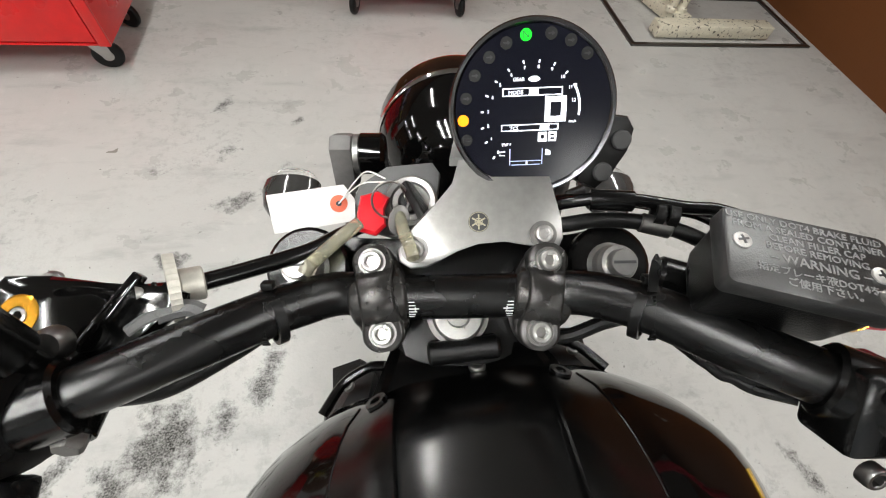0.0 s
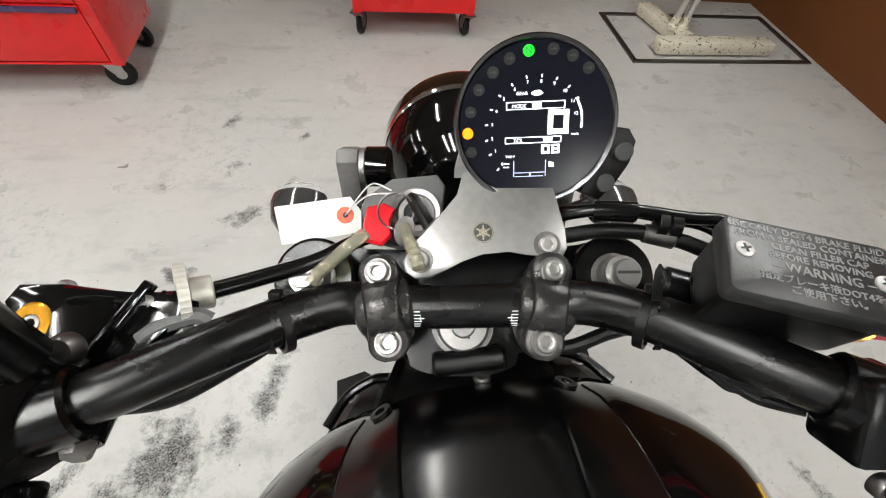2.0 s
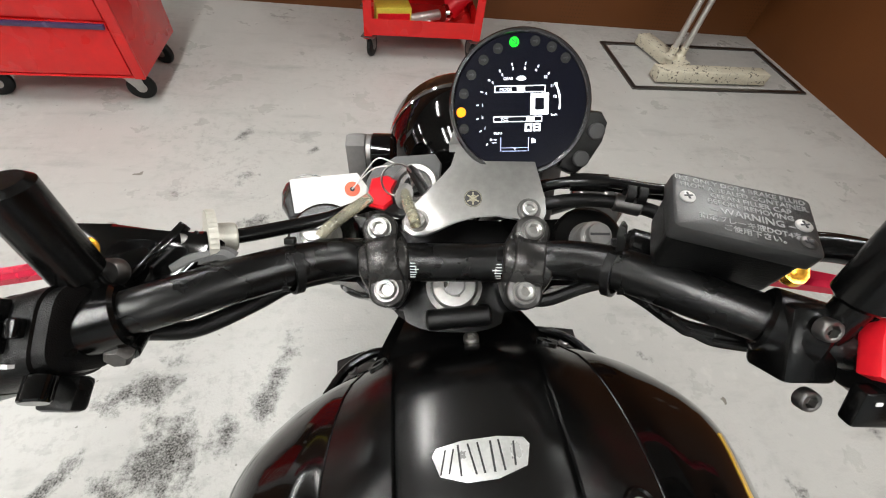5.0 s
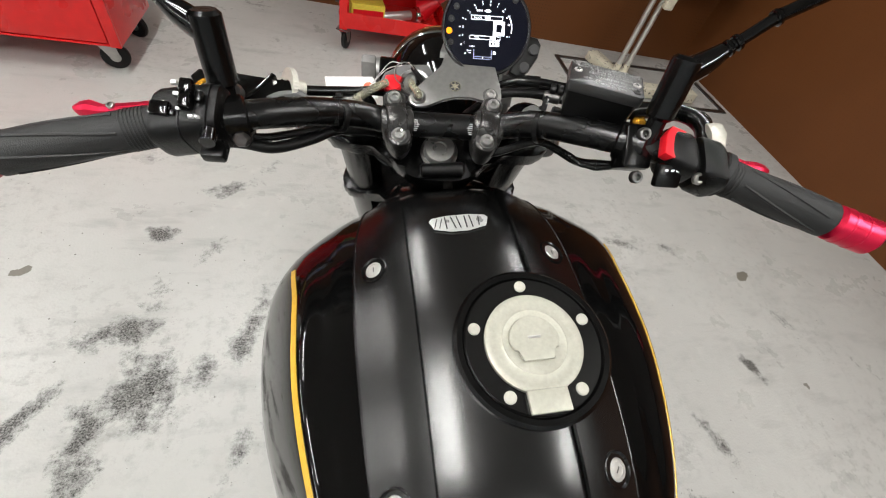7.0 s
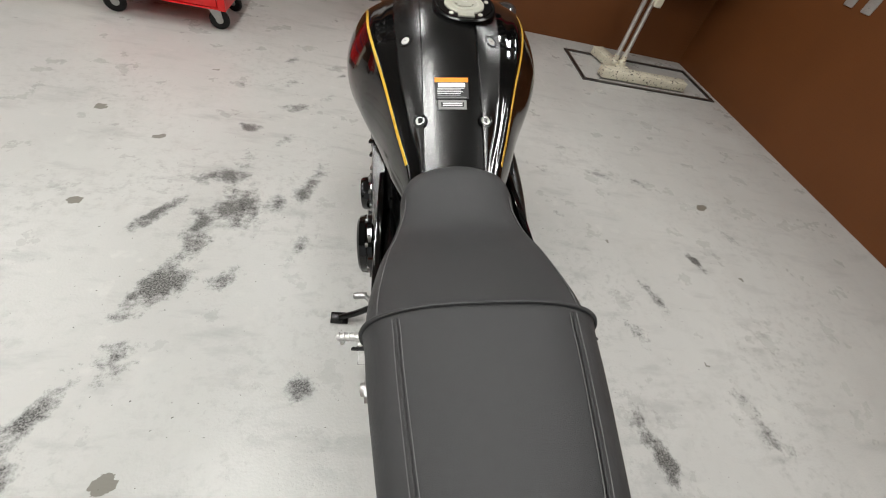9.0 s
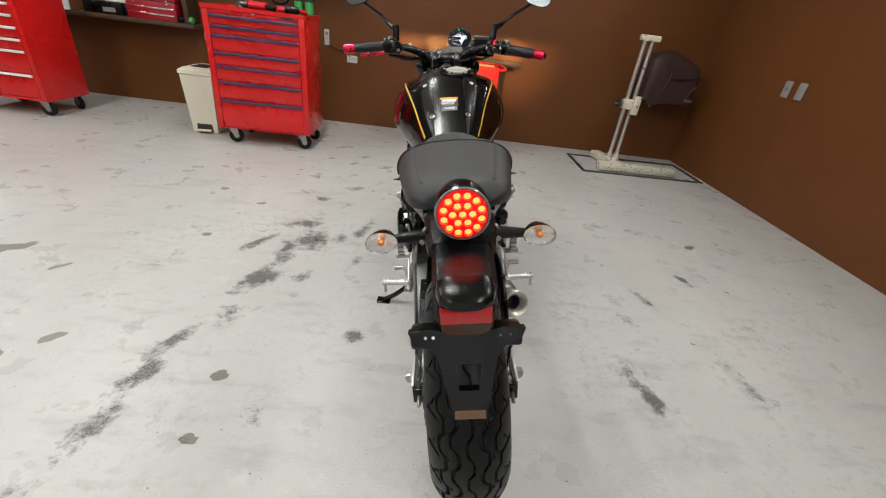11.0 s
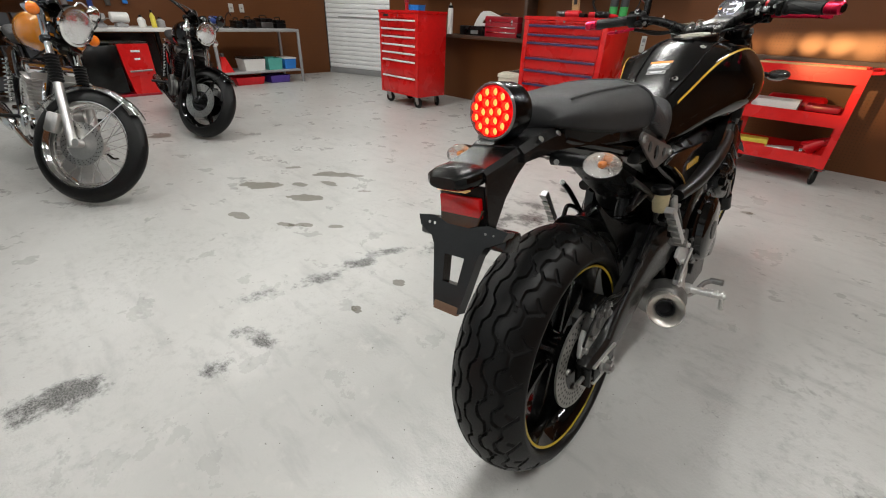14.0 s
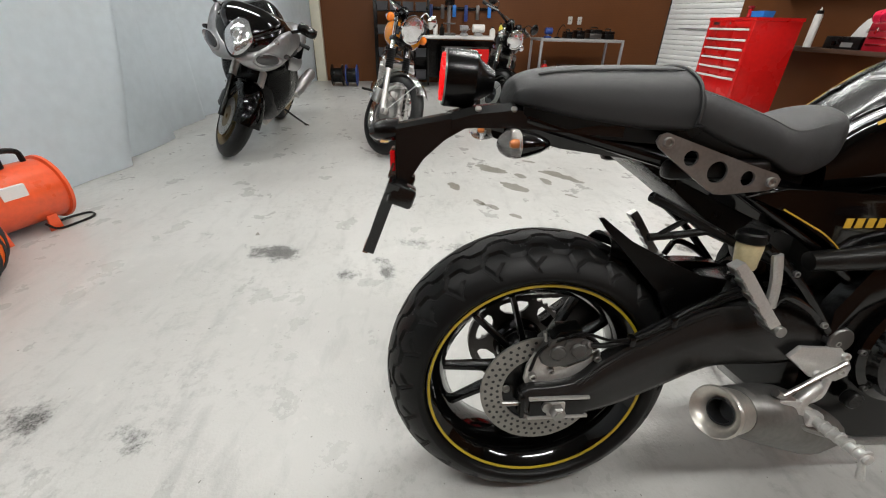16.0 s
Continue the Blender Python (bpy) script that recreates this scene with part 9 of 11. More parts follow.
def holed_plate(outer, holes, t, m):
    """A plate with round openings."""
    bm = B()
    edges = []
    for loop in [outer] + [disc(r, 22, x, y) for x, y, r in holes]:
        vs = [bm.verts.new((x, y, 0)) for x, y in loop]
        edges += [bm.edges.new((vs[k], vs[(k + 1) % len(vs)])) for k in range(len(vs))]
    bmesh.ops.triangle_fill(bm, use_beauty=True, use_dissolve=False, edges=edges)
    r = bmesh.ops.extrude_face_region(bm, geom=bm.faces[:])
    bmesh.ops.translate(bm, vec=(0, 0, t), verts=[v for v in r["geom"] if isinstance(v, bmesh.types.BMVert)])
    bmesh.ops.recalc_face_normals(bm, faces=bm.faces[:])
    bmesh.ops.transform(bm, matrix=m, verts=bm.verts[:])
    return bm


for s in (-1, 1):
    pl = [(y - 0.008, z) for y, z in ((0.134, 0.815), (0.138, 0.824), (0.150, 0.828), (0.165, 0.823), (0.30, 0.779), (0.350, 0.764), (0.358, 0.755), (0.355, 0.743), (0.342, 0.737), (0.262, 0.730), (0.248, 0.731), (0.235, 0.738), (0.18, 0.775), (0.14, 0.805))]
    m = Matrix(((0, 0, s, s * 0.136), (1, 0, 0, 0), (0, 1, 0, 0), (0, 0, 0, 1)))
    bm = holed_plate(pl, [(0.188, 0.789, 0.0125), (0.237, 0.767, 0.0175), (0.292, 0.757, 0.0125)], 0.005, m)
    bmesh.ops.recalc_face_normals(bm, faces=bm.faces[:])
    sp_ = pt("seat_side_plate", bm, ALU, None, "drilled brushed aluminium plate under the seat")
    for y, z in ((0.144, 0.813), (0.333, 0.751)):
        pt("plate_bolt", bolt(B(), facing((s * 0.141, y, z), (s, 0, 0)), 0.0085, 0.006, seg=22), STEEL, sp_)
    pt("plate_backing", box(B(), min(s * 0.10, s * 0.132), max(s * 0.10, s * 0.132), 0.16, 0.34, 0.752, 0.785, 0.01), BLACK_PLASTIC, sp_)

# ---- seat ----
def seat_ring(y, w, zt, zl, top=0.80, crown=0.010):
    h = zt - zl
    half = [(0.0, zt), (0.45 * w, zt - crown * 0.35), (top * w, zt - crown - 0.05 * h), ((top + 1.09) / 2 * w, zt - 0.22 * h - crown), (1.0 * w, zl + 0.42 * h), (0.985 * w, zl + 0.14 * h), (0.90 * w, zl), (0.45 * w, zl - 0.004), (0.0, zl - 0.004)]
    full = [(-x, z) for x, z in half[-2:0:-1]] + half
    P = spline([(x, z, 0) for x, z in full] + [(full[0][0], full[0][1], 0)], 4)[:-1]
    return [(p.x, y, p.y) for p in P]


RIDER = [(0.170, 0.136, 0.914, 0.842), (0.20, 0.139, 0.906, 0.834), (0.25, 0.139, 0.893, 0.812), (0.33, 0.130, 0.868, 0.785), (0.39, 0.116, 0.850, 0.758), (0.44, 0.102, 0.856, 0.755), (0.478, 0.099, 0.867, 0.775), (0.501, 0.087, 0.872, 0.80), (0.513, 0.066, 0.870, 0.82), (0.518, 0.038, 0.864, 0.835)]
PASS = [(-0.086, 0.055, 0.896, 0.872), (-0.079, 0.075, 0.910, 0.868), (-0.055, 0.097, 0.922, 0.862), (-0.01, 0.111, 0.929, 0.852), (0.06, 0.123, 0.932, 0.840), (0.12, 0.132, 0.933, 0.832), (0.165, 0.137, 0.933, 0.830), (0.186, 0.141, 0.930, 0.832), (0.196, 0.137, 0.921, 0.836)]


def smooth_sections(rows, n=5):
    P = [spline([(r[0], r[k], 0) for r in rows], n) for k in (1, 2, 3)]
    return [(P[0][i].x, P[0][i].y, P[1][i].y, P[2][i].y) for i in range(len(P[0]))]


seat = pt("seat", loft(B(), [seat_ring(*r, 0.73) for r in smooth_sections(PASS)]), VINYL, None, "black vinyl seat with a stepped pillion pad", 70)
pt("rider_pad", loft(B(), [seat_ring(*r) for r in smooth_sections(RIDER)]), VINYL, seat, "", 70)


for s in (-1, 1):
    pts = []
    for y in np.linspace(-0.05, 0.175, 14):
        rr = smooth_sections(PASS)
        w, zt, zl = [float(np.interp(y, [r[0] for r in rr], [r[k] for r in rr])) for k in (1, 2, 3)]
        pts.append((s * 0.715 * w, y, zt - 0.0100 - 0.04 * (zt - zl) + 0.0022))
    pt("seam", tube(B(), pts, 0.0016, 6, 3), VINYL, seat)
    for off in (-0.004, 0.004):
        pt("stitching", tube(B(), [(x + off, y, z + (-0.0006 if off * s > 0 else 0.0006)) for x, y, z in pts], 0.0006, 5, 2), THREAD, seat, "grey stitching")
ring = seat_ring(0.186, 0.1425, 0.9320, 0.832, 0.73)
top = sorted([p for p in ring if p[2] > 0.836], key=lambda p: math.atan2(p[2] - 0.85, p[0]))
pt("piping", tube(B(), top, 0.0028, 8, 2), VINYL, seat, "raised piping at the seat step")
rp = []
for y in np.linspace(0.195, 0.46, 14):
    rr = smooth_sections(RIDER)
    w, zt, zl = [float(np.interp(y, [r[0] for r in rr], [r[k] for r in rr])) for k in (1, 2, 3)]
    rp.append((0.885 * w, y, zt - 0.0100 - 0.12 * (zt - zl)))
for s in (-1, 1):
    pt("stitching", tube(B(), [(s * x, y, z + 0.0015) for x, y, z in rp], 0.0007, 5, 2), THREAD, seat)
pt("seat_pan", loft(B(), [[(s * w, y, z) for s, z in ((-1, zl + 0.012), (-0.92, zl - 0.022), (0.92, zl - 0.022), (1, zl + 0.012))] for y, w, zl in ((-0.07, 0.075, 0.868), (0.06, 0.11, 0.836), (0.20, 0.128, 0.826), (0.33, 0.12, 0.785), (0.44, 0.095, 0.748))]), BLACK_PLASTIC, seat)
pt("under_tray", loft(B(), [[(s * w, y, z) for s, z in ((-1, zl), (-0.8, zl - h), (0.8, zl - h), (1, zl))] for y, w, zl, h in ((-0.12, 0.055, 0.845, 0.02), (0.0, 0.08, 0.835, 0.04), (0.15, 0.095, 0.815, 0.04), (0.32, 0.11, 0.765, 0.07), (0.50, 0.11, 0.72, 0.10))]), BLACK_GLOSS, None, "gloss black tail tray")

# ---- tail ----
TAIL_SATIN = mat("satin black tail plastic", (0.005, 0.005, 0.0052), 0.22, scale=12, bump=0.06, bscale=1200, spec=0.6)
fd = pt("rear_fender", loft(B(), [[(x * w, y, z) for x, z in ((-1, zl), (-1, zt - 0.012), (-0.82, zt), (0.82, zt), (1, zt - 0.012), (1, zl), (0.9, zl), (0.86, zt - 0.02), (-0.86, zt - 0.02), (-0.9, zl))] for y, w, zt, zl in ((0.085, 0.112, 0.846, 0.818), (0.05, 0.104, 0.850, 0.820), (0.00, 0.086, 0.858, 0.823), (-0.045, 0.073, 0.866, 0.826), (-0.08, 0.069, 0.869, 0.828), (-0.15, 0.066, 0.862, 0.828), (-0.188, 0.060, 0.852, 0.825))]), TAIL_SATIN, None, "black plastic tail cover")
for s in (-1, 1):
    for y in (-0.085, -0.145):
        pt("cover_screw", bolt(B(), facing((s * 0.0655, y, 0.858), (s * 0.75, 0, 0.6)), 0.0055, 0.003, False), STEEL, fd)
TC = Vector((0.003, -0.196, 0.909))
TM = facing(TC, (0, -0.995, 0.08)) @ Matrix.Diagonal((0.925, 0.925, 1, 1))
tl = pt("tail_lamp", lathe(B(), [(0.0, -0.086), (0.020, -0.085), (0.028, -0.074), (0.036, -0.060), (0.047, -0.053), (0.0505, -0.050), (0.0515, -0.045), (0.0515, -0.002), (0.050, 0.0015), (0.0465, 0.0015), (0.046, -0.006)], 56, TM), BLACK_SATIN, None, "round lit red tail lamp in a black drum")
pt("lamp_bezel", lathe(B(), [(0.0450, 0.0005), (0.0470, 0.0034), (0.0492, 0.0034), (0.0510, 0.0005)], 56, TM), mat("smoked clear rim", (0.26, 0.24, 0.235), 0.14, 0.5, scale=20), tl, "smoked clear rim")
pt("lamp_lens", lathe(B(), [(0, 0.0010), (0.030, 0.0005), (0.0462, -0.002)], 48, TM), mat("lit red lens", (0.75, 0.004, 0.006), 0.12, emit=0.6, coat=0.4), tl, "glowing red lens")
led = [(0, 0)] + [(0.0180 * math.cos(a), 0.0180 * math.sin(a)) for a in np.linspace(0, 2 * math.pi, 6, endpoint=False)] + [(0.0352 * math.cos(a), 0.0352 * math.sin(a)) for a in np.linspace(0.26, 0.26 + 2 * math.pi, 12, endpoint=False)]
LENS_LIT = MATS["lit red lens"]
cup = core = None
for x, y in led:
    mm = TM @ Matrix.Translation((x, y, 0.0006))
    if cup is None:
        cup = part("led_cup", lathe(B(), [(0.0083, -0.001), (0.0081, 0.0066), (0.0076, 0.0069), (0.0066, 0.0005)], 16), LENS_LIT, tl, "red diode cup", basis=mm)
        core = part("led", lathe(B(), [(0.0062, 0.0004), (0.0040, 0.0012), (0, 0.0016)], 14), LED_HOT, tl, "bright lit diode", basis=mm)
    else:
        share("led_cup", cup, tl, mm)
        share("led", core, tl, mm)
# number plate carrier arm
arm = pt("plate_carrier", loft(B(), [[(x * w, y, z) for x, z in ((-1, zl), (-1, zt - 0.008), (-0.85, zt), (0.85, zt), (1, zt - 0.008), (1, zl), (0.93, zl), (0.93, zt - 0.014), (-0.93, zt - 0.014), (-0.93, zl))] for y, w, zt, zl in ((-0.165, 0.053, 0.853, 0.826), (-0.20, 0.053, 0.848, 0.806), (-0.235, 0.053, 0.841, 0.775), (-0.262, 0.052, 0.836, 0.735), (-0.282, 0.051, 0.832, 0.715))]), TAIL_SATIN, None, "black plastic number plate carrier")
pt("plate_lamp", loft(B(), [super_ring(0, z, w, h, y, 3, 22) for y, w, h, z in ((-0.278, 0.047, 0.019, 0.822), (-0.30, 0.047, 0.019, 0.821), (-0.318, 0.042, 0.016, 0.820), (-0.328, 0.028, 0.009, 0.818))]), BLACK_SATIN, arm, "black number plate lamp pod")
pt("lamp_strip", box(B(), -0.03, 0.03, -0.310, -0.297, 0.8005, 0.8022), mat("plate lamp glow", (1.0, 0.6, 0.25), 0.4, emit=0.35), arm)
pt("carrier_back", box(B(), -0.046, 0.046, -0.284, -0.276, 0.70, 0.805, 0.002), BLACK_PLASTIC, arm)
pt("reflector", box(B(), -0.043, 0.043, -0.2935, -0.283, 0.7525, 0.788, 0.003), LENS_RED, arm, "rectangular red reflector")
hp = [(-0.098, 0.036), (-0.090, 0.018), (-0.060, 0.004), (-0.050, -0.012), (-0.034, -0.092), (-0.028, -0.118), (0.028, -0.118), (0.034, -0.092), (0.050, -0.012), (0.060, 0.004), (0.090, 0.018), (0.098, 0.036), (0.060, 0.040), (0.035, 0.034), (-0.035, 0.034), (-0.060, 0.040)]
HB = tilted((0, -0.297, 0.705), (0, -0.93, 0.36), (0, 0.3, 1))
bm = B()
edges = []
for loop in (hp, [(-0.022, -0.022), (0.022, -0.022), (0.017, -0.070), (-0.017, -0.070)]):
    vs = [bm.verts.new((x, y, 0)) for x, y in loop]
    edges += [bm.edges.new((vs[k], vs[(k + 1) % len(vs)])) for k in range(len(vs))]
bmesh.ops.triangle_fill(bm, use_beauty=True, use_dissolve=False, edges=edges)
r = bmesh.ops.extrude_face_region(bm, geom=bm.faces[:])
bmesh.ops.translate(bm, vec=(0, 0, 0.020), verts=[v for v in r["geom"] if isinstance(v, bmesh.types.BMVert)])
bmesh.ops.recalc_face_normals(bm, faces=bm.faces[:])
bmesh.ops.transform(bm, matrix=HB @ Matrix.Translation((0, 0, -0.009)), verts=bm.verts[:])
ph = pt("plate_holder", bm, TAIL_SATIN, None, "black plastic plate holder with a forked tongue")
for s in (-1, 1):
    pt("holder_wing", box(B(), -0.026, 0.024, -0.020, 0.016, -0.040, 0.005, 0.007, HB @ Matrix.Translation((s * 0.070, 0.022, 0))), TAIL_SATIN, ph)
    for x, w in ((0.056, 0.0028), (0.069, 0.0028)) if s < 0 else ((0.056, 0.0022), (0.072, 0.0016)):
        pt("holder_hole", lathe(B(), [(0, 0.0004), (w, 0.0004), (w, 0)], 12, HB @ Matrix.Translation((s * x, 0.026, 0.011))), PAPER if s < 0 else GREY_METAL, ph)
AMBER_PANEL = mat("brown translucent plastic", (0.055, 0.024, 0.011), 0.25, scale=20, coat=0.3)
pt("holder_panel", prism(B(), [(-0.047, 0.062), (0.047, 0.062), (0.040, 0.036), (0.024, 0.030), (-0.024, 0.030), (-0.040, 0.036)], 0.004, HB @ Matrix.Translation((0, 0, 0.0112)), 0.001), AMBER_PANEL, ph, "brown translucent panel")
pt("holder_tip", box(B(), -0.027, 0.027, -0.122, -0.106, 0.002, 0.0125, 0.002, HB), mat("tan plastic edge", (0.16, 0.085, 0.05), 0.4, scale=20), ph)

for s in (-1, 1):
    ic = Vector((s * 0.157, -0.094, 0.811))
    sq = Matrix.Diagonal((1.60, 1.06, 1.04, 1))
    m = facing(ic, (0, -1, 0)) @ sq
    ind = pt("indicator", lathe(B(), [(0, -0.044), (0.006, -0.040), (0.013, -0.026), (0.0185, -0.006), (0.020, 0.004)], 28, m), BLACK_GLOSS, None, "rear indicator with a clear lens and amber bulb")
    ln = pt("indicator_lens", lathe(B(), [(0.020, 0.004), (0.0205, 0.008), (0.018, 0.020), (0.012, 0.029), (0.005, 0.0335), (0, 0.0345)], 28, m), LENS_MILK, ind, "clear faceted lens")
    ln.visible_shadow = False
    pt("bulb", lathe(B(), [(0, 0.002), (0.007, 0.004), (0.008, 0.013), (0.005, 0.019), (0, 0.020)], 16, m @ Matrix.Diagonal((0.50, 0.62, 0.72, 1))), AMBER, ind, "amber bulb")
    pt("indicator_reflector", lathe(B(), [(0.0195, 0.0045), (0.008, 0.0015), (0, 0.001)], 24, m), mat("warm lamp reflector", (0.88, 0.82, 0.76), 0.16, 0.8, scale=20, bump=0.6, bscale=160), ind)
    pt("indicator_stalk", tube(B(), [ic + Vector((-s * 0.025, 0.006, 0.0)), ic + Vector((-s * 0.055, 0.008, 0.001)), ic + Vector((-s * 0.10, 0.01, 0.004))], 0.0105, 14, 3, radii=[0.0095, 0.012, 0.015]), BLACK_PLASTIC, ind)
    pt("stalk_bolt", bolt(B(), facing(ic + Vector((-s * 0.082, -0.012, 0.0)), (s * 0.3, -1, 0.1)), 0.005, 0.003), STEEL, ind)

# ---- swing arm, chain, hugger ----
ARM = [(-0.046, 0.336, 0.296, 0.016), (-0.030, 0.346, 0.285, 0.018), (0.02, 0.349, 0.282, 0.019), (0.065, 0.362, 0.281, 0.019), (0.105, 0.400, 0.288, 0.019), (0.145, 0.430, 0.302, 0.020), (0.186, 0.453, 0.321, 0.021), (0.236, 0.480, 0.347, 0.023), (0.29, 0.507, 0.376, 0.026), (0.34, 0.517, 0.390, 0.028), (0.45, 0.515, 0.390, 0.030), (0.54, 0.490, 0.400, 0.028), (0.56, 0.475, 0.412, 0.022)]


def swing_half(s):
    """One leg of the swing arm: a hollow-cast box, fuller on its outer face, with a ridge along the top."""
    P = [spline([(r[0], r[k], 0) for r in ARM], 4) for k in (1, 2, 3)]
    rings = []
    for i in range(len(P[0])):
        y, zt, zb, w = P[0][i].x, P[0][i].y, P[1][i].y, P[2][i].y
        h = zt - zb
        half = [(-1, 0.06), (-0.92, 0.0), (0.30, 0.0), (0.72, 0.035), (0.92, 0.14), (1.0, 0.34), (1.05, 0.55), (1.0, 0.72), (0.86, 0.84), (0.62, 0.905), (0.55, 0.96), (0.40, 1.0), (-0.85, 1.0), (-1, 0.94)]
        rings.append([(s * (0.120 + w * u), y, zb + h * v) for u, v in half])
    bm = loft(B(), rings)
    bmesh.ops.recalc_face_normals(bm, faces=bm.faces[:])
    return bm


for s in (-1, 1):
    sw = pt("swing_arm", swing_half(s), ARM_BLACK, None, "satin black cast swing arm leg", 50)
    pt("arm_rib", tube(B(), [(s * 0.134, y, z) for y, z in ((0.06, 0.353), (0.10, 0.388), (0.145, 0.421), (0.20, 0.452), (0.26, 0.486), (0.31, 0.506))], 0.0042, 8, 4), ARM_BLACK, sw)
    pt("axle_slot", box(B(), min(s * 0.139, s * 0.1435), max(s * 0.139, s * 0.1435), -0.034, 0.078, 0.291, 0.327, 0.002), BLACK_SATIN, sw)
    for z in (0.2875, 0.3315):
        pt("slot_lip", box(B(), min(s * 0.138, s * 0.1455), max(s * 0.138, s * 0.1455), -0.036, 0.084, z - 0.003, z + 0.003, 0.0015), ALU_CAST, sw, "pale metal strip along the slot edge")
    pt("axle_block", box(B(), min(s * 0.139, s * 0.149), max(s * 0.139, s * 0.149), 0.000, 0.036, 0.293, 0.325, 0.004), ALU_CAST, sw, "bare metal axle block")
    pt("axle_nut", lathe(B(), [(0.0155, 0), (0.0155, 0.012), (0.013, 0.015), (0.008, 0.015), (0.008, 0.018), (0, 0.018)], 6, facing((s * 0.149, 0.018, 0.309), (s, 0, 0))), STEEL, sw)
    pt("adjuster_bolt", rod(B(), (s * 0.125, -0.045, 0.309), (s * 0.125, -0.085, 0.309), 0.005, 10), STEEL, sw)
    pt("end_plate", box(B(), min(s * 0.104, s * 0.141), max(s * 0.104, s * 0.141), -0.052, -0.042, 0.284, 0.334, 0.003), BLACK_SATIN, sw)
pt("axle", rod(B(), (-0.15, 0, 0.315), (0.15, 0, 0.315), 0.011, 14), STEEL)
pt("swing_bridge", box(B(), -0.11, 0.11, 0.40, 0.52, 0.41, 0.505, 0.02), ARM_BLACK)
CAL_METAL = mat("cast caliper metal", (0.10, 0.097, 0.093), 0.36, 0.6, scale=30, bump=0.3, bscale=400)
SIDE_X = Matrix(((0, 0, 1, 0), (1, 0, 0, 0), (0, 1, 0, 0), (0, 0, 0, 1)))


def slab(x0, x1, outline, bevel=0.003):
    """A plate standing along the machine between x0 and x1, outlined in y and z."""
    return prism(B(), outline, x1 - x0, Matrix.Translation((x0, 0, 0)) @ SIDE_X, bevel)


cal = pt("rear_caliper", slab(0.099, 0.126, [(-0.012, 0.398), (0.004, 0.388), (0.040, 0.392), (0.072, 0.404), (0.086, 0.420), (0.082, 0.444), (0.060, 0.456), (0.018, 0.452), (-0.008, 0.436), (-0.018, 0.416)], 0.006), CAL_METAL, None, "dark cast rear brake caliper")
pt("caliper_inner", slab(0.068, 0.088, [(-0.004, 0.402), (0.04, 0.398), (0.078, 0.414), (0.074, 0.446), (0.02, 0.450), (-0.008, 0.43)], 0.004), CAL_METAL, cal)
pt("caliper_bridge", slab(0.076, 0.118, [(0.006, 0.446), (0.062, 0.452), (0.064, 0.466), (0.02, 0.464)], 0.004), BLACK_SATIN, cal)
pt("caliper_bracket", slab(0.100, 0.110, [(-0.030, 0.330), (-0.040, 0.352), (-0.036, 0.382), (-0.020, 0.412), (0.000, 0.400), (0.010, 0.384), (0.046, 0.376), (0.082, 0.394), (0.108, 0.412), (0.114, 0.398), (0.086, 0.372), (0.052, 0.350), (0.02, 0.336)], 0.002), PEG_METAL, cal, "bare metal caliper bracket")
for y, z, r, h in ((-0.024, 0.362, 0.0085, 0.010), (0.100, 0.402, 0.0075, 0.012), (0.012, 0.374, 0.0065, 0.009)):
    pt("caliper_bolt", bolt(B(), facing((0.110, y, z), (1, 0, 0)), r, h), STEEL, cal)
for y, z in ((0.016, 0.424), (0.056, 0.428)):
    pt("piston_boss", lathe(B(), [(0.016, 0), (0.016, 0.004), (0.013, 0.007), (0.009, 0.006), (0, 0.006)], 22, facing((0.125, y, z), (1, 0, 0))), CAL_METAL, cal)
for k in range(3):
    pt("caliper_fin", slab(0.124, 0.130, [(-0.004 + 0.03 * k, 0.440), (0.008 + 0.03 * k, 0.442), (0.010 + 0.03 * k, 0.452), (0.0 + 0.03 * k, 0.450)], 0.001), CAL_METAL, cal)
pt("slide_pin", rod(B(), (0.108, 0.098, 0.418), (0.108, 0.060, 0.452), 0.006, 12, bevel=0.001), STEEL, cal)
pt("pin_boot", tube(B(), [(0.112, 0.070, 0.450), (0.112, 0.084, 0.440), (0.112, 0.096, 0.428)], 0.009, 12, 4), RUBBER_DARK, cal, "black rubber boot")
pt("bleed_nipple", rod(B(), (0.118, -0.006, 0.446), (0.122, -0.012, 0.468), 0.004, 10), STEEL, cal)
pt("banjo_bolt", bolt(B(), facing((0.124, 0.076, 0.440), (1, 0.2, 0.2)), 0.007, 0.007, False), STEEL, cal)
pt("brake_hose", tube(B(), [(0.128, 0.076, 0.441), (0.130, 0.104, 0.440), (0.132, 0.150, 0.452), (0.133, 0.200, 0.477), (0.130, 0.26, 0.514), (0.115, 0.36, 0.545), (0.10, 0.46, 0.55)], 0.0052, 10), BLACK_PLASTIC, None, "black rear brake hose")
pt("sensor_wire", tube(B(), [(0.112, -0.03, 0.375), (0.122, -0.012, 0.432), (0.126, 0.06, 0.462), (0.134, 0.12, 0.452), (0.138, 0.19, 0.468), (0.134, 0.27, 0.512), (0.12, 0.38, 0.54)], 0.0032, 8), BLACK_PLASTIC)
for y, z in ((0.152, 0.449), (0.225, 0.488)):
    pt("hose_clip", box(B(), 0.124, 0.142, y - 0.006, y + 0.006, z - 0.008, z + 0.012, 0.003), BLACK_SATIN)
ch = B()
top_run = [(-0.1005, y, 0.432 + 0.026 * y) for y in np.linspace(0.0, 0.55, 43)]
low_run = [(-0.1005, y, 0.198 + 0.214 * y) for y in np.linspace(0.0, 0.55, 43)]
wrap = [(-0.1005, -0.117 * math.sin(a), 0.315 + 0.117 * math.cos(a)) for a in np.linspace(0.05, math.pi - 0.05, 22)]
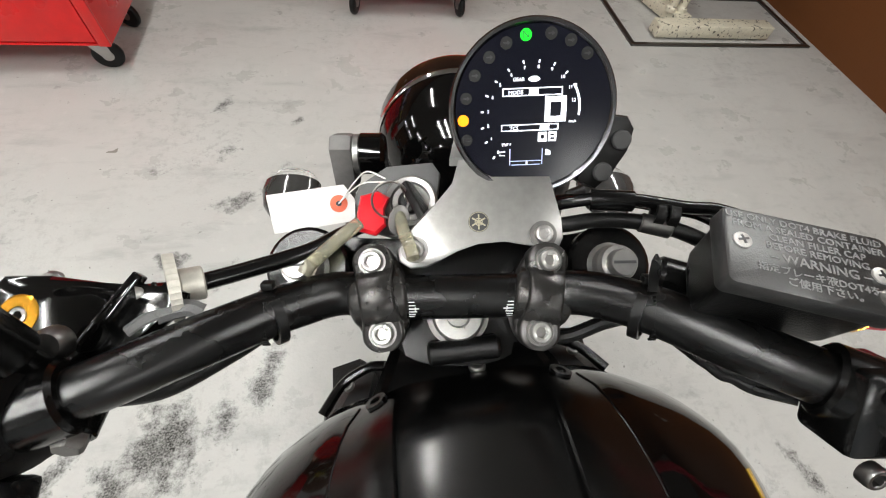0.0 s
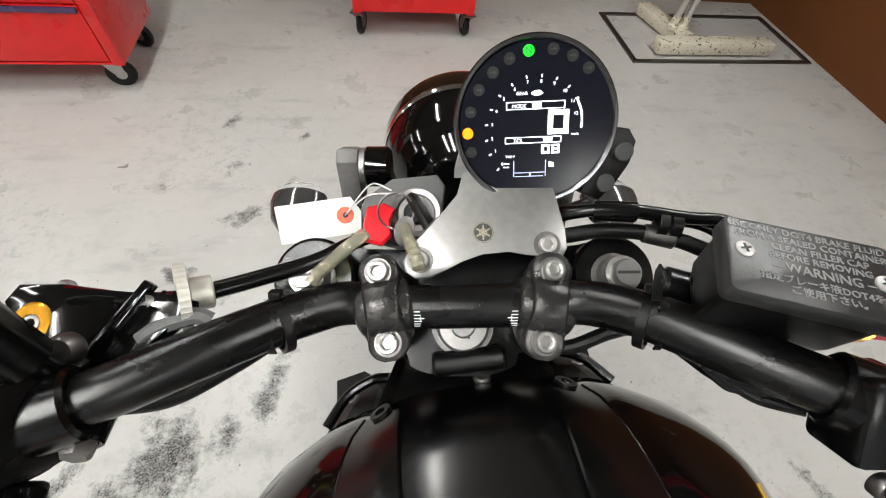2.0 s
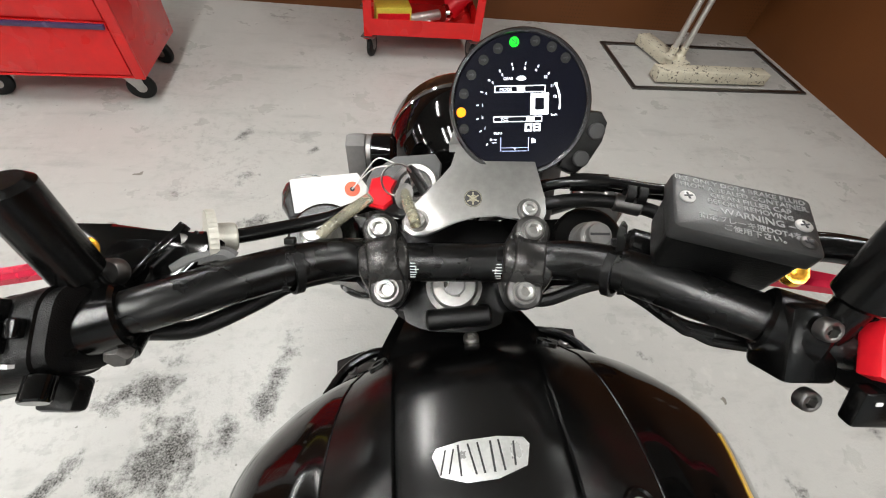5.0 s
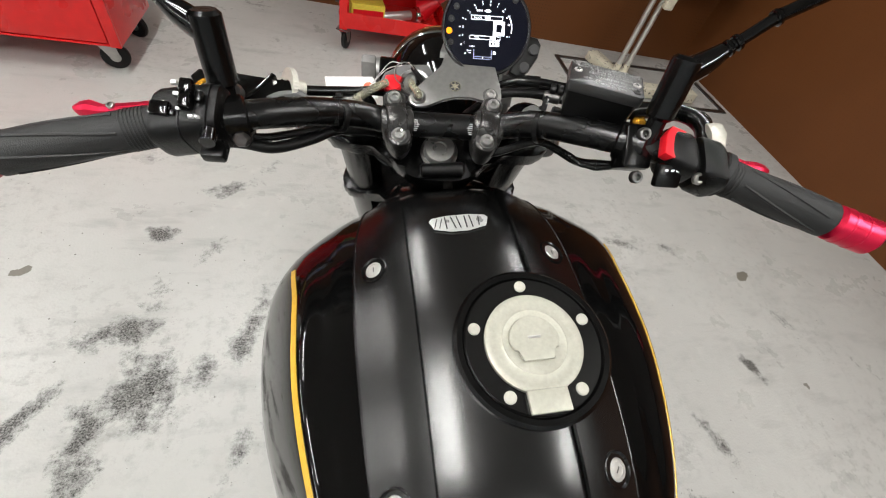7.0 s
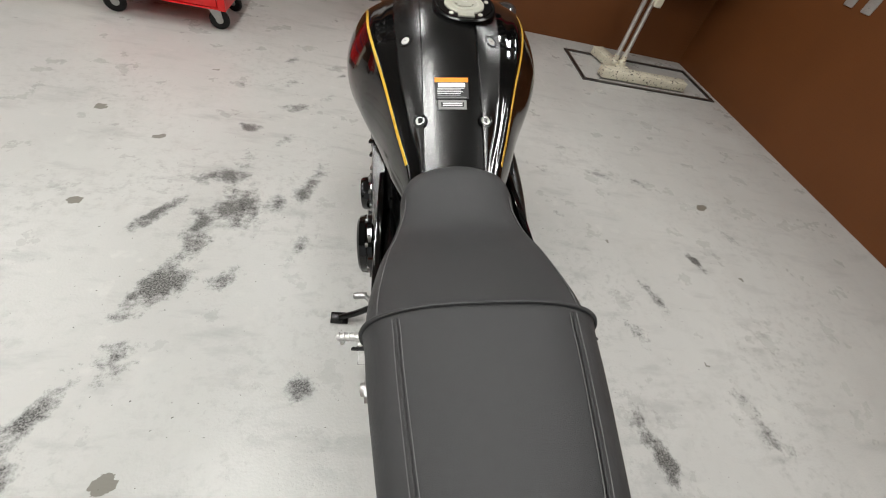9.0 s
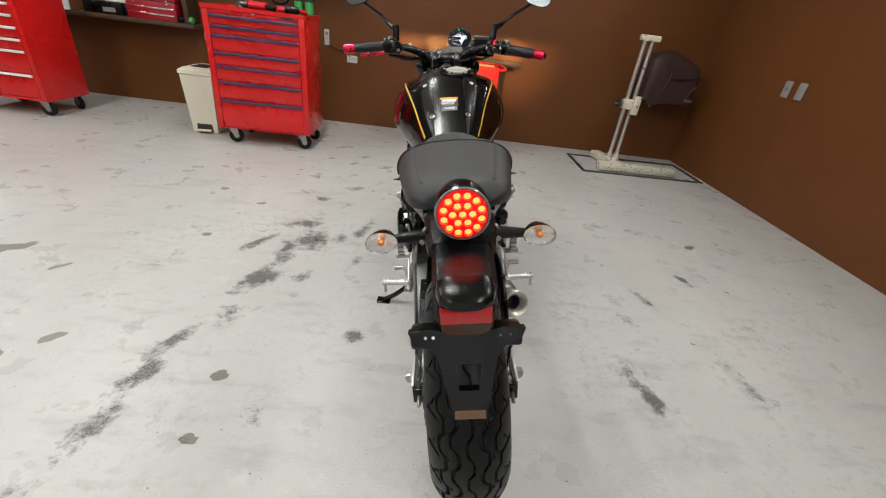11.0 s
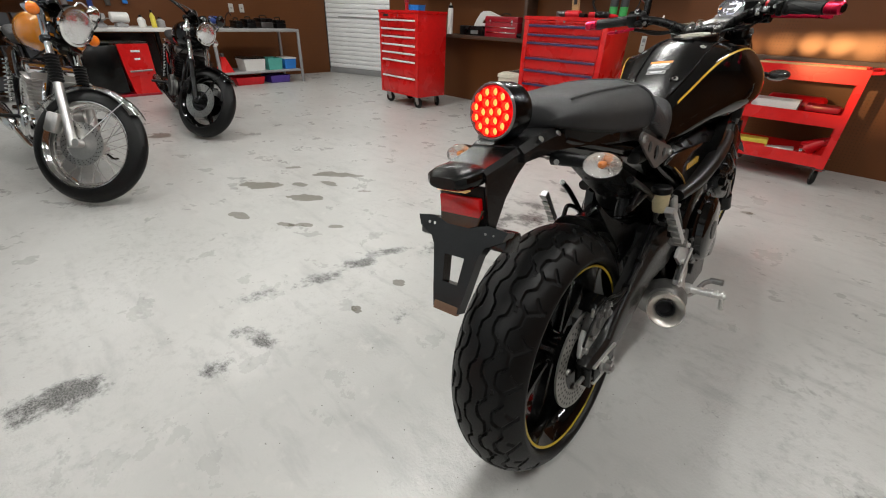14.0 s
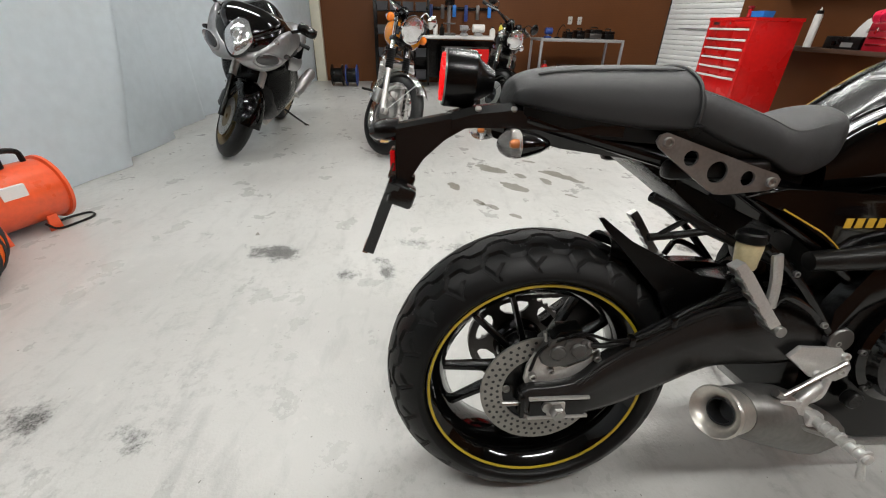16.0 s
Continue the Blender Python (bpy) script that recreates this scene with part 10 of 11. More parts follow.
loop = low_run[::-1] + wrap[::-1] + top_run
for i, (p, q) in enumerate(zip(loop, loop[1:])):
    d = Vector(q) - Vector(p)
    m = Matrix.Translation((Vector(p) + Vector(q)) / 2) @ Matrix.Rotation(math.atan2(d.z, d.y), 4, "X")
    w = 0.0085 if i % 2 else 0.0065
    box(ch, -w, w, -d.length * 0.62, d.length * 0.62, -0.0055, 0.0055, 0, m)
pt("drive_chain", ch, STEEL_DARK, None, "oiled drive chain")
pt("chain_guard", box(B(), -0.118, -0.084, 0.02, 0.36, 0.462, 0.468, 0.002, Matrix.Rotation(radians(4), 4, "X")), BLACK_PLASTIC)
bm = B()
rows = []
for k in range(14):
    a = radians(66 - 52 * k / 13)
    rr = 0.335 + 0.02 * math.sin(math.pi * k / 13)
    ww = 0.056 + 0.026 * k / 13
    rows.append([(ww * x, (rr - 0.030 * abs(x) ** 4) * math.cos(a), 0.315 + (rr - 0.030 * abs(x) ** 4) * math.sin(a)) for x in np.linspace(-1, 1, 13)])
loft(bm, rows, cap=False, closed=False)
bmesh.ops.recalc_face_normals(bm, faces=bm.faces[:])
bmesh.ops.solidify(bm, geom=bm.faces[:], thickness=0.003)
hg = pt("tyre_hugger", bm, BLACK_PLASTIC, None, "black plastic inner rear fender", 60)
pt("hugger_fin", prism(B(), [(0.082, 0.674), (0.092, 0.674), (0.152, 0.629), (0.226, 0.591), (0.301, 0.556), (0.361, 0.546), (0.345, 0.495), (0.318, 0.482), (0.25, 0.465), (0.222, 0.525), (0.145, 0.603), (0.099, 0.652)], 0.006, Matrix(((0, 0, 1, 0.072), (1, 0, 0, 0), (0, 1, 0, 0), (0, 0, 0, 1))), 0.001), BLACK_PLASTIC, hg)
pt("shock_absorber", tube(B(), [(0.0, 0.46, 0.46), (0.0, 0.50, 0.58), (0.0, 0.56, 0.70)], 0.034, 16, 4), BLACK_SATIN)
coil = [(0.044 * math.cos(t), 0.47 + 0.012 * t / 3.14 + 0.044 * math.sin(t), 0.475 + 0.03 * t / 3.14) for t in np.linspace(0, 12.5, 70)]
pt("shock_spring", tube(B(), coil, 0.006, 8, smooth=False), BLACK_GLOSS)
pt("rear_reservoir_hose", tube(B(), [(0.132, 0.332, 0.603), (0.125, 0.345, 0.57), (0.12, 0.40, 0.54), (0.12, 0.45, 0.52)], 0.0055, 8), BLACK_PLASTIC)

# forked bracket ahead of the hugger and the panel under the tail
fb = pt("hugger_bracket", tube(B(), [(0.12, 0.147, 0.723), (0.12, 0.20, 0.698), (0.12, 0.27, 0.662), (0.11, 0.36, 0.62), (0.10, 0.46, 0.58)], 0.009, 10, 5), BLACK_PLASTIC, None, "black forked bracket under the seat")
pt("bracket_prong", tube(B(), [(0.12, 0.155, 0.651), (0.12, 0.21, 0.655), (0.12, 0.27, 0.662)], 0.007, 10, 4), BLACK_PLASTIC, fb)
pt("bracket_prong", tube(B(), [(0.12, 0.165, 0.650), (0.12, 0.20, 0.672), (0.12, 0.225, 0.685)], 0.005, 8, 4), BLACK_PLASTIC, fb)
pt("tail_under_panel", loft(B(), [[(-w, y, z), (-w * 0.8, y + 0.01, z - 0.012), (w * 0.8, y + 0.01, z - 0.012), (w, y, z), (w * 0.9, y + 0.06, z + 0.05), (-w * 0.9, y + 0.06, z + 0.05)] for y, z, w in ((0.05, 0.832, 0.06), (0.10, 0.806, 0.062), (0.212, 0.730, 0.06), (0.30, 0.665, 0.058), (0.36, 0.62, 0.05))]), BLACK_PLASTIC, None, "black panel sloping under the tail")

# fluid bottle
rb = pt("fluid_bottle", lathe(B(), [(0, -0.050), (0.016, -0.050), (0.018, -0.046), (0.0215, -0.008), (0.020, 0.0), (0, 0.0)], 22, Matrix.Translation((0.137, 0.332, 0.647))), RESERVOIR, None, "amber brake fluid bottle with a black cap")
pt("bottle_cap", lathe(B(), [(0.0225, -0.002), (0.0245, 0.0), (0.0245, 0.013), (0.0215, 0.017), (0, 0.017)], 28, Matrix.Translation((0.137, 0.332, 0.648))), BLACK_PLASTIC, rb)

# ---- footrests ----


def pillion_peg(s):
    pg = pt("pillion_footrest", loft(B(), [[Vector(c) + Vector((0.010 * s * u, 0.008 * v, 0.005 * v)) for u, v in ((-1, -1), (1, -1), (1, 1), (-1, 1))] for c in ((s * 0.172, 0.284, 0.620), (s * 0.176, 0.300, 0.602), (s * 0.184, 0.352, 0.530), (s * 0.186, 0.368, 0.510))]), PEG_METAL, None, "folded bare metal pillion footrest")
    for k in range(5):
        c = Vector((s * 0.174, 0.287, 0.609)).lerp(Vector((s * 0.184, 0.352, 0.521)), k / 4)
        pt("peg_rib", box(B(), -0.0106, 0.0106, -0.0088, 0.0088, -0.002, 0.002, 0.0006, Matrix.Translation(c + Vector((0, -0.003, -0.003))) @ Matrix.Rotation(radians(-50), 4, "X")), ALU, pg)
    pt("peg_hinge", rod(B(), (s * 0.160, 0.374, 0.503), (s * 0.204, 0.374, 0.503), 0.010, 14, bevel=0.001), ALU, pg)
    if s > 0:
        pt("peg_strut", tube(B(), [(s * 0.158, 0.368, 0.630), (s * 0.160, 0.378, 0.58), (s * 0.158, 0.384, 0.53)], 0.009, 10, 4), ALU_CAST, pg)
    pt("hinge_bracket", tube(B(), [(s * 0.150, 0.352, 0.640), (s * 0.152, 0.406, 0.597), (s * 0.154, 0.472, 0.529), (s * 0.150, 0.546, 0.443)], 0.0085, 10, 3), BLACK_FRAME, pg)
    pt("footrest_bracket", tube(B(), [(s * 0.158, 0.380, 0.512), (s * 0.156, 0.404, 0.548), (s * 0.154, 0.463, 0.523), (s * 0.152, 0.503, 0.487)], 0.0075, 10, 4), BLACK_FRAME, pg)
    for y, z in ((0.410, 0.594), (0.540, 0.449), (0.499, 0.490)):
        pt("bracket_bolt", bolt(B(), facing((s * 0.160, y, z), (s, 0, 0)), 0.006, 0.006), STEEL, pg)


for s in (-1, 1):
    pillion_peg(s)
    hp_ = pt("footrest_hanger", prism(B(), [(0.443, 0.427), (0.463, 0.448), (0.546, 0.442), (0.566, 0.422), (0.580, 0.399), (0.578, 0.380), (0.558, 0.369), (0.529, 0.371), (0.500, 0.381)], 0.010, Matrix(((0, 0, s, s * 0.160), (1, 0, 0, 0), (0, 1, 0, 0), (0, 0, 0, 1))), 0.002), PEG_METAL, None, "cast aluminium footrest hanger")
    for y, z in ((0.556, 0.426), (0.558, 0.392), (0.510, 0.389)):
        pt("hanger_bolt", bolt(B(), facing((s * 0.170, y, z), (s, 0, 0)), 0.008, 0.006), PEG_METAL, hp_)
    pt("hanger_plate", prism(B(), [(0.421, 0.332), (0.448, 0.342), (0.482, 0.338), (0.522, 0.312), (0.556, 0.282), (0.548, 0.262), (0.50, 0.275), (0.456, 0.291), (0.434, 0.308)], 0.012, Matrix(((0, 0, s, s * 0.176), (1, 0, 0, 0), (0, 1, 0, 0), (0, 0, 0, 1))), 0.003), PEG_METAL, hp_)
    pt("hanger_link", tube(B(), [(s * 0.178, 0.492, 0.330), (s * 0.180, 0.520, 0.345), (s * 0.174, 0.534, 0.380)], 0.0065, 10, 4), PEG_METAL, hp_)
    pt("hanger_arm", tube(B(), [(s * 0.170, 0.53, 0.36), (s * 0.176, 0.50, 0.345), (s * 0.180, 0.485, 0.325), (s * 0.186, 0.48, 0.31)], 0.012, 12, 4), ALU_CAST, hp_)
    pt("footrest_joint", box(B(), min(s * 0.184, s * 0.206), max(s * 0.184, s * 0.206), 0.488, 0.520, 0.292, 0.320, 0.006), PEG_METAL, hp_)
    fr_ = pt("footrest", rod(B(), (s * 0.200, 0.505, 0.306), (s * 0.295, 0.515, 0.302), 0.0115, 14, 0.0095, 0.002), PEG_METAL, None, "bare aluminium footrest")
    for k in range(6):
        pt("peg_rib", rod(B(), (s * (0.215 + 0.014 * k), 0.507 + 0.0014 * k, 0.3055), (s * (0.219 + 0.014 * k), 0.507 + 0.0014 * k, 0.3053), 0.0128, 12), PEG_METAL, fr_)
    pt("peg_feeler", rod(B(), (s * 0.285, 0.514, 0.296), (s * 0.287, 0.522, 0.256), 0.0050, 10, 0.0070), PEG_METAL, fr_)
    pd_ = pt("foot_pedal", tube(B(), [(s * 0.196, 0.46, 0.30), (s * 0.20, 0.53, 0.275), (s * 0.205, 0.60, 0.255), (s * 0.215, 0.655, 0.262), (s * 0.235, 0.675, 0.268)], 0.008, 10), ALU, None, "bare aluminium foot pedal")
    pt("pedal_pad", rod(B(), (s * 0.225, 0.674, 0.268), (s * 0.265, 0.674, 0.268), 0.010, 12, bevel=0.002), ALU, pd_)
    pt("pedal_spring", rod(B(), (s * 0.178, 0.47, 0.335), (s * 0.178, 0.43, 0.355), 0.008, 12), STEEL, pd_)
    pt("pedal_link", rod(B(), (s * 0.182, 0.445, 0.35), (s * 0.182, 0.55, 0.42), 0.005, 10), STEEL, pd_)

# ---- silencer ----
e0 = Vector((0.192, 0.306, 0.329))
ex = Vector((0.33, -0.88, 0.30)).normalized()
sil = pt("silencer", loft(B(), [[Vector(c) + (Vector((0.9, 0.3, 0.0)).normalized() * math.cos(a) * w + Vector((0, 0.25, 0.97)).normalized() * math.sin(a) * h) for a in np.linspace(0, 2 * math.pi, 28, endpoint=False)] for c, w, h in ((e0 - ex * 0.062, 0.043, 0.043), (e0 - ex * 0.070, 0.049, 0.051), ((0.152, 0.44, 0.282), 0.062, 0.062), ((0.11, 0.56, 0.225), 0.080, 0.070), ((0.04, 0.70, 0.185), 0.09, 0.06), ((0.0, 0.82, 0.17), 0.05, 0.045))]), SILENCER, None, "short grey steel silencer with a bright outlet")
EMX = facing(e0, ex) @ Matrix.Diagonal((0.83, 0.83, 0.92, 1))
pt("outlet_trim", lathe(B(), [(0.049, -0.072), (0.052, -0.05), (0.0545, -0.018), (0.0565, -0.012), (0.0585, 0.0), (0.055, 0.006), (0.044, 0.002), (0.033, -0.012), (0.029, -0.03)], 44, EMX), EXHAUST, sil, "bright flared outlet trim")
pt("outlet_bore", lathe(B(), [(0.030, -0.006), (0.0265, -0.004), (0.025, -0.05), (0, -0.05)], 36, EMX @ Matrix.Translation((0, 0, -0.012))), DARK_PRINT, sil)

# ---- side stand ----
ss = pt("side_stand", tube(B(), [(-0.13, 0.70, 0.25), (-0.18, 0.708, 0.185), (-0.27, 0.722, 0.105), (-0.34, 0.73, 0.064)], 0.011, 12), BLACK_SATIN, None, "black side stand, folded out")
pt("stand_foot", box(B(), -0.03, 0.03, -0.022, 0.022, -0.003, 0.005, 0.002, tilted((-0.345, 0.73, 0.059), (0.16, 0, 0.987))), BLACK_SATIN, ss)
pt("stand_spring", rod(B(), (-0.15, 0.68, 0.25), (-0.22, 0.70, 0.15), 0.007, 10), STEEL, ss)


# ---- three parked motorcycles by the sheet ----
# Each has its own frame: x to its right, y ahead, z up, zero at its front tyre's footing.
DISC_STEEL = mat("worn disc steel", (0.45, 0.44, 0.42), 0.3, 1.0, scale=30)
GOLD_WHEEL = mat("gold wheel paint", (0.16, 0.115, 0.05), 0.4, 0.5, scale=10)
LAMP_BOWL = mat("faceted lamp bowl", (0.55, 0.56, 0.57), 0.10, 0.8, scale=20, bump=1.0, bscale=38)
SIDE_GLASS = mat("dim smoked lamp glass", (0.045, 0.045, 0.047), 0.12, 0.4, scale=20, bump=0.8, bscale=70, coat=0.5)
LAMP_FRONT = mat("fluted lamp glass", (0.80, 0.81, 0.82), 0.08, 0.85, scale=20, bump=0.9, bscale=60, coat=0.6)
AMBER_LENS = mat("amber indicator lens", (0.85, 0.20, 0.01), 0.15, scale=20, coat=0.5)
SMOKE = mat("smoked screen", (0.006, 0.006, 0.007), 0.05, scale=3, coat=0.8)
CHROME_WORN = mat("polished chrome", (0.80, 0.80, 0.79), 0.10, 1.0, scale=14, bump=0.06, bscale=60)
ENGINE_ALU = mat("engine alloy", (0.55, 0.54, 0.52), 0.36, 1.0, scale=20, bump=0.15, bscale=300)
XAX = Matrix.Rotation(radians(90), 4, "Y")


def parked(x, y, heading, lean):
    return Matrix.Translation((x, y, 0)) @ Matrix.Rotation(radians(heading - 90), 4, "Z") @ Matrix.Rotation(radians(-lean), 4, "Y")


def steering(angle, rake, axle):
    ax = Vector((0, -math.sin(radians(rake)), math.cos(radians(rake))))
    p = Vector((0, -0.02, axle))
    return Matrix.Translation(p) @ Matrix.Rotation(radians(angle), 4, ax) @ Matrix.Translation(-p), ax


def wheel(parent, m, r, half, cast, metal, name, discs, drum=0.06):
    """A road wheel: hub, tyre, rim, and wire or cast spokes, with drilled discs."""
    w = part(name, lathe(B(), [(0.012, -half * 1.1), (drum * 0.7, -half), (drum, -half * 0.6), (drum * 0.8, 0), (drum, half * 0.6), (drum * 0.7, half), (0.012, half * 1.1)], 28, XAX, close=True), ENGINE_ALU if not cast else metal, parent, basis=m)
    tyre(w, None, r, half, 72, plain_tread, 150, 26, 0.006)
    lip = r - 0.0745
    part("rim", rim_ring(half * 0.86, lip, 0.020), metal, w)
    if cast:
        for k in range(cast):
            part("spoke", spoke(drum * 0.6, lip - 0.012, 2 * math.pi * k / cast + 0.3, 0, 0, 0.05, 0.03, 0.03), metal, w)
    else:
        for k in range(36):
            a = 2 * math.pi * k / 36
            s = 1 if k % 2 else -1
            d = 0.45 if k % 4 < 2 else -0.45
            part("spoke", rod(B(), (s * half * 0.7, drum * 0.95 * math.cos(a + d), drum * 0.95 * math.sin(a + d)), (s * 0.006, (lip - 0.022) * math.cos(a), (lip - 0.022) * math.sin(a)), 0.0019, 6), STEEL, w)
    for s in discs:
        plate, holes = drilled_disc(0.085, 0.148 if cast else 0.122, 0.005, 24)
        dd = part("brake_disc", plate, DISC_STEEL, w, basis=Matrix.Translation((s * (half + 0.012), 0, 0)))
        part("drilling", holes, DARK_PRINT, dd)
        part("disc_carrier", lathe(B(), [(0.02, -0.004), (0.092, -0.003), (0.092, 0.003), (0.02, 0.004)], 30, Matrix.Translation((s * (half + 0.009), 0, 0)) @ XAX, close=True), metal if cast else ENGINE_ALU, w)
    return w


def mudguard(parent, name, material, m, axle, r, a0, a1, half, drop=0.03):
    rings = []
    for k in range(17):
        a = radians(a0 + (a1 - a0) * k / 16)
        rings.append([(half * math.sin(u), axle.y + (r - drop * (1 - math.cos(u))) * math.cos(a), axle.z + (r - drop * (1 - math.cos(u))) * math.sin(a)) for u in np.linspace(-1.45, 1.45, 13)])
    bm = loft(B(), rings, cap=False, closed=False)
    bmesh.ops.solidify(bm, geom=bm.faces[:], thickness=0.003)
    return part(name, bm, material, parent, basis=m)


def stand(parent, p, q):
    ob = part("side_stand", tube(B(), [p, (Vector(p) + Vector(q)) / 2 + Vector((0, 0.01, 0)), q], 0.009, 10, 4), BLACK_FRAME, parent)
    q = Vector(q)
    part("stand_foot", box(B(), q.x - 0.035, q.x + 0.015, q.y - 0.018, q.y + 0.018, q.z - 0.008, q.z + 0.004, 0.002), BLACK_FRAME, ob)


def body(bm, rows, n=26, p=2.4):
    """A rounded body: rows of depth, middle height, half width, half height."""
    P = spline([(y, z, 0) for y, z, w, h in rows], 5)
    Q = spline([(w, h, 0) for y, z, w, h in rows], 5)
    return loft(bm, [super_ring(0, a.y, max(0.004, b.x), max(0.004, b.y), a.x, p, n) for a, b in zip(P, Q)])


def roadster(name, label, m, o):
    """An upright motorcycle with a round headlamp; o holds what sets it apart."""
    bk = thing(name, label, "motorcycle", m, "parked motorcycles")
    r = o["r"]
    rake = 27
    ST, ax = steering(o["steer"], rake, r)
    fa = Vector((0, 0, r))
    wb = o["wb"]

    def sp(n, bm, material, parent=None, lab="", sharp=35):
        return part(n, bm, material, parent or bk, lab, sharp, None if parent else ST)

    wheel(bk, ST @ Matrix.Translation(fa), r, o["half"], o["cast"], o["wheel"], "front_wheel", o["discs"], o["drum"])
    wheel(bk, Matrix.Translation((0, -wb, r)), r, o["half"] * 1.25, o["cast"], o["wheel"], "rear_wheel", (), 0.075)
    up = lambda x, d: Vector((x, -0.005, r)) + ax * d + Vector((0, -0.028, 0))
    L = o["fork"]
    for s in (-1, 1):
        x = s * 0.088
        leg = sp("fork_leg", rod(B(), up(x, 0.30), up(x, L), 0.0175, 18), o["stanchion"])
        sp("slider", rod(B(), up(x, -0.03), up(x, 0.33), 0.0235, 20, 0.0225, 0.004), o["slider"], leg)
        sp("axle_clamp", rod(B(), Vector((x - 0.02, 0, r)), Vector((x + 0.02, 0, r)), 0.024, 16, bevel=0.003), o["slider"], leg)
        if o["gaiter"]:
            prof = [(0.018, 0.325)]
            for k in range(9):
                prof += [(0.026, 0.332 + 0.017 * k), (0.033, 0.3405 + 0.017 * k)]
            sp("gaiter", lathe(B(), prof + [(0.02, 0.485)], 20, along(up(x, 0), up(x, 1))), RUBBER, leg)
        else:
            sp("dust_seal", rod(B(), up(x, 0.325), up(x, 0.345), 0.026, 18, bevel=0.003), BLACK_PLASTIC, leg)
        sp("lamp_ear", box(B(), -0.004, 0.004, -0.012, 0.07, -0.03, 0.03, 0.003, Matrix.Translation(up(x, L - 0.11))), o["ears"], leg)
        if s in o["discs"]:
            sp("brake_caliper", box(B(), x - s * 0.004, x + s * 0.045, -0.17, -0.10, r + 0.02, r + 0.13, 0.014), o["slider"], leg)
    for d in (L - 0.02, L - 0.2):
        sp("fork_yoke", prism(B(), rounded(0.235, 0.062, 0.025, 5), 0.026, tilted(up(0, d), ax), 0.005), o["yoke"])
    mudguard(bk, "front_fender", o["fender"], ST, fa, r + 0.018, o["f0"], o["f1"], o["half"] + 0.012)
    for s in (-1, 1):
        for b in (o["f0"] + 14, o["f1"] - 8):
            a = radians(b)
            sp("fender_stay", rod(B(), (s * 0.075, 0, r + 0.02), (s * (o["half"] + 0.010), (r + 0.008) * math.cos(a), r + (r + 0.008) * math.sin(a)), 0.004, 8), o["fender"])
    hc = up(0, o["lamp"]) + Vector((0, 0.115, 0))
    hm_ = facing(hc, (0, 0.995, -0.06))
    R = o["lampr"]
    hl_ = sp("headlamp", lathe(B(), [(0, -0.10), (R * 0.45, -0.092), (R * 0.8, -0.06), (R * 0.96, -0.015), (R, 0.0)], 40, hm_), o["shell"], None, "round headlamp with a bright rim")
    sp("lamp_rim", lathe(B(), [(R * 0.99, -0.006), (R * 1.06, 0.0), (R * 1.04, 0.012), (R * 0.93, 0.017), (R * 0.92, 0.008)], 44, hm_), CHROME_WORN, hl_)
    sp("lamp_lens", lathe(B(), [(R * 0.93, 0.010), (R * 0.7, 0.021), (R * 0.35, 0.027), (0, 0.029)], 40, hm_), LAMP_FRONT, hl_, "fluted headlamp glass")
    for s in (-1, 1):
        ic = up(s * o["ix"], o["lamp"] + o["iz"]) + Vector((0, 0.05, 0))
        i_ = sp("indicator", lathe(B(), [(0, -0.05), (0.015, -0.045), (0.030, -0.012), (0.033, 0.0)], 24, facing(ic, (0, 1, 0))), CHROME_WORN if o["amber"] else BLACK_GLOSS)
        sp("indicator_lens", lathe(B(), [(0.033, 0.0), (0.031, 0.014), (0.020, 0.026), (0, 0.031)], 24, facing(ic, (0, 1, 0))), AMBER_LENS if o["amber"] else LAMP_FRONT, i_)
        sp("indicator_stalk", rod(B(), ic - Vector((0, 0.02, 0)), up(s * 0.09, o["lamp"] + o["iz"]), 0.007, 10), CHROME_WORN if o["amber"] else BLACK_GLOSS, i_)
        # gauges
        g = up(s * 0.055, L + 0.055) + Vector((0, 0.035, 0))
        gg = sp("gauge", lathe(B(), [(0, -0.05), (0.03, -0.048), (0.04, -0.02), (0.041, 0.004), (0.037, 0.006), (0.035, 0.0)], 28, facing(g, (0, -0.75, 0.66))), o["shell"])
        sp("gauge_face", lathe(B(), [(0, 0.001), (0.036, 0.001)], 24, facing(g, (0, -0.75, 0.66))), DARK_PRINT, gg)
    top = up(0, L + 0.02)
    W = o["barw"]
    line_ = [(-W, top.y - 0.16, top.z + o["rise"] - 0.01), (-W + 0.15, top.y - 0.10, top.z + o["rise"]), (-0.15, top.y - 0.01, top.z + 0.03), (-0.06, top.y, top.z + 0.008), (0.06, top.y, top.z + 0.008), (0.15, top.y - 0.01, top.z + 0.03), (W - 0.15, top.y - 0.10, top.z + o["rise"]), (W, top.y - 0.16, top.z + o["rise"] - 0.01)]
    hb_ = sp("handlebar", tube(B(), line_, 0.0115, 12, 6), o["bar"])
    for s in (-1, 1):
        p, q = Vector(line_[-1 if s > 0 else 0]), Vector(line_[-2 if s > 0 else 1])
        sp("grip", rod(B(), p, p.lerp(q, 0.8), 0.017, 14, bevel=0.003), GRIP, hb_)
        sp("lever", tube(B(), [q + Vector((0, 0.05, 0.0)), p.lerp(q, 0.6) + Vector((0, 0.075, -0.005)), p.lerp(q, 0.1) + Vector((0, 0.065, -0.01))], 0.006, 8, 4), ALU, hb_)
        sp("switchgear", rod(B(), q, q.lerp(p, 0.2), 0.026, 14, bevel=0.006), BLACK_PLASTIC, hb_)
        mc_ = q + Vector((s * 0.11, 0.03, o["mz"]))
        mi = sp("mirror", tube(B(), [q, q + Vector((s * 0.02, 0.02, 0.06)), mc_], 0.005, 8, 5), o["mirror"], None, "round mirror on a slim stalk")
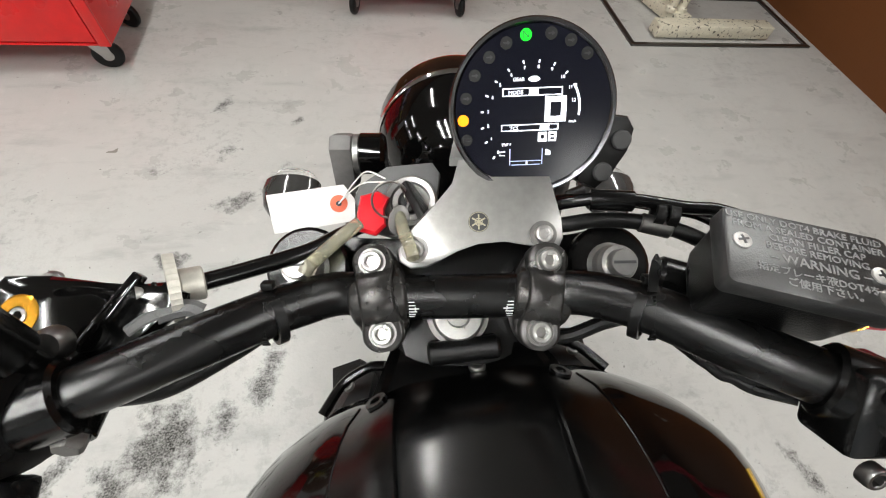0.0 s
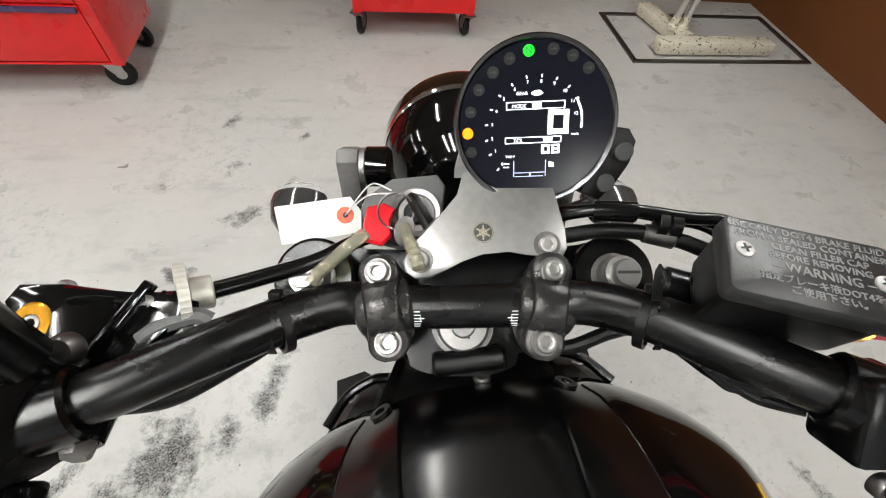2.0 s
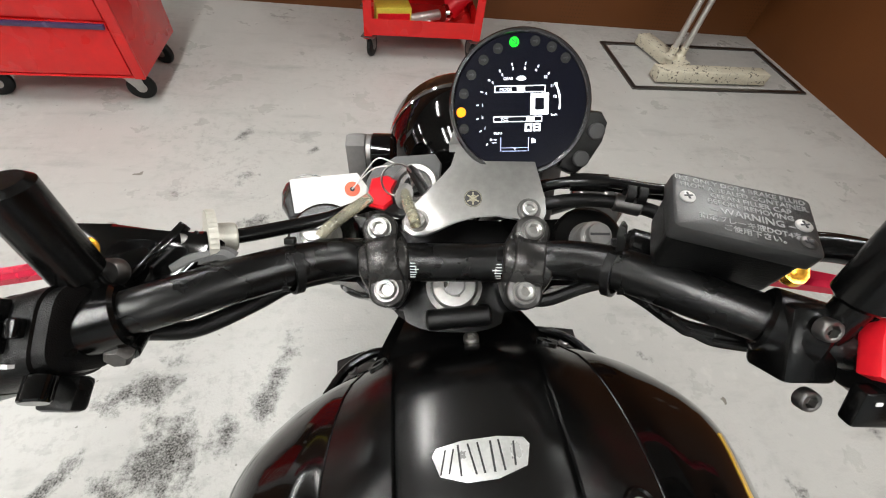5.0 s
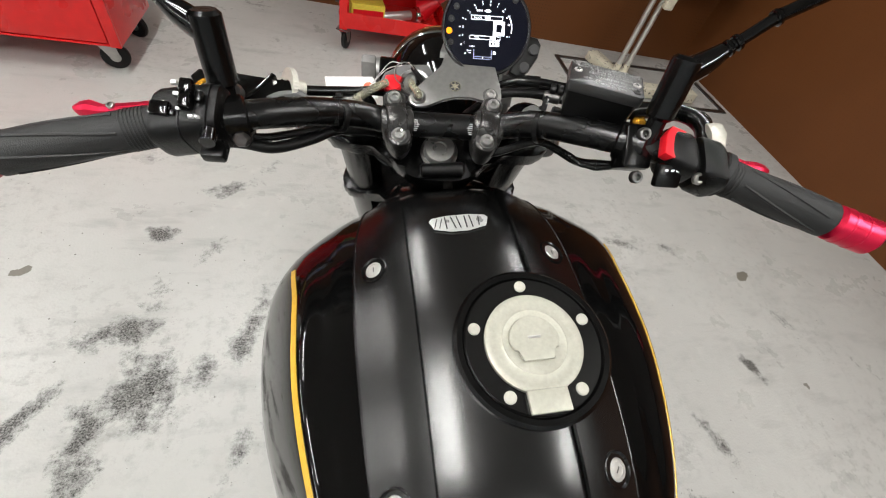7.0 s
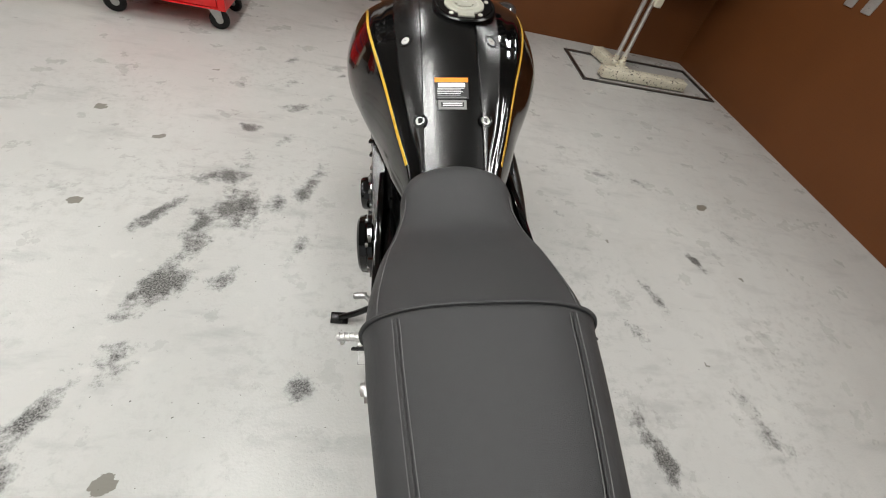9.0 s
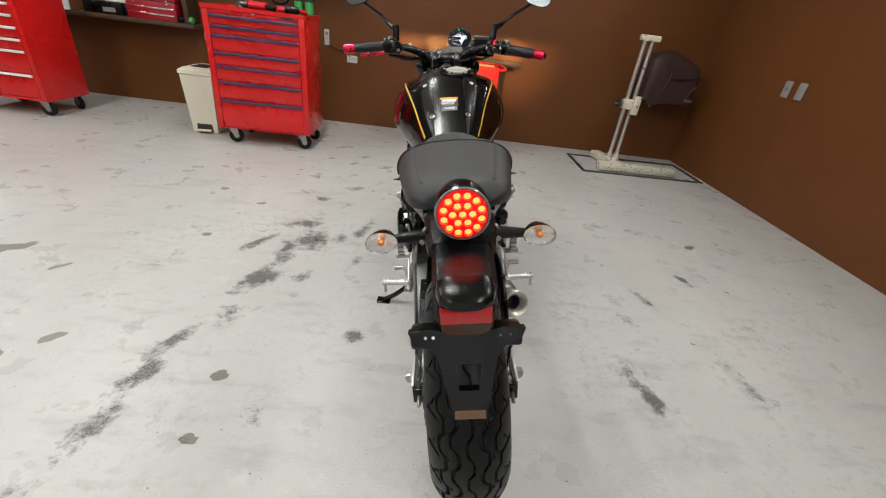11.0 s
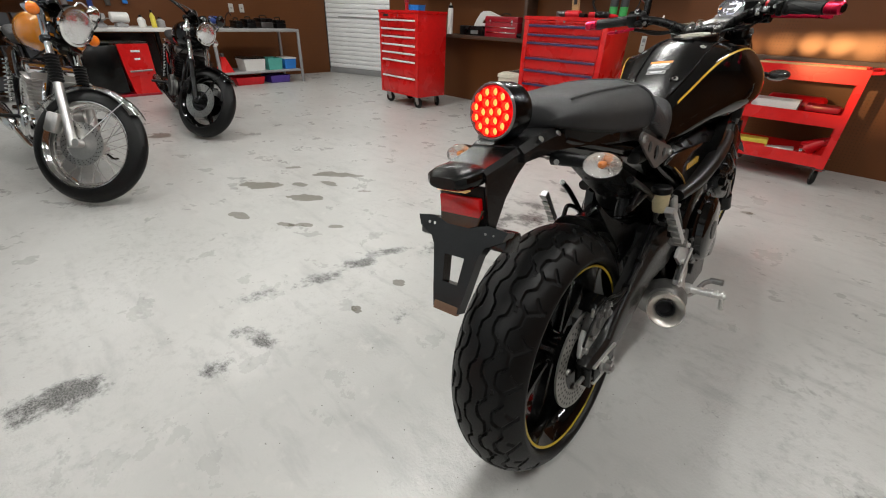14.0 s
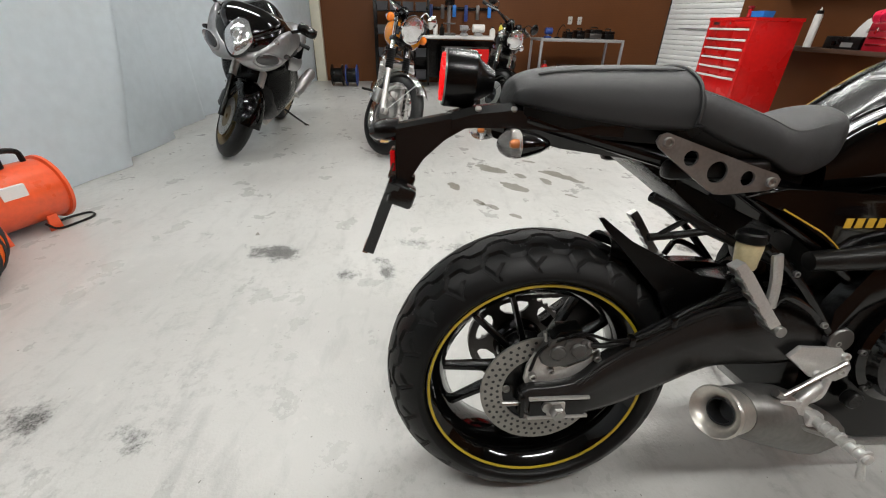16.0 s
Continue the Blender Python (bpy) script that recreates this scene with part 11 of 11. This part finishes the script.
        sp("mirror_shell", lathe(B(), [(0, -0.03), (0.03, -0.026), (0.052, -0.008), (0.055, 0.0)], 28, facing(mc_, (-s * 0.1, -1, 0.05))), o["mirror"], mi)
        sp("mirror_glass", lathe(B(), [(0, 0.001), (0.054, 0.001)], 28, facing(mc_, (-s * 0.1, -1, 0.05))), MIRROR, mi)
    for s, c in ((-1, -0.06), (1, 0.05)):
        sp("cable", tube(B(), [(s * 0.22, top.y - 0.04, top.z + 0.05), (s * 0.13, top.y + 0.14, top.z + 0.02), (c, top.y + 0.13, top.z - 0.12), (c * 0.8, top.y - 0.02, top.z - 0.32)], 0.005, 8, 6), BLACK_PLASTIC)
    # frame, tank, seat
    hy = top.y
    for s in (-1, 1):
        part("frame_tube", tube(B(), [(s * 0.03, hy + 0.03, 0.80), (s * 0.09, hy + 0.06, 0.55), (s * 0.11, hy - 0.02, 0.24), (s * 0.12, hy - 0.45, 0.20), (s * 0.13, -wb + 0.30, 0.36), (s * 0.12, -wb + 0.22, 0.66), (s * 0.10, -wb - 0.18, 0.72)], 0.014, 10, 6), BLACK_FRAME, bk)
        part("swingarm", rod(B(), (s * 0.11, -wb + 0.44, r + 0.05), (s * 0.12, -wb, r), 0.02, 12), BLACK_FRAME, bk)
        sh = part("shock_absorber", rod(B(), (s * 0.135, -wb + 0.03, r + 0.05), (s * 0.13, -wb + 0.12, 0.68), 0.012, 12), CHROME_WORN, bk)
        hel = [Vector((s * 0.135, -wb + 0.03, r + 0.08)).lerp(Vector((s * 0.13, -wb + 0.12, 0.66)), k / 72) + Vector((0.026 * math.cos(k * 0.78), 0.026 * math.sin(k * 0.78), 0)) for k in range(73)]
        part("spring", tube(B(), hel, 0.005, 6, smooth=False), o["spring"], sh)
    part("head_tube", rod(B(), up(0, L - 0.22), up(0, L - 0.02), 0.03, 18), BLACK_FRAME, bk)
    tz = o["tankz"]
    tk = part("fuel_tank", body(B(), [(hy + 0.01, tz + 0.02, 0.05, 0.05), (hy - 0.02, tz + 0.02, 0.105, 0.095), (hy - 0.12, tz + 0.02, o["tankw"], 0.12), (hy - 0.28, tz + 0.005, o["tankw"], 0.115), (hy - 0.42, tz - 0.02, 0.115, 0.085), (hy - 0.50, tz - 0.04, 0.08, 0.05)]), o["tank"], bk, o["tanklabel"], 60)
    part("filler_cap", lathe(B(), [(0.034, 0), (0.034, 0.012), (0.028, 0.018), (0, 0.02)], 24, Matrix.Translation((0, hy - 0.14, tz + 0.137))), CHROME_WORN, tk)
    st_ = part("seat", body(B(), [(hy - 0.44, tz - 0.03, 0.07, 0.03), (hy - 0.50, tz - 0.035, 0.105, 0.05), (hy - 0.75, tz - 0.05, 0.125, 0.045), (hy - 1.02, tz - 0.02, 0.12, 0.05), (hy - 1.10, tz - 0.01, 0.09, 0.035)]), VINYL, bk, "black padded dual seat", 60)
    part("seat_rail", tube(B(), [(-0.12, hy - 0.55, tz - 0.095), (-0.125, hy - 0.95, tz - 0.075), (0, hy - 1.15, tz - 0.05), (0.125, hy - 0.95, tz - 0.075), (0.12, hy - 0.55, tz - 0.095)], 0.007, 8, 6), CHROME_WORN, st_)
    for s in (-1, 1):
        part("side_cover", body(B(), [(hy - 0.52, tz - 0.22, 0.012, 0.03), (hy - 0.56, tz - 0.21, 0.02, 0.08), (hy - 0.70, tz - 0.20, 0.024, 0.095), (hy - 0.80, tz - 0.18, 0.012, 0.05)]), o["side"], bk, basis=Matrix.Translation((s * 0.125, 0, 0)))
    mudguard(bk, "rear_fender", o["fender"], None, Vector((0, -wb, r)), r + 0.035, 40, 165, o["half"] * 1.25 + 0.02)
    tl = part("tail_lamp", box(B(), -0.045, 0.045, -wb - 0.36, -wb - 0.28, 0.60, 0.67, 0.015), BLACK_SATIN, bk)
    part("tail_lens", box(B(), -0.042, 0.042, -wb - 0.385, -wb - 0.355, 0.603, 0.667, 0.008), LENS_RED, tl)
    # engine
    ey_ = hy - 0.28
    en = part("engine", body(B(), [(ey_ + 0.24, 0.34, 0.06, 0.06), (ey_ + 0.20, 0.34, 0.13, 0.11), (ey_, 0.34, 0.16, 0.13), (ey_ - 0.20, 0.35, 0.15, 0.12), (ey_ - 0.27, 0.35, 0.08, 0.06)], p=3.2), o["engine"], bk, "finned engine")
    for s in (-1, 1):
        part("engine_cover", lathe(B(), [(0.10, 0), (0.10, 0.02), (0.09, 0.035), (0.05, 0.042), (0, 0.043)], 32, facing((s * 0.145, ey_ - 0.04, 0.34), (s, 0, 0))), o["engine2"], en)
        part("engine_cover", lathe(B(), [(0.07, 0), (0.07, 0.02), (0.06, 0.03), (0, 0.034)], 28, facing((s * 0.14, ey_ + 0.12, 0.34), (s, 0, 0))), o["engine2"], en)
    part("cylinder_block", box(B(), -0.13, 0.13, -0.07, 0.07, 0.0, 0.26, 0.012, tilted((0, ey_ + 0.06, 0.42), (0, 0.12, 1))), o["engine"], en)
    for k in range(9):
        part("cooling_fin", box(B(), -0.155, 0.155, -0.095, 0.095, 0.03 + 0.022 * k, 0.036 + 0.022 * k, 0.001, tilted((0, ey_ + 0.06, 0.42), (0, 0.12, 1))), o["engine"], en)
    part("rocker_cover", box(B(), -0.14, 0.14, -0.07, 0.07, 0.235, 0.285, 0.015, tilted((0, ey_ + 0.06, 0.42), (0, 0.12, 1))), o["engine2"], en)
    for s in (-1, 1):
        ex_ = part("exhaust_pipe", tube(B(), [(s * 0.07, ey_ + 0.16, 0.60), (s * 0.09, ey_ + 0.25, 0.52), (s * 0.12, ey_ + 0.25, 0.32), (s * 0.155, ey_ + 0.12, 0.20), (s * 0.17, ey_ - 0.30, 0.22), (s * 0.175, ey_ - 0.42, 0.24)], 0.019, 14, 6), CHROME_WORN if o["amber"] else BLACK_SATIN, bk)
        part("silencer", lathe(B(), [(0.02, 0), (0.042, 0.06), (0.045, 0.12), (0.045, 0.50), (0.036, 0.56), (0.028, 0.56), (0.026, 0.45)], 26, along((s * 0.175, ey_ - 0.40, 0.235), (s * 0.19, ey_ - 1.0, 0.31))), CHROME_WORN if o["amber"] else BLACK_SATIN, ex_)
        pg = part("foot_peg", rod(B(), (s * 0.14, ey_ - 0.30, 0.33), (s * 0.30, ey_ - 0.30, 0.33), 0.012, 10, bevel=0.002), RUBBER, bk)
    a_ = radians(o["lean"])
    fx = -0.30
    stand(bk, (-0.12, ey_ - 0.22, 0.24), (fx, ey_ - 0.16, -fx * math.tan(a_) + 0.008))
    return bk


roadster("motorcycle", "orange classic motorcycle with chrome fenders and wire wheels", parked(-2.57, -1.48, 2, 12), dict(
    r=0.325, half=0.050, cast=0, wheel=CHROME_WORN, discs=(1,), drum=0.062, steer=40, wb=1.40, fork=0.755, stanchion=CHROME_WORN, slider=ENGINE_ALU, gaiter=True, ears=BLACK_GLOSS, yoke=BLACK_GLOSS,
    fender=CHROME_WORN, f0=46, f1=160, lamp=0.71, lampr=0.102, shell=BLACK_GLOSS, ix=0.19, iz=-0.01, amber=True, barw=0.36, rise=0.085, bar=CHROME_WORN, mirror=CHROME_WORN, mz=0.03, spring=CHROME_WORN,
    tankz=0.87, tankw=0.155, tank=ORANGE_TANK, tanklabel="glossy orange fuel tank", side=BLACK_GLOSS, engine=ENGINE_ALU, engine2=CHROME_WORN, lean=12))
roadster("motorcycle", "black naked motorcycle with a chrome-rimmed round headlamp", parked(-3.64, -0.44, -10, 12), dict(
    r=0.300, half=0.060, cast=5, wheel=BLACK_GLOSS, discs=(-1, 1), drum=0.045, steer=36, wb=1.42, fork=0.72, stanchion=CHROME_WORN, slider=BLACK_SATIN, gaiter=False, ears=BLACK_SATIN, yoke=BLACK_SATIN,
    fender=BLACK_GLOSS, f0=50, f1=140, lamp=0.64, lampr=0.09, shell=BLACK_GLOSS, ix=0.15, iz=-0.03, amber=False, barw=0.36, rise=0.06, bar=BLACK_SATIN, mirror=BLACK_GLOSS, mz=0.06, spring=BLACK_GLOSS,
    tankz=0.80, tankw=0.15, tank=BLACK_GLOSS, tanklabel="gloss black fuel tank", side=BLACK_GLOSS, engine=BLACK_SATIN, engine2=STEEL_DARK, lean=12))


def sport_bike():
    m = parked(-2.51, -2.715, 1, 20)
    bk = thing("motorcycle", "silver and black faired sport motorcycle on its side stand", "motorcycle", m, "parked motorcycles")
    r = 0.300
    ST, ax = steering(32, 24, r)
    fa = Vector((0, 0, r))

    def sp(n, bm, material, parent=None, lab="", sharp=35):
        return part(n, bm, material, parent or bk, lab, sharp, None if parent else ST)

    wheel(bk, ST @ Matrix.Translation(fa), r, 0.060, 3, GOLD_WHEEL, "front_wheel", (-1, 1), 0.05)
    wheel(bk, Matrix.Translation((0, -1.46, 0.31)), 0.31, 0.09, 3, GOLD_WHEEL, "rear_wheel", (), 0.06)
    for s in (-1, 1):
        b0 = Vector((s * 0.105, -0.03, r))
        leg = sp("fork_leg", rod(B(), b0 - ax * 0.02, b0 + ax * 0.36, 0.021, 18), BLACK_SATIN)
        sp("upper_tube", rod(B(), b0 + ax * 0.30, b0 + ax * 0.62, 0.027, 18), ENGINE_ALU, leg)
        sp("brake_caliper", box(B(), s * 0.070, s * 0.125, -0.17, -0.09, r + 0.02, r + 0.15, 0.018), BLACK_SATIN, leg)
    fd = mudguard(bk, "front_fender", BLACK_GLOSS, ST, fa, r + 0.030, 15, 165, 0.098, 0.085)
    for s in (-1, 1):
        sp("fender_arm", loft(B(), [[(s * (0.072 + 0.008 * v), y + 0.03 * u, z + 0.02 * u) for u, v in ((-1, 0), (1, 0), (1, 1), (-1, 1))] for y, z in ((0.02, r + 0.26), (-0.04, r + 0.17), (-0.10, r + 0.10))]), BLACK_GLOSS, fd)
    # nose: silver shell open below
    rows = [(0.185, 0.830, 0.045, 0.045), (0.165, 0.840, 0.115, 0.090), (0.10, 0.862, 0.185, 0.130), (0.0, 0.885, 0.235, 0.155), (-0.14, 0.900, 0.262, 0.165), (-0.30, 0.890, 0.265, 0.160), (-0.42, 0.870, 0.255, 0.13)]
    rows = [(y, z + 0.035, w, h) for y, z, w, h in rows]
    nose = part("upper_fairing", body(B(), rows, 40, 2.2), BLACK_GLOSS, bk, "silver upper fairing with a black nose panel", 60)
    part("nose_panel", body(B(), [(0.180, 0.925, 0.040, 0.016), (0.165, 0.957, 0.100, 0.036), (0.09, 1.003, 0.165, 0.058), (-0.01, 1.036, 0.200, 0.066), (-0.08, 1.05, 0.205, 0.060), (-0.20, 1.05, 0.20, 0.05)], 30, 2.2), BLACK_GLOSS, nose, "gloss black nose panel")
    bm = B()
    rings = []
    for y, z, w, h in ((0.01, 1.065, 0.155, 0.035), (-0.08, 1.105, 0.170, 0.075), (-0.18, 1.130, 0.165, 0.105), (-0.27, 1.155, 0.140, 0.11), (-0.31, 1.158, 0.105, 0.09)):
        rings.append([(w * math.sin(u), y - 0.10 * (1 - math.cos(u)), z - h * (1 - math.cos(u)) ) for u in np.linspace(-1.5, 1.5, 17)])
    loft(bm, rings, cap=False, closed=False)
    bmesh.ops.solidify(bm, geom=bm.faces[:], thickness=0.003)
    part("windscreen", bm, SMOKE, nose, "smoked windscreen")
    # bulbous middle lamp and slanted side lamps
    oval = [(0.072 * math.cos(a) * (1 - 0.25 * (math.sin(a) < 0) * -math.sin(a)), 0.082 * math.sin(a)) for a in np.linspace(0, 2 * math.pi, 36, endpoint=False)]
    hm_ = tilted((0, 0.168, 0.906), (0, 0.90, 0.42), (0, -0.3, 1)) @ Matrix.Diagonal((1.28, 1.62, 1.0, 1))
    hl_ = part("headlamp", loft(B(), [[hm_ @ Vector((x * q, y * q, z)) for x, y in oval] for q, z in ((0.95, -0.03), (1.06, 0.012), (1.0, 0.020))]), BLACK_GLOSS, bk, "bulbous clear headlamp")
    part("lamp_bowl", loft(B(), [[hm_ @ Vector((x * q, y * q, z)) for x, y in oval] for q, z in ((0.98, 0.018), (0.85, 0.032), (0.6, 0.043), (0.3, 0.048), (0.06, 0.049))]), LAMP_BOWL, hl_)
    part("lamp_bulb", lathe(B(), [(0.018, 0.046), (0.022, 0.054), (0.018, 0.060), (0, 0.061)], 20, hm_), LAMP_FRONT, hl_)
    for s in (-1, 1):
        sm = tilted((s * 0.182, 0.115, 0.825), (s * 0.66, 0.74, -0.08), (-s * 0.45, -0.2, 1)) @ Matrix.Diagonal((1.30, 1.25, 1.0, 1))
        ov = [(0.075 * math.cos(a), (0.036 + 0.008 * math.cos(a) * s) * math.sin(a)) for a in np.linspace(0, 2 * math.pi, 30, endpoint=False)]
        sl = part("side_lamp", loft(B(), [[sm @ Vector((x * q, y * q, z)) for x, y in ov] for q, z in ((0.9, -0.03), (1.10, 0.010), (1.04, 0.018), (0.96, 0.008), (0.3, 0.004))]), SILVER_PAINT, bk)
        part("lamp_bowl", body(B(), [(-0.022, 0, 0.008, 0.006), (-0.018, 0, 0.038, 0.018), (-0.012, 0, 0.060, 0.028), (0.0, 0, 0.068, 0.033)], 20), SIDE_GLASS, sl, basis=sm @ Matrix.Rotation(radians(-90), 4, "X"))
        rows = [Vector(p) for p in ((s * 0.008, 0.182, 0.785), (s * 0.085, 0.166, 0.795), (s * 0.165, 0.100, 0.835), (s * 0.225, -0.005, 0.895), (s * 0.258, -0.14, 0.945), (s * 0.265, -0.30, 0.955), (s * 0.250, -0.42, 0.935))]
        sweep, hs = spline(rows, 5), spline([(0.026, 0.018, 0), (0.056, 0.026, 0), (0.098, 0.036, 0), (0.118, 0.038, 0), (0.100, 0.032, 0), (0.065, 0.024, 0), (0.030, 0.014, 0)], 5)
        rings = []
        for i, p in enumerate(sweep):
            d = sweep[min(i + 1, len(sweep) - 1)] - sweep[max(i - 1, 0)]
            out = Vector((d.y, -d.x, 0)).normalized() * -s
            rings.append([p + Vector((0, 0, 1)) * hs[i].x * math.sin(2 * math.pi * k / 20) + out * hs[i].y * math.cos(2 * math.pi * k / 20) for k in range(20)])
        bm = loft(B(), rings)
        bmesh.ops.recalc_face_normals(bm, faces=bm.faces[:])
        part("silver_flank", bm, SILVER_PAINT, nose, "silver painted flank", 60)
        # intake slot
        part("intake_slot", loft(B(), [[(s * x, y, z) for x, z in ((w, a), (w + 0.014, a + 0.01), (w + 0.01, b), (w - 0.004, b - 0.01))] for y, w, a, b in ((-0.10, 0.262, 0.84, 0.88), (-0.18, 0.278, 0.86, 0.92), (-0.26, 0.280, 0.88, 0.94))]), BLACK_PLASTIC, nose)
        # side fairing
        bm = B()
        rings = []
        for y, x0, zh, zl in ((-0.20, 0.235, 0.83, 0.72), (-0.30, 0.262, 0.84, 0.56), (-0.38, 0.275, 0.83, 0.36), (-0.50, 0.275, 0.81, 0.24), (-0.68, 0.262, 0.78, 0.19), (-0.86, 0.235, 0.74, 0.20), (-0.98, 0.205, 0.62, 0.24)):
            ring = []
            for u in np.linspace(0, 1, 13):
                ring.append((s * (x0 - 0.035 * (2 * u - 1) ** 2 - 0.13 * max(0, u - 0.45) ** 1.5 / 0.41), y, zh + (zl - zh) * u))
            rings.append(ring)
        loft(bm, rings, cap=False, closed=False)
        bmesh.ops.solidify(bm, geom=bm.faces[:], thickness=0.004)
        sf = part("side_fairing", bm, BLACK_GLOSS, bk, "gloss black lower fairing", 60)
        part("fairing_band", loft(B(), [[(s * (x + dx), y, z + dz) for dx, dz in ((0.0, -0.05), (0.010, -0.03), (0.012, 0.02), (0.0, 0.05))] for y, x, z in ((-0.24, 0.255, 0.80), (-0.40, 0.268, 0.775), (-0.60, 0.262, 0.755), (-0.80, 0.236, 0.735))]), SILVER_PAINT, sf)
        for y, z in ((-0.36, 0.64), (-0.55, 0.42), (-0.75, 0.40), (-0.80, 0.62)):
            part("fairing_screw", bolt(B(), facing((s * 0.276, y, z), (s, 0, 0)), 0.007, 0.004), STEEL, sf)
        # mirrors
        mi = part("mirror", tube(B(), [(s * 0.20, -0.10, 1.0), (s * 0.26, -0.10, 1.035), (s * 0.315, -0.12, 1.065)], 0.012, 10, 4), BLACK_SATIN, bk, "black fairing mirror")
        part("mirror_shell", body(B(), [(-0.055, 0, 0.060, 0.030), (-0.04, 0, 0.070, 0.038), (0.0, 0, 0.066, 0.034), (0.035, 0, 0.03, 0.014)], 24, 2.8), BLACK_SATIN, mi, basis=pose(s * 0.355, -0.11, 1.080, 0, s * 8, 0))
        part("mirror_glass", box(B(), -0.062, 0.062, -0.058, -0.056, -0.031, 0.031, 0.0), MIRROR, mi, basis=pose(s * 0.355, -0.11, 1.080, 0, s * 8, 0))
        part("handlebar", tube(B(), [(s * 0.12, -0.36, 0.97), (s * 0.24, -0.40, 0.95), (s * 0.34, -0.45, 0.93)], 0.016, 12, 4), GRIP, bk)
        ind = part("indicator", body(B(), [(-0.03, 0, 0.01, 0.01), (-0.01, 0, 0.028, 0.018), (0.02, 0, 0.018, 0.012)], 18), BLACK_GLOSS, bk, basis=pose(s * 0.275, -0.02, 0.87, 0, 0, -s * 30))
        part("frame_spar", tube(B(), [(s * 0.06, -0.38, 0.86), (s * 0.15, -0.60, 0.78), (s * 0.16, -0.88, 0.62), (s * 0.13, -1.0, 0.45)], 0.035, 10, 5), ALU_CAST, bk)
        part("swingarm", loft(B(), [[(s * x + dx, y, z + dz) for dx, dz in ((-0.015, -0.03), (0.015, -0.03), (0.015, 0.03), (-0.015, 0.03))] for x, y, z in ((0.10, -0.98, 0.42), (0.13, -1.2, 0.38), (0.13, -1.50, 0.31))]), ALU_CAST, bk)
        si = part("silencer", lathe(B(), [(0.03, 0.0), (0.05, 0.05), (0.056, 0.12), (0.056, 0.42), (0.048, 0.46), (0.034, 0.465), (0.032, 0.38)], 30, along((s * 0.19, -1.12, 0.40), (s * 0.235, -1.62, 0.60))), ALU, bk, "brushed silver silencer")
        part("exhaust_pipe", tube(B(), [(s * 0.19, -1.13, 0.405), (s * 0.16, -1.0, 0.33), (s * 0.10, -0.85, 0.22), (s * 0.08, -0.6, 0.17)], 0.025, 14, 5), EXHAUST, si)
        pg = part("foot_peg", rod(B(), (s * 0.14, -1.02, 0.40), (s * 0.25, -1.02, 0.40), 0.012, 10, bevel=0.002), ALU_CAST, bk)
        part("heel_plate", prism(B(), [(-0.06, -0.05), (0.05, -0.04), (0.06, 0.04), (0.0, 0.09), (-0.05, 0.03)], 0.006, tilted((s * 0.155, -1.04, 0.43), (s, 0, 0)), 0.001), ALU_CAST, pg)
    part("belly_core", body(B(), [(-0.30, 0.55, 0.10, 0.14), (-0.36, 0.52, 0.17, 0.26), (-0.60, 0.48, 0.20, 0.29), (-0.92, 0.44, 0.17, 0.24), (-1.02, 0.42, 0.10, 0.12)], 24, 3), BLACK_PLASTIC, bk, "black engine and radiator behind the fairing")
    tk = part("fuel_tank", body(B(), [(-0.36, 0.93, 0.08, 0.05), (-0.42, 0.94, 0.14, 0.09), (-0.60, 0.94, 0.17, 0.12), (-0.78, 0.90, 0.15, 0.11), (-0.92, 0.85, 0.11, 0.07)]), SILVER_PAINT, bk, "silver fuel tank", 60)
    part("filler_cap", lathe(B(), [(0.04, 0), (0.04, 0.008), (0.034, 0.012), (0, 0.012)], 24, Matrix.Translation((0, -0.60, 1.056))), ALU_CAST, tk)
    part("seat", body(B(), [(-0.88, 0.83, 0.08, 0.03), (-0.95, 0.83, 0.13, 0.04), (-1.15, 0.83, 0.14, 0.04), (-1.26, 0.86, 0.10, 0.04)]), VINYL, bk)
    tail = part("tail_fairing", body(B(), [(-1.0, 0.78, 0.12, 0.05), (-1.20, 0.83, 0.15, 0.08), (-1.42, 0.89, 0.13, 0.09), (-1.62, 0.92, 0.09, 0.05), (-1.72, 0.92, 0.05, 0.02)]), SILVER_PAINT, bk, "silver tail fairing", 60)
    part("tail_lens", body(B(), [(-1.76, 0.905, 0.02, 0.008), (-1.72, 0.90, 0.06, 0.022), (-1.66, 0.89, 0.075, 0.025)]), LENS_RED, tail)
    part("plate_holder", box(B(), -0.06, 0.06, -1.80, -1.78, 0.62, 0.82, 0.004), BLACK_PLASTIC, tail)
    part("rear_fender", box(B(), -0.07, 0.07, -1.80, -1.55, 0.80, 0.84, 0.01), BLACK_PLASTIC, tail)
    a_ = math.tan(radians(20))
    stand(bk, (-0.16, -0.92, 0.26), (-0.36, -1.09, 0.36 * a_ + 0.008))


sport_bike()
